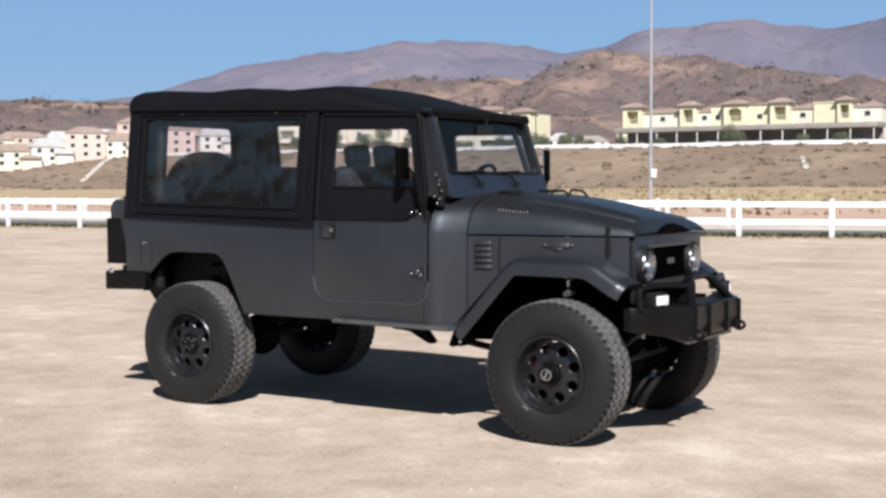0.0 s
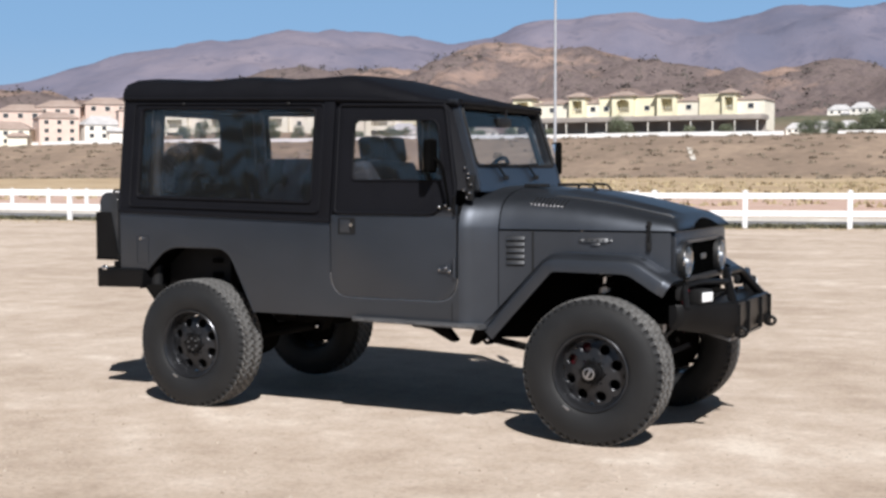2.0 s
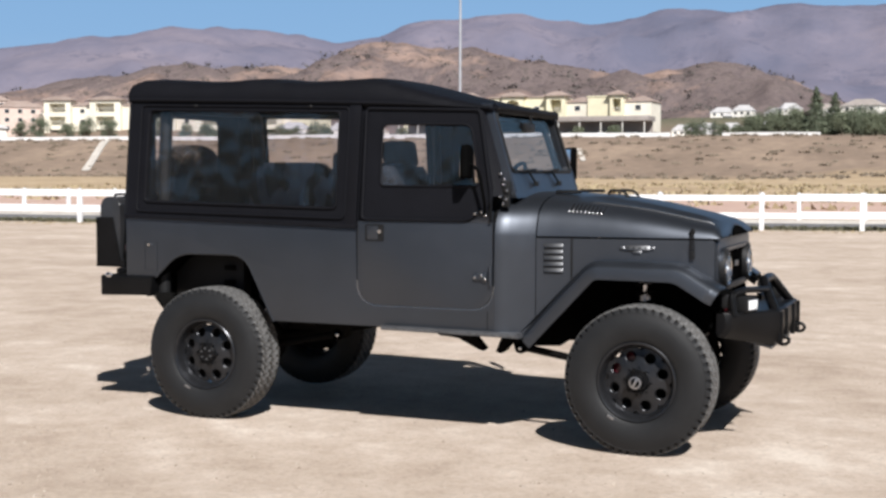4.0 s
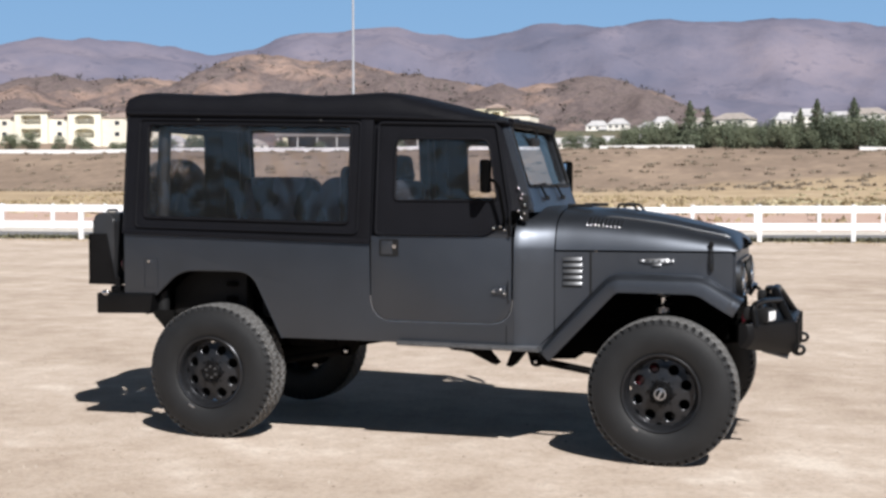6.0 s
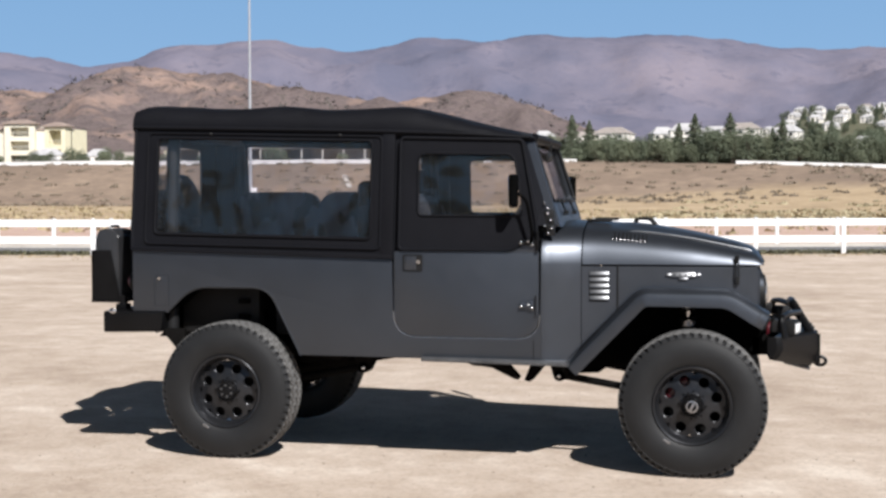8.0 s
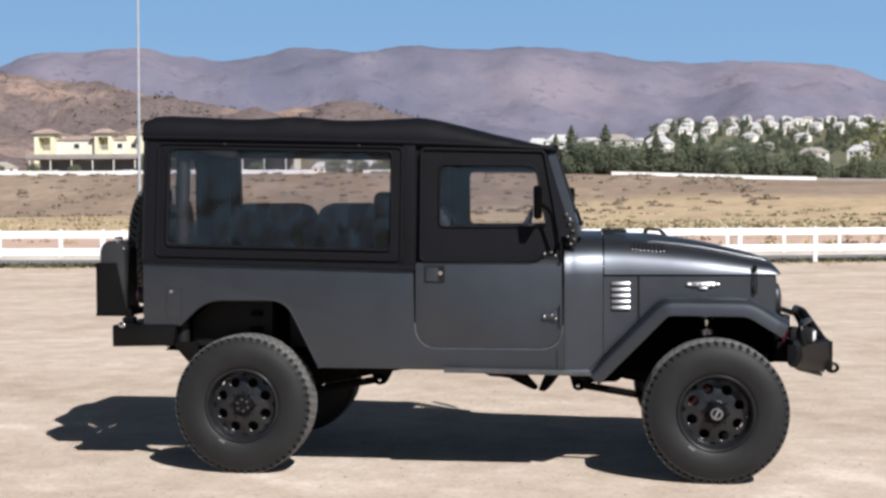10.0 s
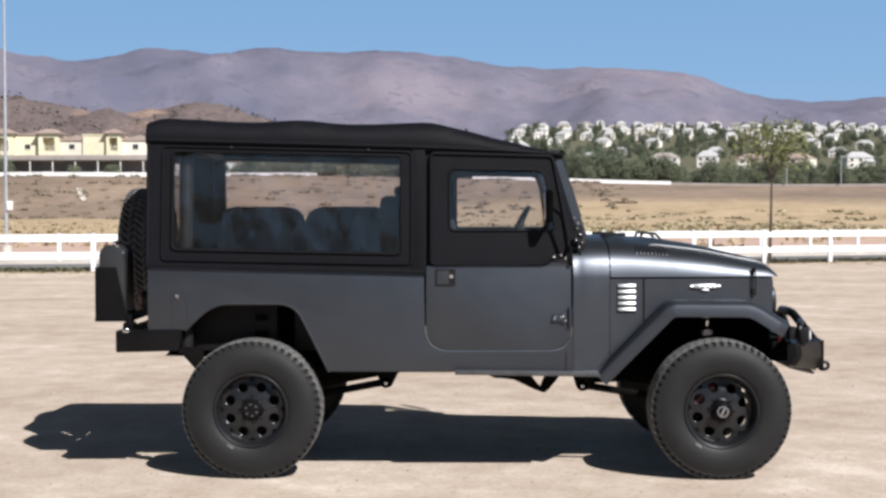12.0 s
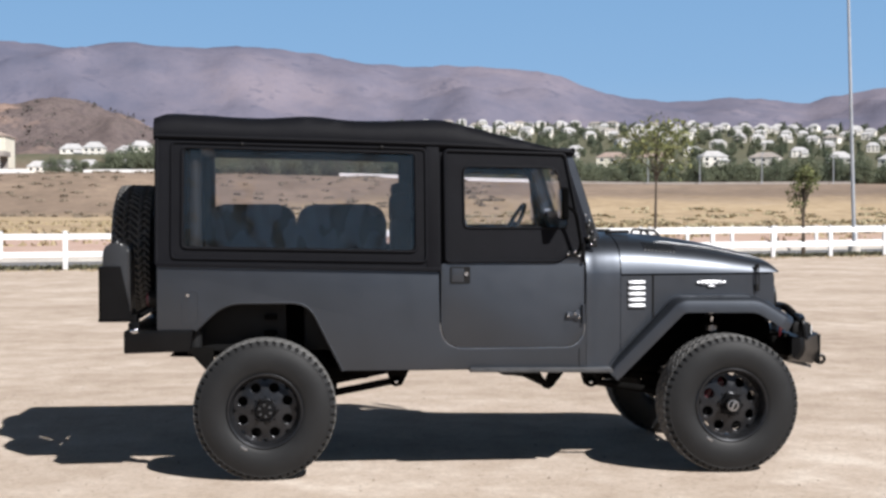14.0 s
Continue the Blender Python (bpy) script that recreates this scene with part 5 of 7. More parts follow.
# wing sides below the bonnet
for s in (-1, 1):
    bm = bmesh.new()
    rows = []
    for i in range(24):
        x = 2.287 + (3.345 - 2.287) * i / 23
        w = smooth_table(HALF, x) - 0.002
        low = 0.66 + max(0, min(x - 2.24, 0.42)) * 1.03 if x < 2.66 else 1.09
        low = low if x < 3.2 else 1.09 - (x - 3.2) * 0.6
        rows.append([(x, s * w, EDGE - 0.012), (x, s * w, (EDGE + low) / 2), (x, s * w, low - 0.02), (x, s * (w - 0.03), low - 0.02)])
    skin(bm, rows)
    wing = part("wing_side", bm, M_PAINT, truck)
    # seam between cowl panel and wing
    w = smooth_table(HALF, 2.505)
    bm = bmesh.new()
    rod(bm, (2.505, s * w, 1.255), (2.505, s * w, 0.96), 0.0065, seg=6)
    part("panel_seam", bm, M_TRIMBLACK, wing)
    for k in range(5):
        z = 1.205 - k * 0.0375
        bm = bmesh.new()
        wa, wb = smooth_table(HALF, 2.335), smooth_table(HALF, 2.45)
        ang = math.degrees(math.atan2(wb - wa, 0.115))
        turn = pose(0, 0, 0, 0, 0, ang * s) @ pose(0, 0, 0, 24 * s, 0, 0)
        box(bm, (2.393, s * ((wa + wb) / 2 + 0.004), z), (0.118, 0.012, 0.026), 0.004, turn)
        part("vent_louvre", bm, M_LOUVRE, wing, "pressed air louvre, made paler for its sun glint")
        bm = bmesh.new()
        box(bm, (2.393, s * ((wa + wb) / 2 - 0.002), z - 0.0165), (0.112, 0.012, 0.008), 0.001, pose(0, 0, 0, 0, 0, ang * s))
        part("vent_slot", bm, M_TRIMBLACK, wing)
    # maker's badge as a plain bright bar with a lower tab
    w = smooth_table(HALF, 2.9) + 0.004
    ang = math.degrees(math.atan2(smooth_table(HALF, 3.0) - smooth_table(HALF, 2.8), 0.2)) * s
    bm = bmesh.new()
    tilt = pose(0, 0, 0, 0, 0, ang) @ pose(0, 0, 0, 24 * s, 0, 0)
    box(bm, (2.9, s * w, 1.2), (0.15, 0.012, 0.03), 0.004, tilt)
    for dx in (-0.088, 0.088):
        box(bm, (2.9 + dx, s * (w + dx * math.tan(radians(ang)) * s), 1.2), (0.03, 0.011, 0.019), 0.004, tilt)
    box(bm, (2.9, s * w, 1.179), (0.055, 0.012, 0.024), 0.005, tilt)
    badge = part("badge", bm, M_LOUVRE, wing, "small bright metal badge bar")
    for dx, ww in ((-0.05, 0.012), (-0.018, 0.014), (0.016, 0.014), (0.05, 0.012)):
        bm = bmesh.new()
        box(bm, (2.9 + dx, s * (w + 0.0065 + dx * math.tan(radians(ang)) * s), 1.2), (ww, 0.003, 0.011), 0.001, tilt)
        part("badge_mark", bm, M_TRIMBLACK, badge)
    # flared mudguard
    line = bent([(2.185, 0.650), (2.638, 1.120), (3.185, 1.115), (3.375, 0.998), (3.415, 0.975)], 0.07, 6)
    rows = []
    n = len(line)
    for i, (x, z) in enumerate(line):
        a, b = line[max(i - 1, 0)], line[min(i + 1, n - 1)]
        d = Vector((b[0] - a[0], b[1] - a[1])).normalized()
        nx, nz = -d.y, d.x
        inner = max(0.5, smooth_table(HALF, x) - 0.01)
        tip = step(3.36, 3.45, x)
        grow = step(2.15, 2.68, x)
        out = 0.797 + 0.068 * grow - 0.03 * tip
        prof = [(inner, 0.0), ((inner + out) / 2, 0.004), (out - 0.07, 0.0), (out - 0.03, -0.010), (out - 0.008, -0.030), (out, -0.060), (out, -0.102),
                (out - 0.008, -0.104), (out - 0.016, -0.06), (out - 0.04, -0.03), (out - 0.08, -0.018), (inner, -0.018)]
        rows.append([(x + nx * h, s * y, z + nz * h) for y, h in prof])
    bm = bmesh.new()
    g = skin(bm, rows)
    bm.faces.new(g[0])
    bm.faces.new(g[-1])
    part("mudguard", bm, M_PAINT, truck)
    # dark liner inside the wheel well
    bm = bmesh.new()
    slab(bm, [(2.1, 0.66), (2.3, 0.70), (2.62, 1.08), (3.3, 1.09), (3.36, 0.9), (3.36, 0.70), (2.46, 0.625), (2.37, 0.565), (2.15, 0.555), (2.1, 0.62)], lambda u, v, t: (u, s * (0.50 - t), v), 0.02)
    part("inner_wing", bm, M_GRILLE, truck)
    bm = bmesh.new()
    skin(bm, [[(x + 0.02, s * y, z - 0.03) for x, z in line] for y in (0.52, 0.80)])
    part("wheel_liner", bm, M_GRILLE, truck)
# firewall
bm = bmesh.new()
box(bm, (2.24, 0, 1.0), (0.03, 1.3, 0.66))
part("bulkhead", bm, M_FRAME, truck)

# ---- front panel, grille, headlamps ----
front = 3.36
bm = bmesh.new()
slab(bm, rounded([(-0.585, 1.255), (0.585, 1.255), (0.575, 0.93), (-0.575, 0.93)], [0.03, 0.03, 0.06, 0.06], 4), lambda u, v, t: (front - t, u, v), 0.035, 0.012)
face = part("front_panel", bm, M_PAINT, truck)
bm = bmesh.new()
oval_out = rounded([(-0.535, 1.20), (0.535, 1.20), (0.535, 0.955), (-0.535, 0.955)], 0.12, 8)
oval_in = rounded([(-0.515, 1.18), (0.515, 1.18), (0.515, 0.975), (-0.515, 0.975)], 0.10, 8)
ring_slab(bm, oval_out, oval_in, lambda u, v, t: (front + 0.022 - t, u, v), 0.025)
part("grille_surround", bm, M_PAINT, face)
bm = bmesh.new()
slab(bm, oval_in, lambda u, v, t: (front + 0.004 - t, u, v), 0.006)
part("grille_back", bm, M_GRILLE, face)
for k in range(9):
    bm = bmesh.new()
    z = 0.995 + k * 0.0205
    box(bm, (front + 0.008, 0, z), (0.008, 0.52, 0.006), 0.002)
    part("grille_bar", bm, M_GRILLE, face)
bm = bmesh.new()
box(bm, (front + 0.014, 0, 1.085), (0.008, 0.11, 0.035), 0.004)
part("grille_badge", bm, M_STEP, face, "small dull metal badge")
for s in (-1, 1):
    c = (front, s * 0.40 - 0.02, 1.075)
    lamp = new("headlamp")
    lamp.parent = face
    lamp.location = c
    bm = bmesh.new()
    lathe(bm, [(0.121, -0.02), (0.121, 0.022), (0.114, 0.034), (0.104, 0.036), (0.098, 0.026), (0.098, 0.0)], 36, "x")
    part("bezel", bm, M_TRIMBLACK, lamp)
    bm = bmesh.new()
    lathe(bm, [(0.1, 0.030), (0.094, 0.040), (0.088, 0.036), (0.086, 0.022)], 36, "x")
    part("lamp_ring", bm, M_CHROME, lamp, "bright chrome ring")
    bm = bmesh.new()
    lathe(bm, [(0.0, -0.015), (0.03, -0.010), (0.06, 0.004), (0.088, 0.028)], 30, "x")
    part("reflector", bm, M_ALLOY, lamp)
    bm = bmesh.new()
    lathe(bm, [(0.089, 0.032), (0.07, 0.045), (0.04, 0.053), (0.0, 0.056)], 30, "x")
    part("lens", bm, M_LENS, lamp)
    bm = bmesh.new()
    ball(bm, (0.02, 0, 0), (0.02, 0.016, 0.016), 10, 8)
    part("bulb", bm, M_LAMPWHITE, lamp)
# half-moon panel under the bonnet's lip, black for the shade inside the intake
bm = bmesh.new()
arc = [(-0.30 + 0.60 * i / 18, 1.266 + 0.056 * (1 - ((i - 9) / 9.0) ** 2)) for i in range(19)]
slab(bm, arc, lambda u, v, t: (3.398 - 0.5 * (v - 1.266) - t, u, v), 0.05)
part("intake", bm, M_GRILLE, truck)
bm = bmesh.new()
pipe(bm, [(3.384 - 0.5 * (v - 1.266), u, v + 0.005) for u, v in arc], 0.007, 8)
part("intake_lip", bm, M_PAINT, bonnet)

# ---- windscreen ----
def screen(u, v, t):
    """u across, v up the raked windscreen."""
    return (2.118 - 0.32 * (v - 1.50) - t, u, v)


bm = bmesh.new()
outer = rounded([(-0.722, 1.49), (0.722, 1.49), (0.69, 2.075), (-0.69, 2.075)], [0.02, 0.02, 0.06, 0.06], 6)
inner = rounded([(-0.668, 1.652), (0.668, 1.652), (0.648, 2.03), (-0.648, 2.03)], [0.05, 0.05, 0.06, 0.06], 6)
ring_slab(bm, outer, inner, lambda u, v, t: Vector(screen(u, v, t)) + Vector((0.03, 0, 0)), 0.07)
bevelled(bm, [e for e in bm.edges if e.is_manifold and abs(e.calc_face_angle(0)) > 1.0], 0.008, 2)
screen_frame = part("windscreen_frame", bm, M_PAINT, truck)
bm = bmesh.new()
slab(bm, inner, lambda u, v, t: Vector(screen(u, v, t)) + Vector((0.005, 0, 0)), 0.006)
part("windscreen", bm, M_GLASS, screen_frame).visible_shadow = False
bm = bmesh.new()
pipe(bm, [Vector(screen(u, v, 0)) + Vector((0.03, 0, 0)) for u, v in inner], 0.012, 8, closed=True)
part("screen_seal", bm, M_TRIMBLACK, screen_frame)
for y in (-0.30, 0.22):
    bm = bmesh.new()
    a, b = Vector(screen(y, 1.575, 0)) + Vector((0.05, 0, 0)), Vector(screen(y - 0.09, 1.66, 0)) + Vector((0.05, 0, 0))
    rod(bm, a, b, 0.008, seg=8)
    box(bm, a, (0.03, 0.035, 0.03), 0.006)
    wiper = part("wiper", bm, M_TRIMBLACK, truck)
    bm = bmesh.new()
    rod(bm, b + Vector((0, -0.17, -0.005)), b + Vector((0, 0.17, 0.008)), 0.007, seg=8)
    part("wiper_blade", bm, M_TRIMBLACK, wiper)
# windscreen hinges with bright bolts, grab strip along the posts
for s in (-1, 1):
    bm = bmesh.new()
    box(bm, (2.085, s * 0.735, 1.545), (0.06, 0.03, 0.10), 0.008)
    box(bm, (2.10, s * 0.775, 1.47), (0.05, 0.03, 0.07), 0.008)
    bracket = part("screen_hinge", bm, M_TRIMBLACK, truck)
    for dx, dy, z in ((-0.01, 0.755, 1.575), (0.012, 0.755, 1.535), (-0.005, 0.755, 1.605), (0.02, 0.795, 1.485), (0.0, 0.795, 1.455), (-0.02, 0.795, 1.5), (-0.03, 0.755, 1.64)):
        bm = bmesh.new()
        ball(bm, (2.085 + dx, s * dy, z), (0.009, 0.009, 0.009), 10, 6)
        part("bolt", bm, M_CHROME, bracket, "bright domed bolt")
    bm = bmesh.new()
    pipe(bm, [Vector(screen(s * (0.70 - 0.035 * k), 1.52 + 0.52 * k, 0)) + Vector((0.02, 0, 0)) for k in (0, 0.5, 1)], 0.014, 8)
    part("post_seam", bm, M_PAINT, screen_frame)

# ---- soft top ----
ROOF = [(-0.67, 2.255), (-0.60, 2.278), (-0.40, 2.272), (-0.06, 2.252), (0.12, 2.258), (0.30, 2.266), (0.48, 2.25), (0.66, 2.236), (0.90, 2.243), (1.14, 2.246), (1.30, 2.215), (1.63, 2.13), (1.90, 2.07), (1.985, 2.055)]
DROP = [(-0.64, 2.125), (0.5, 2.095), (1.14, 2.075), (1.6, 2.055), (1.985, 2.03)]
bm = bmesh.new()
rows = []
n = 44
for i in range(n + 1):
    x = -0.664 + (1.99 + 0.664) * i / n
    top, low = smooth_table(ROOF, x), lerp_table(DROP, x)
    wl = SIDE - 0.10 * (low - BELT) / 0.8 + 0.012
    wl = wl - 0.045 * step(1.5, 1.99, x)
    wave = 0.006 * noise.noise(Vector((x * 5.0, 0.0, 2.0)))
    half = [(wl, low), (wl + 0.004, low + 0.3 * (top - low)), (wl - 0.012 + wave, low + 0.62 * (top - low)), (wl - 0.05, low + 0.88 * (top - low)),
            (wl - 0.11, top - 0.002), (wl - 0.25, top + 0.012 + wave), (0.25, top + 0.022), (0.0, top + 0.024)]
    rows.append([(x, -y, z) for y, z in half] + [(x, y, z) for y, z in reversed(half[:-1])])
g = skin(bm, rows)
back = skin(bm, [[(x, y * 0.985, z - 0.014) for x, y, z in row] for row in rows])
for i in range(n):
    for j in (0, -1):
        bm.faces.new((g[i][j], g[i + 1][j], back[i + 1][j], back[i][j]))
for j in range(len(rows[0]) - 1):
    for i in (0, -1):
        bm.faces.new((g[i][j], g[i][j + 1], back[i][j + 1], back[i][j]))
soft = part("soft_top", bm, M_CANVAS, truck)
for s in (-1, 1):
    bm = bmesh.new()
    pts = []
    for i in range(30):
        x = -0.65 + 2.62 * i / 29
        low = lerp_table(DROP, x)
        pts.append((x, s * (SIDE - 0.10 * (low - BELT) / 0.8 + 0.02 - 0.045 * step(1.5, 1.99, x)), low + 0.014))
    pipe(bm, pts, 0.011, 8)
    part("roof_seam", bm, M_CANVAS, soft)
# header over the windscreen
bm = bmesh.new()
rod(bm, (1.985, -0.67, 2.052), (1.985, 0.67, 2.052), 0.022, seg=12)
part("roof_header", bm, M_CANVAS, soft)

QUARTER_IN = [(-0.475, 2.062), (0.952, 2.03), (0.952, 1.425), (-0.475, 1.455)]
for s in (-1, 1):
    # rear quarter curtain
    outer = rounded([(-0.655, 2.135), (1.112, 2.09), (1.112, 1.292), (-0.65, 1.338)], 0.015, 5)
    edge = -0.475 if s < 0 else -0.39
    inner = rounded([(edge, 2.062)] + QUARTER_IN[1:3] + [(edge, 1.455)], 0.035, 5)
    bm = bmesh.new()
    ring_slab(bm, outer, inner, lean_side(s, 0.008), 0.012)
    curtain = part("side_curtain", bm, M_CANVAS, soft)
    bm = bmesh.new()
    slab(bm, inner, lean_side(s, 0.0), 0.003)
    part("clear_panel", bm, M_VINYL, curtain, "tinted clear vinyl window").visible_shadow = False
    for grow, r in ((0.012, 0.009), (0.075, 0.008)):
        line = rounded([(edge - grow, 2.062 + grow * 0.5), (0.952 + grow, 2.03 + grow * 0.4), (0.952 + grow, 1.425 - grow), (edge - grow, 1.455 - grow)], 0.035, 5)
        bm = bmesh.new()
        pipe(bm, [lean_side(s, 0.013)(u, v, 0) for u, v in line], r, 8, closed=True)
        part("binding", bm, M_CANVAS, curtain)
    bm = bmesh.new()
    slab(bm, rounded([(-0.645, 1.36), (1.115, 1.315), (1.115, 1.288), (-0.645, 1.333)], 0.006, 2), lean_side(s, 0.02), 0.014, 0.004)
    part("hem", bm, M_CANVAS, curtain)
    bm = bmesh.new()
    slab(bm, rounded([(1.03, 2.085), (1.112, 2.083), (1.112, 1.30), (1.03, 1.30)], 0.008, 2), lean_side(s, 0.018), 0.012, 0.004)
    part("pillar_flap", bm, M_CANVAS, curtain)
    for x in (-0.12, 0.75):
        bm = bmesh.new()
        ball(bm, lean_side(s, 0.022)(x, 2.085 - 0.02 * x, 0), (0.016, 0.012, 0.012), 10, 6)
        part("snap", bm, M_TRIMBLACK, curtain)
    # upper door
    outer = rounded([(1.135, 2.062), (1.925, 2.04), (2.03, 1.50), (2.02, 1.345), (1.135, 1.345)], 0.02, 5)
    bm = bmesh.new()
    back, fore = (1.266, 0.0) if s < 0 else (1.318, 0.062)
    top_ring = rounded([(1.14, 2.06), (1.925 + 0.6 * fore, 2.038), (2.025, 1.53), (1.14, 1.53)], [0.04, 0.06, 0.02, 0.02], 6)
    hole = rounded([(back, 1.952), (1.868 + fore, 1.942), (1.938 + 0.75 * fore, 1.56), (back, 1.56)], [0.05, 0.06, 0.04, 0.04], 6)
    ring_slab(bm, top_ring, hole, lean_side(s, 0.006), 0.014)
    slab(bm, [(1.14, 1.53), (2.022, 1.53), (2.02, 1.42), (1.965, 1.41), (1.86, 1.345), (1.14, 1.345)], lean_side(s, 0.006), 0.014)
    upper = part("upper_door", bm, M_CANVAS, soft)
    bm = bmesh.new()
    slab(bm, hole, lean_side(s, 0.0), 0.003)
    part("clear_panel", bm, M_VINYL, upper, "tinted clear vinyl window").visible_shadow = False
    bm = bmesh.new()
    pipe(bm, [lean_side(s, 0.012)(u, v, 0) for u, v in rounded([(1.15, 2.052), (1.92, 2.03), (2.018, 1.50), (2.012, 1.42), (1.965, 1.405), (1.86, 1.35), (1.15, 1.35)], 0.03, 4)], 0.011, 8, closed=True)
    part("binding", bm, M_CANVAS, upper)
    bm = bmesh.new()
    pipe(bm, [lean_side(s, 0.008)(u, v, 0) for u, v in hole], 0.008, 8, closed=True)
    part("window_binding", bm, M_CANVAS, upper)
    # painted corner between upper door and screen
    bm = bmesh.new()
    slab(bm, [(1.87, 1.338), (1.97, 1.398), (2.028, 1.41), (2.028, 1.338)], on_side(s, 0.004), 0.03, 0.004)
    part("door_corner", bm, M_PAINT, truck)
    # mirror on its arm
    bm = bmesh.new()
    reach, turn = (0.0, 0.0) if s < 0 else (0.10, 33.0)
    pipe(bm, bent([(1.985, s * 0.85, 1.40), (2.0, s * 0.89, 1.45), (1.965 + reach, s * 0.90, 1.66), (1.89 + reach, s * 0.895, 1.71)], 0.04), 0.010, 8)
    mirror = part("mirror", bm, M_GRILLE, truck)
    at = pose(1.885 + 1.45 * reach, s * 0.905, 1.712, 0, 0, turn)
    wide, tall = (0.125, 0.205) if s < 0 else (0.17, 0.235)
    bm = bmesh.new()
    box(bm, (0, 0, 0), (0.05, wide, tall), 0.022, None, 3)
    bmesh.ops.transform(bm, matrix=at, verts=bm.verts)
    part("mirror_shell", bm, M_GRILLE, mirror)
    bm = bmesh.new()
    box(bm, (-0.0255, 0, 0), (0.004, wide - 0.03, tall - 0.03), 0.001)
    bmesh.ops.transform(bm, matrix=at, verts=bm.verts)
    part("mirror_glass", bm, M_CHROME, mirror, "silvered mirror glass")
    # canvas that closes the gaps beside the door's upper half
    bm = bmesh.new()
    slab(bm, [(1.06, 2.09), (1.17, 2.09), (1.17, 1.30), (1.06, 1.30)], lean_side(s, -0.012), 0.012)
    part("centre_pillar", bm, M_CANVAS, soft)
    bm = bmesh.new()
    rows = []
    for k in range(7):
        v = 1.50 + 0.55 * k / 6
        a = Vector(lean_side(s, -0.004)(1.90 + 0.115 * (2.05 - v) / 0.6, v, 0))
        b = Vector(screen(s * (0.70 - 0.043 * (v - 1.49) / 0.585), max(v, 1.49), 0)) + Vector((0.0, 0, 0))
        rows.append([a, a.lerp(b, 0.5) + Vector((0, s * 0.012, 0)), b])
    skin(bm, rows)
    part("front_pillar_flap", bm, M_CANVAS, soft)
# rear curtain
bm = bmesh.new()
outer = rounded([(-0.735, 2.17), (0.735, 2.17), (0.83, 1.345), (-0.83, 1.345)], 0.03, 5)
inner = rounded([(-0.44, 2.03), (0.44, 2.03), (0.45, 1.47), (-0.45, 1.47)], 0.05, 5)
ring_slab(bm, outer, inner, lambda u, v, t: (-0.655 + t, u, v), 0.012)
rear = part("rear_curtain", bm, M_CANVAS, soft)
bm = bmesh.new()
slab(bm, inner, lambda u, v, t: (-0.651 + t, u, v), 0.003)
part("clear_panel", bm, M_VINYL, rear, "tinted clear vinyl window").visible_shadow = False
for s in (-1, 1):
    bm = bmesh.new()
    pipe(bm, [(-0.642, s * 0.738, 2.15), (-0.642, s * 0.80, 1.6), (-0.642, s * 0.828, 1.35)], 0.012, 8)
    part("corner_seam", bm, M_CANVAS, soft)

# ---- cabin ----
for x, r in ((-0.42, 0.045), (1.075, 0.026)):
    bm = bmesh.new()
    pipe(bm, bent([(x, -0.70, 0.78), (x, -0.685, 1.6), (x, -0.64, 2.10), (x, 0.64, 2.10), (x, 0.685, 1.6), (x, 0.70, 0.78)], 0.10, 6), r, 12)
    part("roll_hoop", bm, M_TRIMBLACK, truck)
for s in (-1, 1):
    bm = bmesh.new()
    pipe(bm, bent([(-0.42, s * 0.62, 2.10), (1.075, s * 0.62, 2.10), (1.9, s * 0.62, 2.0), (2.05, s * 0.66, 1.52)], 0.12, 6), 0.022, 12)
    part("roll_bar", bm, M_TRIMBLACK, truck)


def cushion(bm, centre, size, r, m=None):
    box(bm, centre, size, r, m, 4)


def bucket_seat(y, dx, head):
    seat = new("front_seat")
    seat.parent = truck
    seat.location = (dx, 0, 0)
    bm = bmesh.new()
    cushion(bm, (1.42, y, 1.12), (0.5, 0.5, 0.16), 0.06)
    part("seat_cushion", bm, M_FRONTSEAT, seat)
    bm = bmesh.new()
    cushion(bm, (1.16, y, 1.41), (0.15, 0.50, 0.56), 0.06, pose(0, 0, 0, 0, -12, 0))
    for k in (-1, 1):
        cushion(bm, (1.20, y + k * 0.22, 1.40), (0.13, 0.09, 0.46), 0.035, pose(0, 0, 0, 0, -12, 0))
    part("seat_back", bm, M_FRONTSEAT, seat)
    bm = bmesh.new()
    cushion(bm, (1.10, y, 1.775), (0.11, head, 0.155 if head < 0.25 else 0.19), 0.045, pose(0, 0, 0, 0, -10, 0))
    part("headrest", bm, M_HEADREST, seat)
    bm = bmesh.new()
    for k in (-0.06, 0.06):
        rod(bm, (1.115, y + k, 1.62), (1.105, y + k, 1.72), 0.008, seg=8)
    part("headrest_post", bm, M_CHROME, seat)
    bm = bmesh.new()
    box(bm, (1.4, y, 0.93), (0.4, 0.4, 0.28), 0.02)
    part("seat_base", bm, M_TRIMBLACK, seat)


bucket_seat(-0.38, 0.08, 0.22)
bucket_seat(0.38, -0.16, 0.27)


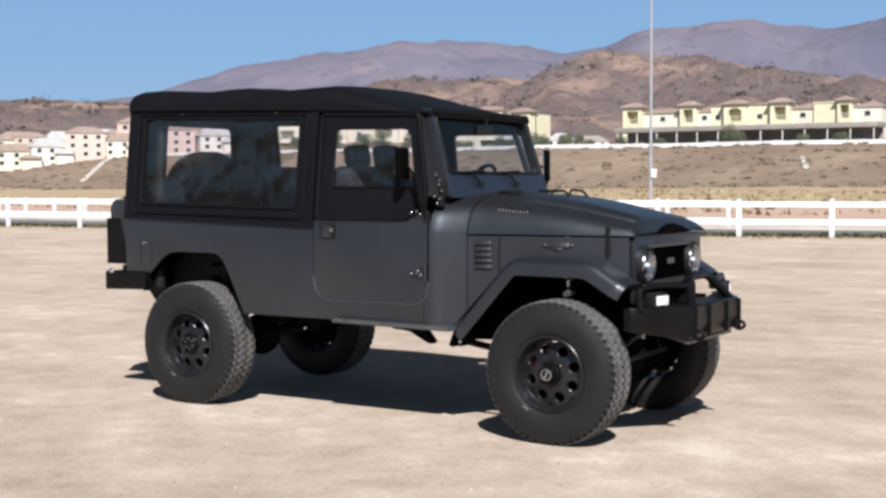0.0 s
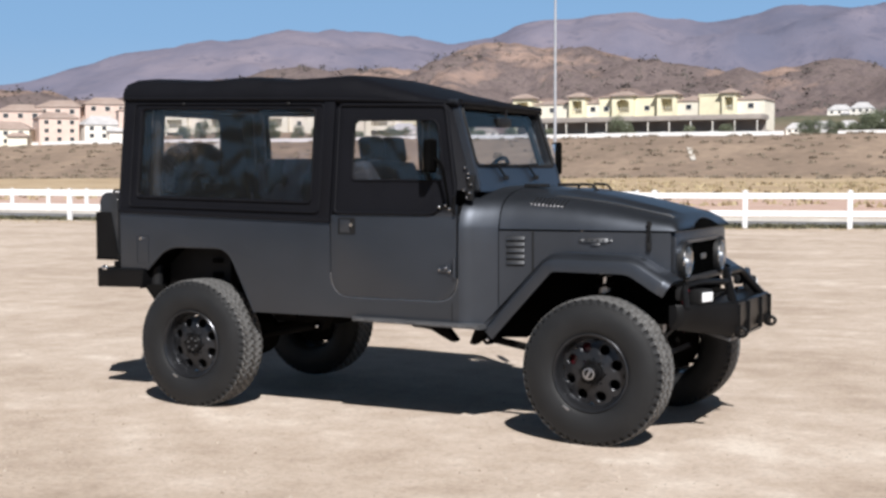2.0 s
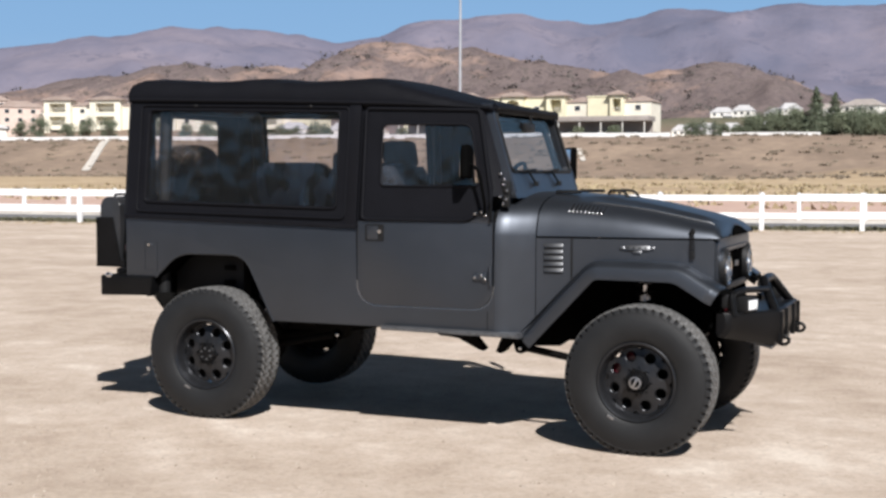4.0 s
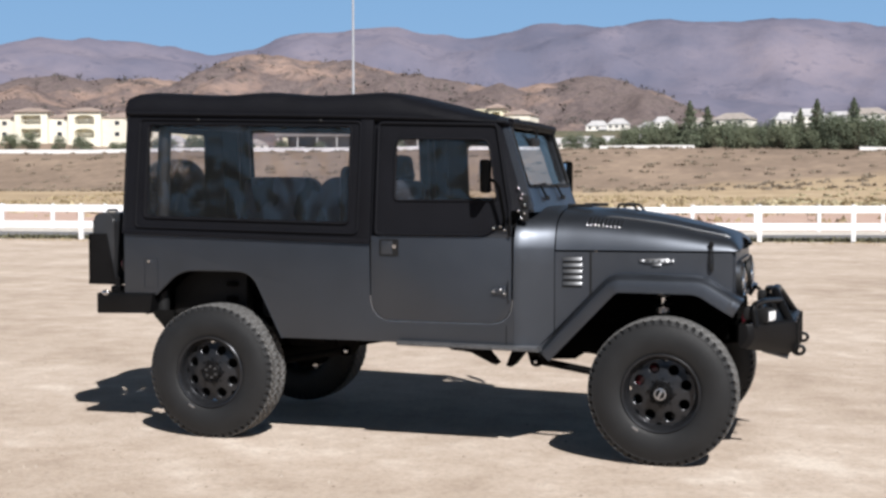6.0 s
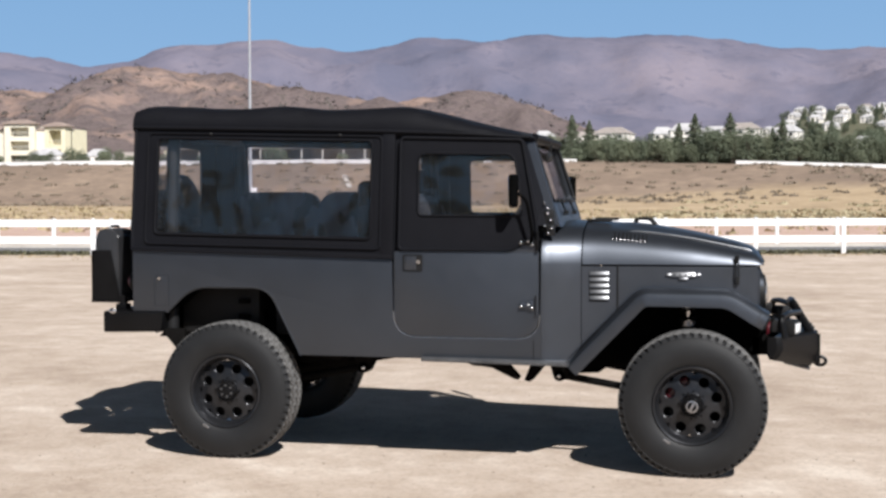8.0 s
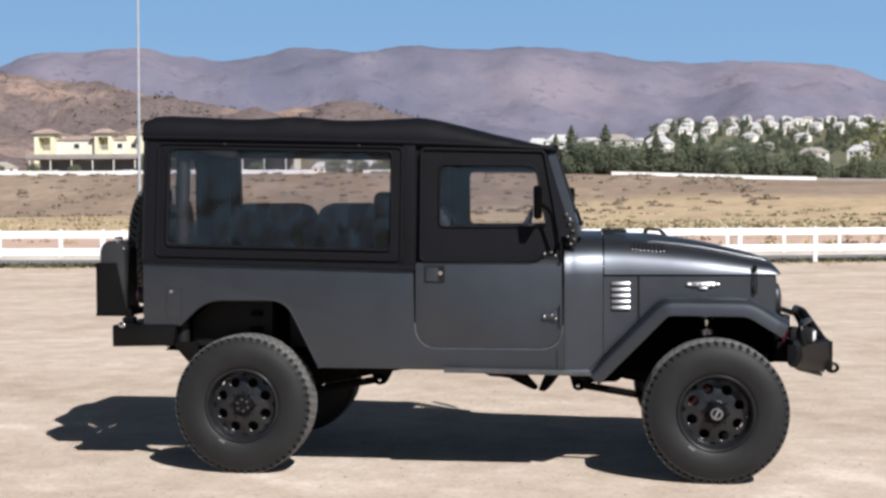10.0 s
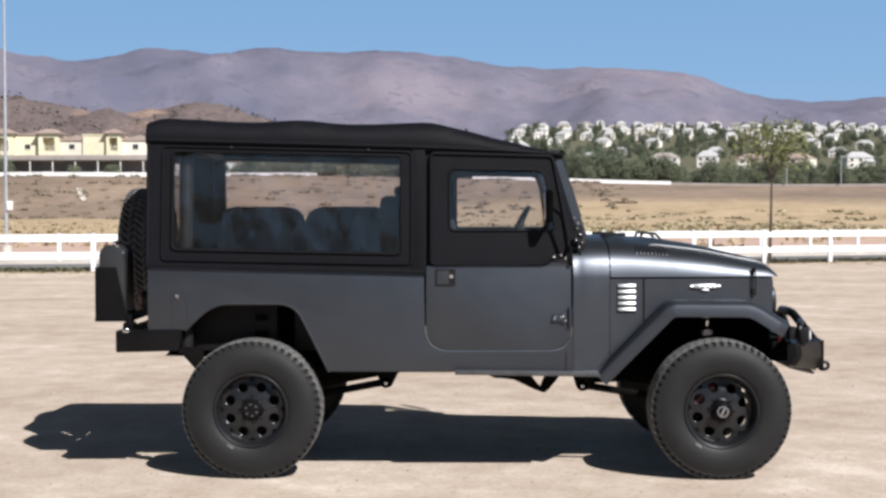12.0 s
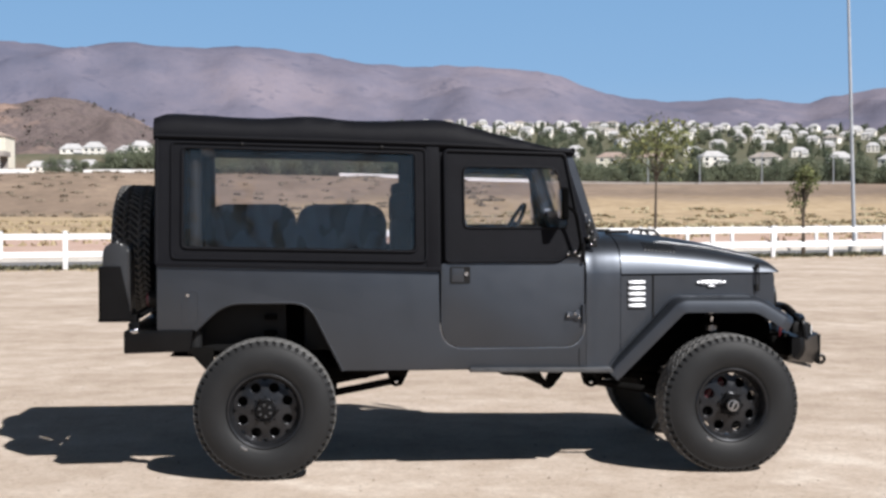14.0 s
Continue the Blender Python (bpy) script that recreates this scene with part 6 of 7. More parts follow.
def bench_back(x, y, turn, w=0.65, top=1.72):
    seat = new("rear_seat")
    seat.parent = truck
    m = pose(x, y, 0, 0, 0, turn)
    bm = bmesh.new()
    slab(bm, rounded([(-w / 2, top), (w / 2, top), (w / 2, 1.18), (-w / 2, 1.18)], [0.16, 0.16, 0.04, 0.04], 8), lambda u, v, t: (u, t - 0.08 + 0.12 * (v - 1.2), v), 0.15, 0.05)
    bmesh.ops.transform(bm, matrix=m, verts=bm.verts)
    part("seat_back", bm, M_SEAT, seat)
    bm = bmesh.new()
    cushion(bm, (0, -0.22, 1.16), (w, 0.42, 0.14), 0.05)
    bmesh.ops.transform(bm, matrix=m, verts=bm.verts)
    part("seat_cushion", bm, M_SEAT, seat)
    bm = bmesh.new()
    box(bm, (0, -0.2, 0.94), (w - 0.08, 0.34, 0.32), 0.02)
    bmesh.ops.transform(bm, matrix=m, verts=bm.verts)
    part("seat_base", bm, M_TRIMBLACK, seat)


for x in (-0.12, 0.53):
    bench_back(x, 0.62, 0)
for x in (-0.12, 0.53):
    bench_back(x, -0.62, 180, 0.62, 1.40)
# upright seat behind the front passenger
seat = new("rear_seat")
seat.parent = truck
bm = bmesh.new()
cushion(bm, (0.885, -0.46, 1.38), (0.13, 0.34, 0.50), 0.06)
part("seat_back", bm, M_HEADREST, seat)
bm = bmesh.new()
cushion(bm, (0.88, -0.46, 1.685), (0.13, 0.29, 0.2), 0.06)
part("headrest", bm, M_HEADREST, seat)
bm = bmesh.new()
box(bm, (0.885, -0.46, 0.96), (0.10, 0.28, 0.42), 0.02)
part("seat_base", bm, M_TRIMBLACK, seat)
# dashboard, steering wheel
bm = bmesh.new()
box(bm, (1.98, 0, 1.40), (0.2, 1.36, 0.24), 0.05)
box(bm, (1.93, 0.38, 1.50), (0.2, 0.36, 0.08), 0.03)
part("dashboard", bm, M_TRIMBLACK, truck)
wheel = new("steering_wheel")
wheel.parent = truck
wheel.matrix_world = pose(1.74, 0.38, 1.54, 0, -62, 0)
bm = bmesh.new()
pipe(bm, [(0.195 * math.cos(a), 0.195 * math.sin(a), 0) for a in (2 * math.pi * k / 32 for k in range(32))], 0.015, 8, closed=True)
part("rim", bm, M_TRIMBLACK, wheel)
bm = bmesh.new()
for k in range(3):
    a = math.pi / 2 + k * 2.094
    rod(bm, (0.05 * math.cos(a), 0.05 * math.sin(a), -0.02), (0.19 * math.cos(a), 0.19 * math.sin(a), 0), 0.011, seg=8)
rod(bm, (0, 0, -0.05), (0, 0, 0.01), 0.06, seg=18)
part("spokes", bm, M_TRIMBLACK, wheel)
bm = bmesh.new()
rod(bm, (1.74, 0.38, 1.53), (2.0, 0.38, 1.36), 0.03, seg=10)
part("steering_column", bm, M_TRIMBLACK, truck)
bm = bmesh.new()
box(bm, (1.99, 0.02, 1.945), (0.03, 0.2, 0.06), 0.015)
rod(bm, (1.995, 0.02, 1.96), (2.01, 0.02, 2.03), 0.008, seg=8)
part("rear_view_mirror", bm, M_TRIMBLACK, truck)
for s in (-1, 1):
    bm = bmesh.new()
    pipe(bm, [(1.06, s * 0.66, 1.95), (1.12, s * 0.6, 1.5), (1.2, s * 0.58, 1.1)], 0.012, 6)
    part("seat_belt", bm, M_TRIMBLACK, truck)

# ---- wheels ----
R, W = 0.443, 0.295


def tread(a, y, pitch):
    """Depth below the crown of an all-terrain tread: S-shaped blocks in five rows, at turn a and width y."""
    rows = ((-0.094, 0.023, 0.1), (-0.049, 0.020, 0.55), (0.0, 0.025, 0.25), (0.049, 0.020, 0.8), (0.094, 0.023, 0.45))
    p = a * pitch / (2 * math.pi)
    for centre, half, shift in rows:
        yc = centre + 0.0055 * math.sin(2 * math.pi * (p + shift))
        if abs(y - yc) <= half:
            w = (p + shift + 0.30 * math.sin((y - yc) / half * 2.2) * (1 if shift < 0.5 else -1)) % 1.0
            if w > 0.36:
                return 0.0
            return 0.0125
    return 0.0125


def tyre_mesh():
    """An all-terrain tyre in one skin, axis along y: rounded sidewalls, shoulder notches and tread blocks."""
    h = W / 2
    half = [(0.222, h - 0.040), (0.229, h - 0.024), (0.240, h - 0.013), (0.262, h - 0.004), (0.29, h + 0.003), (0.32, h + 0.006), (0.35, h + 0.003), (0.372, h - 0.003), (0.39, h - 0.010), (0.402, h - 0.015)]
    lugs = [(0.405, h - 0.014), (0.410, h - 0.016), (0.424, h - 0.024), (0.4365, h - 0.034)]
    cross = [(0.113 - 0.226 * k / 30) for k in range(31)]
    pitch, sub = 54, 8
    rows = []
    for k in range(pitch * sub):
        a = 2 * math.pi * k / (pitch * sub)
        u = (k % sub) / sub
        row = [(r, y) for r, y in half]
        cut = (0.0, 0.002, 0.008, 0.012)
        for i, (r, y) in enumerate(lugs):
            drop = 0.0 if 0.30 < u else cut[i]
            row.append((r - drop, y - drop * 0.8))
        for y in cross:
            row.append((R - 0.006 * (y / 0.113) ** 4 - tread(a, y, pitch), y))
        for i, (r, y) in reversed(list(enumerate(lugs))):
            drop = 0.0 if 0.30 < (u + 0.5) % 1.0 else cut[i]
            row.append((r - drop, -y + drop * 0.8))
        row += [(r, -y) for r, y in reversed(half)]
        rows.append([(r * math.cos(a), y, r * math.sin(a)) for r, y in row])
    bm = bmesh.new()
    skin(bm, rows, close_u=True)
    return bm


def rim_mesh():
    """Steel-look rim: lip, barrel and a dished centre with eight round holes; outer face towards -y."""
    h = W / 2
    bm = bmesh.new()
    lathe(bm, [(0.222, -h + 0.03), (0.233, -h + 0.022), (0.236, -h + 0.012), (0.230, -h + 0.006), (0.221, -h + 0.010), (0.213, -h + 0.022), (0.207, -h + 0.045), (0.202, -h + 0.072), (0.196, -h + 0.084)], 64)
    lathe(bm, [(0.206, -h + 0.05), (0.20, 0.0), (0.215, h - 0.04), (0.233, h - 0.02)], 48)
    # dished centre: eight sectors, each round one hole
    holes, m = 8, 20
    y_out, y_in = -h + 0.084, -h + 0.058
    r0, r1, rh, rr = 0.075, 0.196, 0.031, 0.149

    def depth(r):
        return y_out + (y_in - y_out) * step(r1, 0.085, r) - 0.0

    for k in range(holes):
        a0 = 2 * math.pi * k / holes
        w = math.pi / holes
        edge = []
        for q in range(m):
            b = 2 * math.pi * q / m
            cx, cy = math.cos(b), math.sin(b)
            sc = 1 / max(abs(cx), abs(cy))
            u, v = cx * sc, cy * sc
            r = (r0 + r1) / 2 + u * (r1 - r0) / 2
            edge.append((r, a0 + v * w))
        ring_o = [bm.verts.new((r * math.cos(a), depth(r), r * math.sin(a))) for r, a in edge]
        c = (rr * math.cos(a0), rr * math.sin(a0))
        ring_i, ring_c, ring_b = [], [], []
        for q in range(m):
            b = 2 * math.pi * q / m
            x = c[0] + rh * (math.cos(b) * math.cos(a0) - math.sin(b) * math.sin(a0))
            z = c[1] + rh * (math.cos(b) * math.sin(a0) + math.sin(b) * math.cos(a0))
            rad = math.hypot(x, z)
            ex, ez = c[0] + (x - c[0]) * 1.11, c[1] + (z - c[1]) * 1.11
            ring_i.append(bm.verts.new((ex, depth(math.hypot(ex, ez)), ez)))
            ring_c.append(bm.verts.new((x, depth(rad) + 0.003, z)))
            ring_b.append(bm.verts.new((x, depth(rad) + 0.022, z)))
        for q in range(m):
            p = (q + 1) % m
            bm.faces.new((ring_o[q], ring_o[p], ring_i[p], ring_i[q]))
            bm.faces.new((ring_i[q], ring_i[p], ring_c[p], ring_c[q]))
            bm.faces.new((ring_c[q], ring_c[p], ring_b[p], ring_b[q]))
    lathe(bm, [(0.0762, y_in + 0.003), (0.07, y_in), (0.062, y_in + 0.004), (0.0, y_in + 0.004)], 32)
    bmesh.ops.remove_doubles(bm, verts=bm.verts, dist=0.0006)
    return bm


TYRE = finish("tyre", tyre_mesh(), M_RUBBER)
RIM = finish("rim", rim_mesh(), M_RIM)


def build_wheel(name, m, front_hub, first, braked):
    wheel = new(name)
    wheel.parent = truck
    wheel.matrix_world = m
    for ob in (TYRE, RIM):
        o = ob if first else new(ob.name.split(".")[0], ob.data)
        o.parent = wheel
    h = W / 2
    bm = bmesh.new()
    if front_hub:
        lathe(bm, [(0.062, -h + 0.07), (0.062, -h + 0.045), (0.056, -h + 0.036), (0.047, -h + 0.036), (0.047, -h + 0.0), (0.041, -h - 0.010), (0.0, -h - 0.010)], 28)
        part("hub", bm, M_BLACK, wheel)
        bm = bmesh.new()
        lathe(bm, [(0.036, -h - 0.008), (0.036, -h - 0.014), (0.028, -h - 0.015), (0.026, -h - 0.011)], 24)
        box(bm, (0, -h - 0.014, 0), (0.014, 0.006, 0.05), 0.002)
        part("hub_dial", bm, M_ALLOY, wheel, "bright locking-hub dial")
    else:
        lathe(bm, [(0.06, -h + 0.07), (0.06, -h + 0.048), (0.054, -h + 0.040), (0.0, -h + 0.038)], 24)
        part("hub", bm, M_BLACK, wheel)
    for k in range(6):
        a = k * math.pi / 3 + 0.3
        bm = bmesh.new()
        rod(bm, (0.07 * math.cos(a), -h + 0.065, 0.07 * math.sin(a)), (0.07 * math.cos(a), -h + 0.040, 0.07 * math.sin(a)), 0.011, seg=6)
        part("wheel_nut", bm, M_BLACK, wheel)
    if not front_hub:
        for k in range(6):
            a = k * math.pi / 3
            bm = bmesh.new()
            rod(bm, (0.036 * math.cos(a), -h + 0.040, 0.036 * math.sin(a)), (0.036 * math.cos(a), -h + 0.030, 0.036 * math.sin(a)), 0.008, seg=6)
            part("hub_bolt", bm, M_STEP, wheel)
    bm = bmesh.new()
    box(bm, (-0.035, -h + 0.006, -0.256), (0.045, 0.006, 0.012), 0.002, pose(0, 0, 0, 0, 8, 0))
    part("balance_weight", bm, M_ALLOY, wheel, "small bright balance weight")
    if braked:
        bm = bmesh.new()
        lathe(bm, [(0.180, -0.01), (0.180, 0.015), (0.05, 0.015), (0.05, -0.01)], 36)
        part("brake_disc", bm, M_FRAME, wheel)
        bm = bmesh.new()
        pts = [(0.135 * math.cos(a), 0.0, 0.135 * math.sin(a)) for a in (2.25 + 0.22 * k for k in range(6))]
        pipe(bm, pts, 0.042, 10)
        part("brake_caliper", bm, M_RED, wheel, "dark red brake caliper")
    else:
        bm = bmesh.new()
        lathe(bm, [(0.0, -h + 0.115), (0.15, -h + 0.115), (0.186, -h + 0.13), (0.186, -h + 0.2), (0.05, -h + 0.2)], 36)
        part("brake_drum" if name == "wheel" else "mount_plate", bm, M_FRAME, wheel)
    return wheel


TRACK = 0.766
for i, (x, s) in enumerate(((0.0, -1), (2.95, -1), (0.0, 1), (2.95, 1))):
    turn = 0 if s < 0 else 180
    spin = (22, 27, 30, 55)[i]
    y = s * TRACK if x < 1 else -0.822 if s < 0 else 0.775
    build_wheel("wheel", pose(x + (0.012 if x > 1 else 0.018 if s < 0 else 0.06), y, 0.434 + (0.03 if x < 1 < s + 1 else 0.0), 0, 0, turn) @ pose(0, 0, 0, 0, spin, 0), x > 1, i == 0, x > 1)
build_wheel("spare_wheel", pose(-0.885, 0.40, 1.41, 0, 0, -90), False, False, False)

# ---- running gear ----
for s in (-1, 1):
    bm = bmesh.new()
    line = bent([(-0.72, 0.87), (-0.45, 0.88), (0.35, 0.84), (0.75, 0.69), (2.3, 0.69), (2.7, 0.80), (3.45, 0.78)], 0.15, 4)
    rows = [[(x, s * y, z + dz) for y, dz in ((0.38, 0.065), (0.46, 0.065), (0.46, -0.065), (0.38, -0.065))] for x, z in line]
    skin(bm, rows, close_v=True)
    part("frame_rail", bm, M_FRAME, truck)
    # suspension links and brackets
    for (xa, za), (xb, zb), y in (((0.85, 0.57), (0.10, 0.43), 0.52), ((2.13, 0.548), (2.80, 0.44), 0.52)):
        bm = bmesh.new()
        rod(bm, (xa, s * y, za), (xb, s * y, zb), 0.024, seg=12)
        rod(bm, (xa, s * (y - 0.05), za), (xa, s * (y + 0.05), za), 0.036, seg=14)
        part("suspension_link", bm, M_FRAME, truck)
        bm = bmesh.new()
        slab(bm, rounded([(xa - 0.08, za + 0.14), (xa + 0.12, za + 0.14), (xa + 0.035, za - 0.03), (xa - 0.03, za - 0.03)], 0.015, 2), lambda u, v, t: (u, s * (y + 0.05 - t), v), 0.10)
        part("link_bracket", bm, M_FRAME, truck)
        bm = bmesh.new()
        ball(bm, (xa, s * (y + 0.055), za), (0.014, 0.01, 0.014), 10, 6)
        part("bolt", bm, M_CHROME, truck, "bright bolt head")
    for x in (0.05, 2.93):
        bm = bmesh.new()
        bay = 0.46 if x < 1 else 0.60
        turns = 7
        pts = [(x + 0.052 * math.cos(a), s * bay + 0.052 * math.sin(a), 0.60 + 0.40 * a / (turns * 6.283)) for a in (turns * 6.283 * k / 112 for k in range(113))]
        pipe(bm, pts, 0.0085, 6)
        part("coil_spring", bm, M_FRAME, truck)
        bm = bmesh.new()
        rod(bm, (x, s * bay, 0.50), (x, s * bay, 0.86), 0.032, seg=14)
        part("damper_body", bm, M_ALLOY if x > 1 else M_FRAME, truck)
        bm = bmesh.new()
        rod(bm, (x, s * bay, 0.86), (x, s * bay, 1.08), 0.013, seg=10)
        part("damper_rod", bm, M_CHROME if x > 1 else M_FRAME, truck)
        for z in (0.88, 0.98):
            bm = bmesh.new()
            rod(bm, (x, s * 0.60, z), (x, s * 0.60, z + 0.03), 0.04, seg=16)
            part("damper_collar", bm, M_ALLOY if x > 1 else M_FRAME, truck)
    bm = bmesh.new()
    pipe(bm, bent([(0.35, s * 0.46, 0.74), (0.45, s * 0.6, 0.66), (0.72, s * 0.62, 0.64)], 0.05), 0.018, 8)
    part("brake_line", bm, M_FRAME, truck)
    # mud bracket behind the rear wheel
    bm = bmesh.new()
    slab(bm, [(-0.47, 0.82), (-0.30, 0.82), (-0.30, 0.67), (-0.335, 0.668)], lambda u, v, t: (u, s * (0.79 - t), v), 0.05, 0.004)
    part("rear_bracket", bm, M_FRAME, truck)
for x, off in ((0.0, 0.0), (2.95, 0.22)):
    bm = bmesh.new()
    rod(bm, (x, -0.66, 0.4265), (x, 0.66, 0.4265), 0.045, seg=16)
    ball(bm, (x, off, 0.425), (0.16, 0.15, 0.16), 20, 12)
    part("axle", bm, M_FRAME, truck)
bm = bmesh.new()
rod(bm, (0.12, 0.0, 0.46), (1.35, 0.05, 0.68), 0.035, seg=14)
part("drive_shaft", bm, M_FRAME, truck)
bm = bmesh.new()
rod(bm, (2.85, 0.22, 0.46), (1.75, 0.15, 0.66), 0.032, seg=14)
part("drive_shaft", bm, M_FRAME, truck)
bm = bmesh.new()
box(bm, (1.55, 0.05, 0.72), (0.5, 0.42, 0.2), 0.06)
box(bm, (2.1, 0, 0.80), (0.8, 0.36, 0.34), 0.08)
box(bm, (2.34, 0.06, 0.66), (0.66, 0.5, 0.2), 0.05)
part("gearbox", bm, M_FRAME, truck)
bm = bmesh.new()
slab(bm, [(1.52, 0.68), (1.52, 0.61), (1.56, 0.59), (1.69, 0.585), (1.825, 0.512), (1.855, 0.505), (1.87, 0.52), (1.80, 0.60), (1.76, 0.68)], lambda u, v, t: (u, -0.50 + t, v), 0.07, 0.006)
part("crossmember", bm, M_FRAME, truck)
bm = bmesh.new()
slab(bm, [(1.865, 0.475), (1.90, 0.465), (1.93, 0.485), (1.995, 0.565), (2.03, 0.66), (1.94, 0.66)], lambda u, v, t: (u, -0.28 + t, v), 0.07, 0.006)
part("crossmember", bm, M_FRAME, truck)
bm = bmesh.new()
pipe(bm, bent([(1.46, -0.50, 0.66), (1.62, -0.52, 0.64), (1.75, -0.50, 0.60), (1.9, -0.3, 0.66)], 0.06), 0.026, 10)
part("exhaust_pipe", bm, M_FRAME, truck)
bm = bmesh.new()
rod(bm, (1.38, -0.5, 0.66), (1.47, -0.5, 0.65), 0.03, seg=12)
part("exhaust_clamp", bm, M_ALLOY, truck)
bm = bmesh.new()
box(bm, (0.52, 0.1, 0.66), (0.34, 0.9, 0.2), 0.03)
part("fuel_tank", bm, M_FRAME, truck)
bm = bmesh.new()
rod(bm, (3.12, -0.6, 0.44), (3.12, 0.6, 0.44), 0.018, seg=10)
rod(bm, (3.2, 0.35, 0.70), (3.12, -0.5, 0.47), 0.016, seg=10)
part("steering_link", bm, M_BLACK, truck, "black steel steering rod")
bm = bmesh.new()
box(bm, (3.05, 0, 0.95), (0.5, 0.7, 0.34), 0.05)
part("engine", bm, M_FRAME, truck)

# ---- front bumper ----
bumper = new("front_bumper")
bumper.parent = truck
bumper.location = (-0.022, -0.055, 0)
bm = bmesh.new()
rows = []
for (x, y), zl in zip([(3.47, -0.785), (3.505, -0.77), (3.716, -0.43), (3.730, -0.41), (3.730, 0.41), (3.716, 0.43), (3.505, 0.77), (3.47, 0.785)], (0.71, 0.70, 0.64, 0.635, 0.635, 0.64, 0.70, 0.71)):
    deep = 0.05 if abs(y) > 0.6 else 0.2
    rows.append([(x - deep, y * 0.98, 0.84), (x - 0.01, y, 0.845), (x, y, 0.835), (x + 0.005, y, (0.835 + zl) / 2), (x - 0.012, y, zl + 0.03), (x - 0.04, y, zl), (x - deep, y * 0.98, zl + 0.02)])
g = skin(bm, rows, close_v=True)
bm.faces.new(g[0])
bm.faces.new(g[-1])
part("bumper_shell", bm, M_BLACK, bumper)
for y in (-0.40, -0.16, 0.16, 0.40):
    bm = bmesh.new()
    box(bm, (3.733, y, 0.738), (0.03, 0.014, 0.19), 0.004)
    part("bumper_rib", bm, M_BLACK, bumper)
bm = bmesh.new()
box(bm, (3.61, 0, 0.635), (0.16, 0.8, 0.02), 0.004, pose(0, 0, 0, 0, 14, 0))
part("skid_plate", bm, M_STEP, bumper, "worn bare-metal skid plate")
for y in (-0.39, 0.37):
    bm = bmesh.new()
    ring = [(3.748 + 0.034 * math.cos(a), y, 0.664 + 0.026 * math.sin(a)) for a in (2 * math.pi * k / 18 for k in range(18))]
    pipe(bm, ring, 0.011, 8, closed=True)
    box(bm, (3.722, y, 0.675), (0.04, 0.04, 0.04), 0.008)
    part("recovery_eye", bm, M_BLACK, bumper)
# hoop and lamp guards
bm = bmesh.new()
pipe(bm, bent([(3.70, -0.37, 0.82), (3.595, -0.17, 1.0), (3.595, 0.17, 1.0), (3.70, 0.37, 0.82)], 0.07, 6), 0.028, 12)
part("hoop", bm, M_BLACK, bumper)
for s in (-1, 1):
    bm = bmesh.new()
    pipe(bm, bent([(3.52, s * 0.75, 0.83), (3.50, s * 0.74, 0.955), (3.55, s * 0.58, 0.968), (3.63, s * 0.26, 0.952)], 0.04, 5), 0.019, 10)
    part("lamp_guard", bm, M_BLACK, bumper)
    bm = bmesh.new()
    box(bm, (3.56, s * 0.60, 0.885), (0.085, 0.15, 0.09), 0.02, pose(0, 0, 0, 0, 0, 16 * s))
    lamp = part("driving_lamp", bm, M_TRIMBLACK, bumper)
    bm = bmesh.new()
    box(bm, (3.603, s * 0.612, 0.885), (0.008, 0.11, 0.055), 0.006, pose(0, 0, 0, 0, 0, 16 * s))
    part("lens", bm, M_LAMPWHITE, lamp, "white rectangular lens")
    bm = bmesh.new()
    box(bm, (3.47, s * 0.68, 0.905), (0.06, 0.10, 0.08), 0.02)
    part("winch_clutch", bm, M_TRIMBLACK, bumper)
bm = bmesh.new()
rod(bm, (3.50, -0.22, 0.77), (3.50, 0.22, 0.77), 0.06, seg=18)
box(bm, (3.50, -0.30, 0.77), (0.16, 0.14, 0.13), 0.02)
box(bm, (3.50, 0.30, 0.77), (0.16, 0.14, 0.13), 0.02)
part("winch", bm, M_TRIMBLACK, bumper)
bm = bmesh.new()
pipe(bm, bent([(3.43, -0.50, 0.83), (3.43, -0.51, 0.88), (3.45, -0.46, 0.91), (3.47, -0.43, 0.87)], 0.03), 0.010, 8)
part("tow_hook", bm, M_RED, bumper, "dark red tow hook")
for s in (-1, 1):
    bm = bmesh.new()
    box(bm, (3.47, s * 0.40, 0.76), (0.28, 0.09, 0.12), 0.01)
    part("bumper_mount", bm, M_FRAME, bumper)

# ---- rear bumper, carrier, jerry can ----
rear_bumper = new("rear_bumper")
rear_bumper.parent = truck
bm = bmesh.new()
slab(bm, rounded([(-0.84, 0.935), (-0.42, 0.935), (-0.44, 0.805), (-0.84, 0.795)], 0.012, 2), lambda u, v, t: (u, -0.85 + t, v), 1.70, 0.008)
part("bumper_shell", bm, M_BLACK, rear_bumper)
for s in (-1, 1):
    bm = bmesh.new()
    box(bm, (-0.80, s * 0.62, 0.95), (0.07, 0.10, 0.04), 0.008)
    rod(bm, (-0.80, s * 0.62, 0.94), (-0.80, s * 0.62, 1.02), 0.03, seg=14)
    part("carrier_pivot", bm, M_BLACK, rear_bumper)
bm = bmesh.new()
ball(bm, (-0.775, -0.845, 0.935), (0.028, 0.018, 0.02), 12, 8)
part("latch", bm, M_CHROME, rear_bumper, "bright latch knob")
carrier = new("tyre_carrier")
carrier.parent = truck
bm = bmesh.new()
pipe(bm, bent([(-0.80, -0.62, 1.0), (-0.80, 0.62, 1.0)], 0.02), 0.026, 10)
pipe(bm, bent([(-0.80, 0.2, 1.0), (-0.70, 0.2, 1.42), (-0.70, 0.6, 1.42), (-0.80, 0.6, 1.0)], 0.06), 0.022, 10)
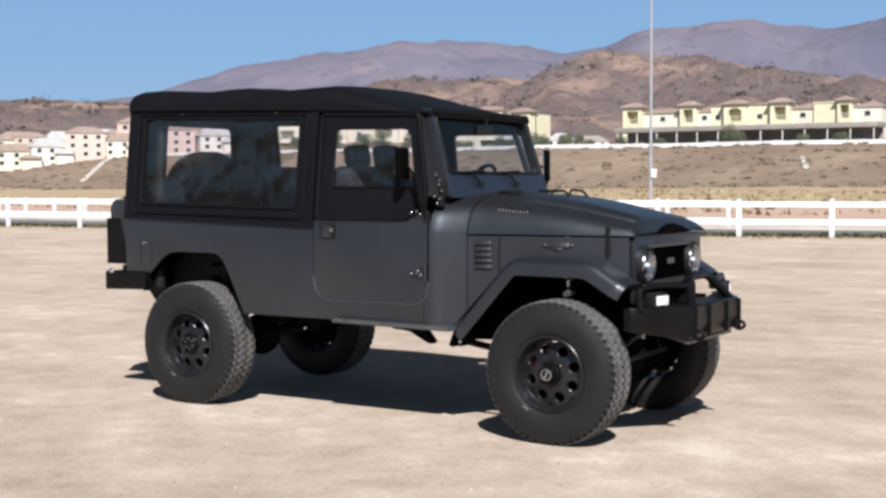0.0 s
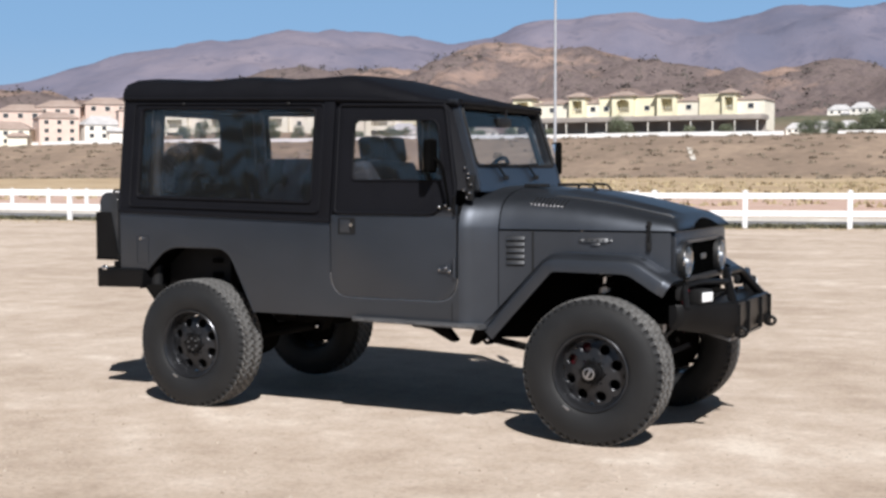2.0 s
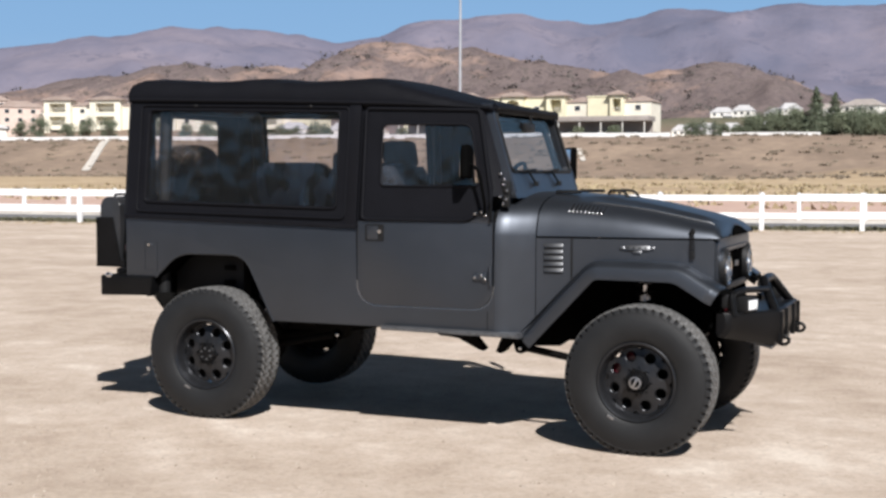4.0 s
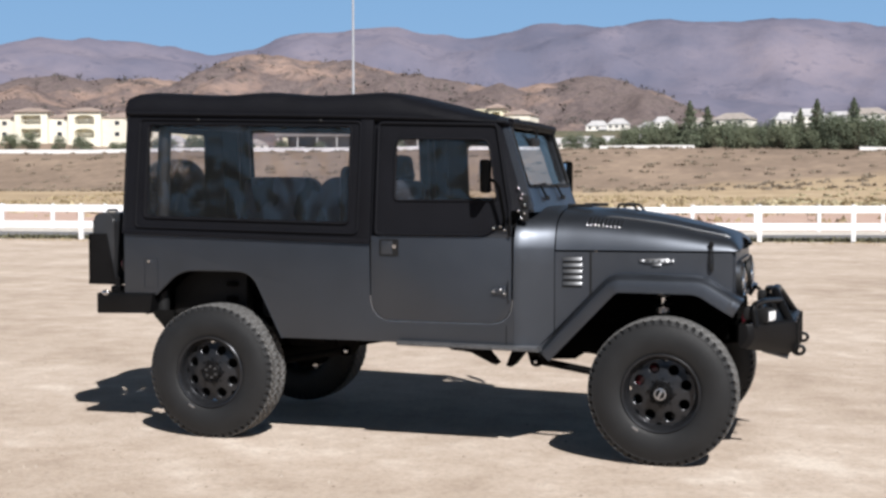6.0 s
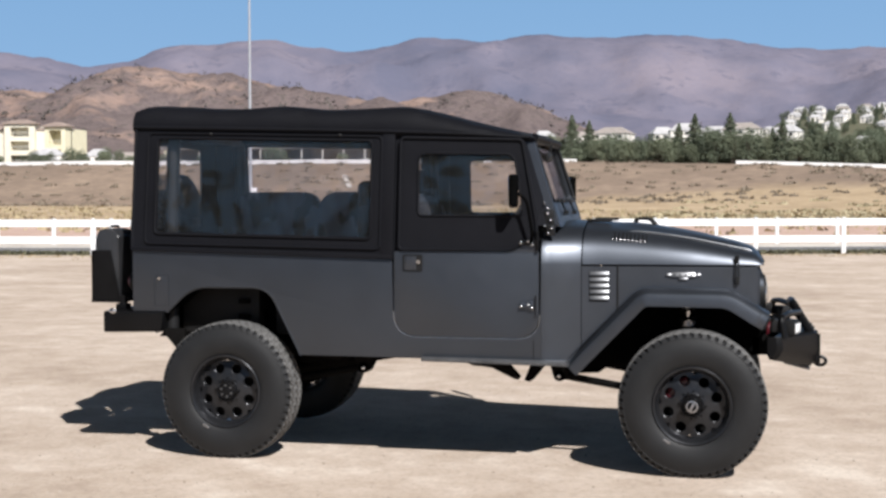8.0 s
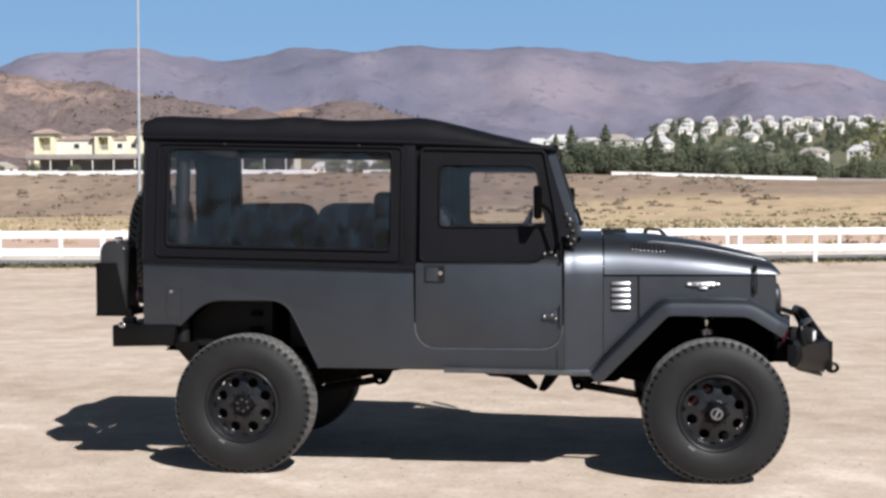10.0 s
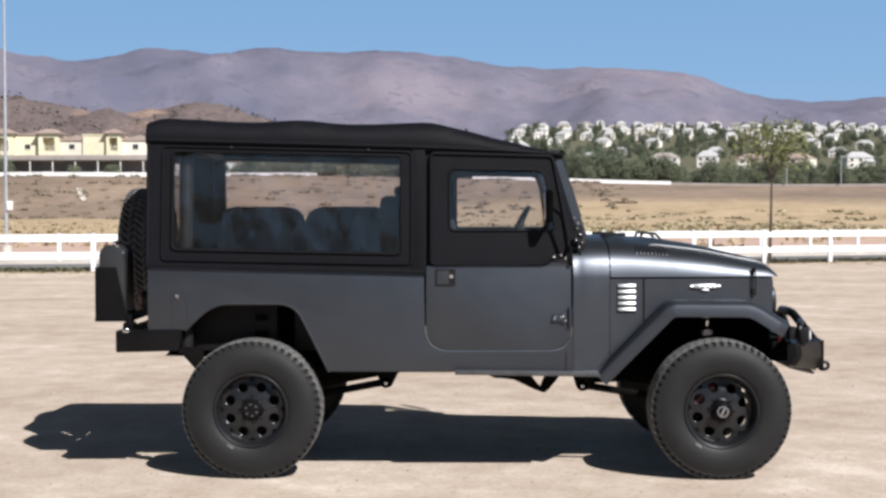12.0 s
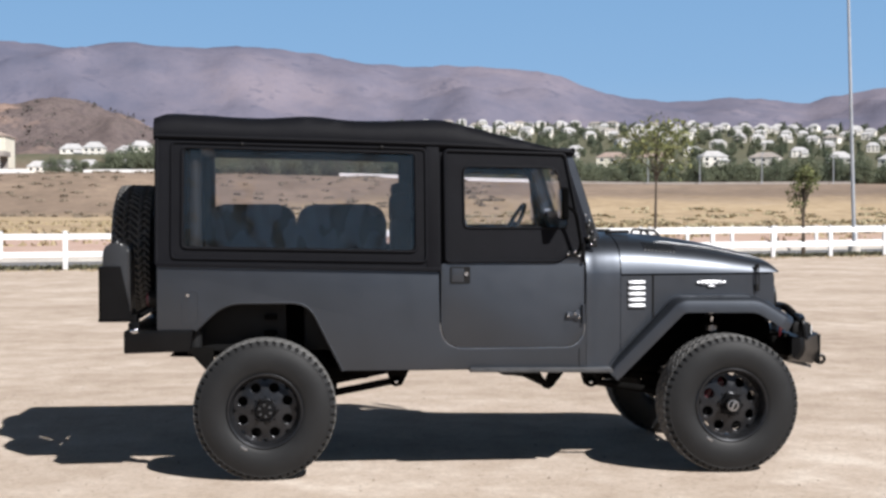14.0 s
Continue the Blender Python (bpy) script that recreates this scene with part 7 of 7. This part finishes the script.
part("carrier_tube", bm, M_BLACK, carrier)
bm = bmesh.new()
box(bm, (-0.70, 0.40, 1.41), (0.03, 0.24, 0.24), 0.01)
part("wheel_plate", bm, M_BLACK, carrier)
can = new("jerry_can")
can.parent = truck
CAN = (-0.912, -0.50)
bm = bmesh.new()
slab(bm, rounded([(-0.082, 1.47), (0.082, 1.47), (0.086, 1.0), (-0.086, 1.0)], [0.075, 0.075, 0.02, 0.02], 8), lambda u, v, t: (CAN[0] + u, CAN[1] - 0.125 + t, v), 0.25, 0.022)
part("can_body", bm, M_CAN, can, "dark round-topped can body")
bm = bmesh.new()
pipe(bm, bent([(CAN[0], CAN[1] - 0.07, 1.462), (CAN[0], CAN[1] - 0.06, 1.485), (CAN[0], CAN[1] + 0.06, 1.485), (CAN[0], CAN[1] + 0.07, 1.462)], 0.015), 0.009, 8)
part("can_handle", bm, M_CAN, can)
bm = bmesh.new()
ring_slab(bm, rounded([(-0.145, 1.325), (0.145, 1.325), (0.145, 0.985), (-0.145, 0.985)], 0.01, 2), rounded([(-0.08, 1.24), (0.08, 1.24), (0.08, 1.06), (-0.08, 1.06)], 0.01, 2), lambda u, v, t: (CAN[0] - 0.105 + t, CAN[1] + u, v), 0.012)
box(bm, (CAN[0], CAN[1], 0.985), (0.22, 0.29, 0.02), 0.004)
for s in (-1, 1):
    slab(bm, [(-0.105, 1.325), (0.03, 1.325), (0.10, 0.99), (-0.105, 0.985)], lambda u, v, t: (CAN[0] + u, CAN[1] + s * (0.145 - t), v), 0.01)
part("can_holder", bm, M_BLACK, can, "black steel can holder")
bm = bmesh.new()
rod(bm, (-0.80, -0.62, 1.0), (-0.84, -0.46, 1.0), 0.014, seg=8)
part("can_strut", bm, M_BLACK, carrier)
# tail lamps
for s in (-1, 1):
    bm = bmesh.new()
    rod(bm, (-0.64, s * 0.70, 1.12), (-0.70, s * 0.70, 1.12), 0.055, seg=20)
    lamp = part("tail_lamp", bm, M_TRIMBLACK, truck)
    bm = bmesh.new()
    rod(bm, (-0.70, s * 0.70, 1.12), (-0.712, s * 0.70, 1.12), 0.046, 0.04, seg=20)
    part("lens", bm, M_RED, lamp, "red lens")

# The whole is a little narrower than drawn; its near flank stays in place
SLIM = 0.95
truck.scale = (1, SLIM, 1)
truck.location = (0, -(1 - SLIM) * SIDE, 0)
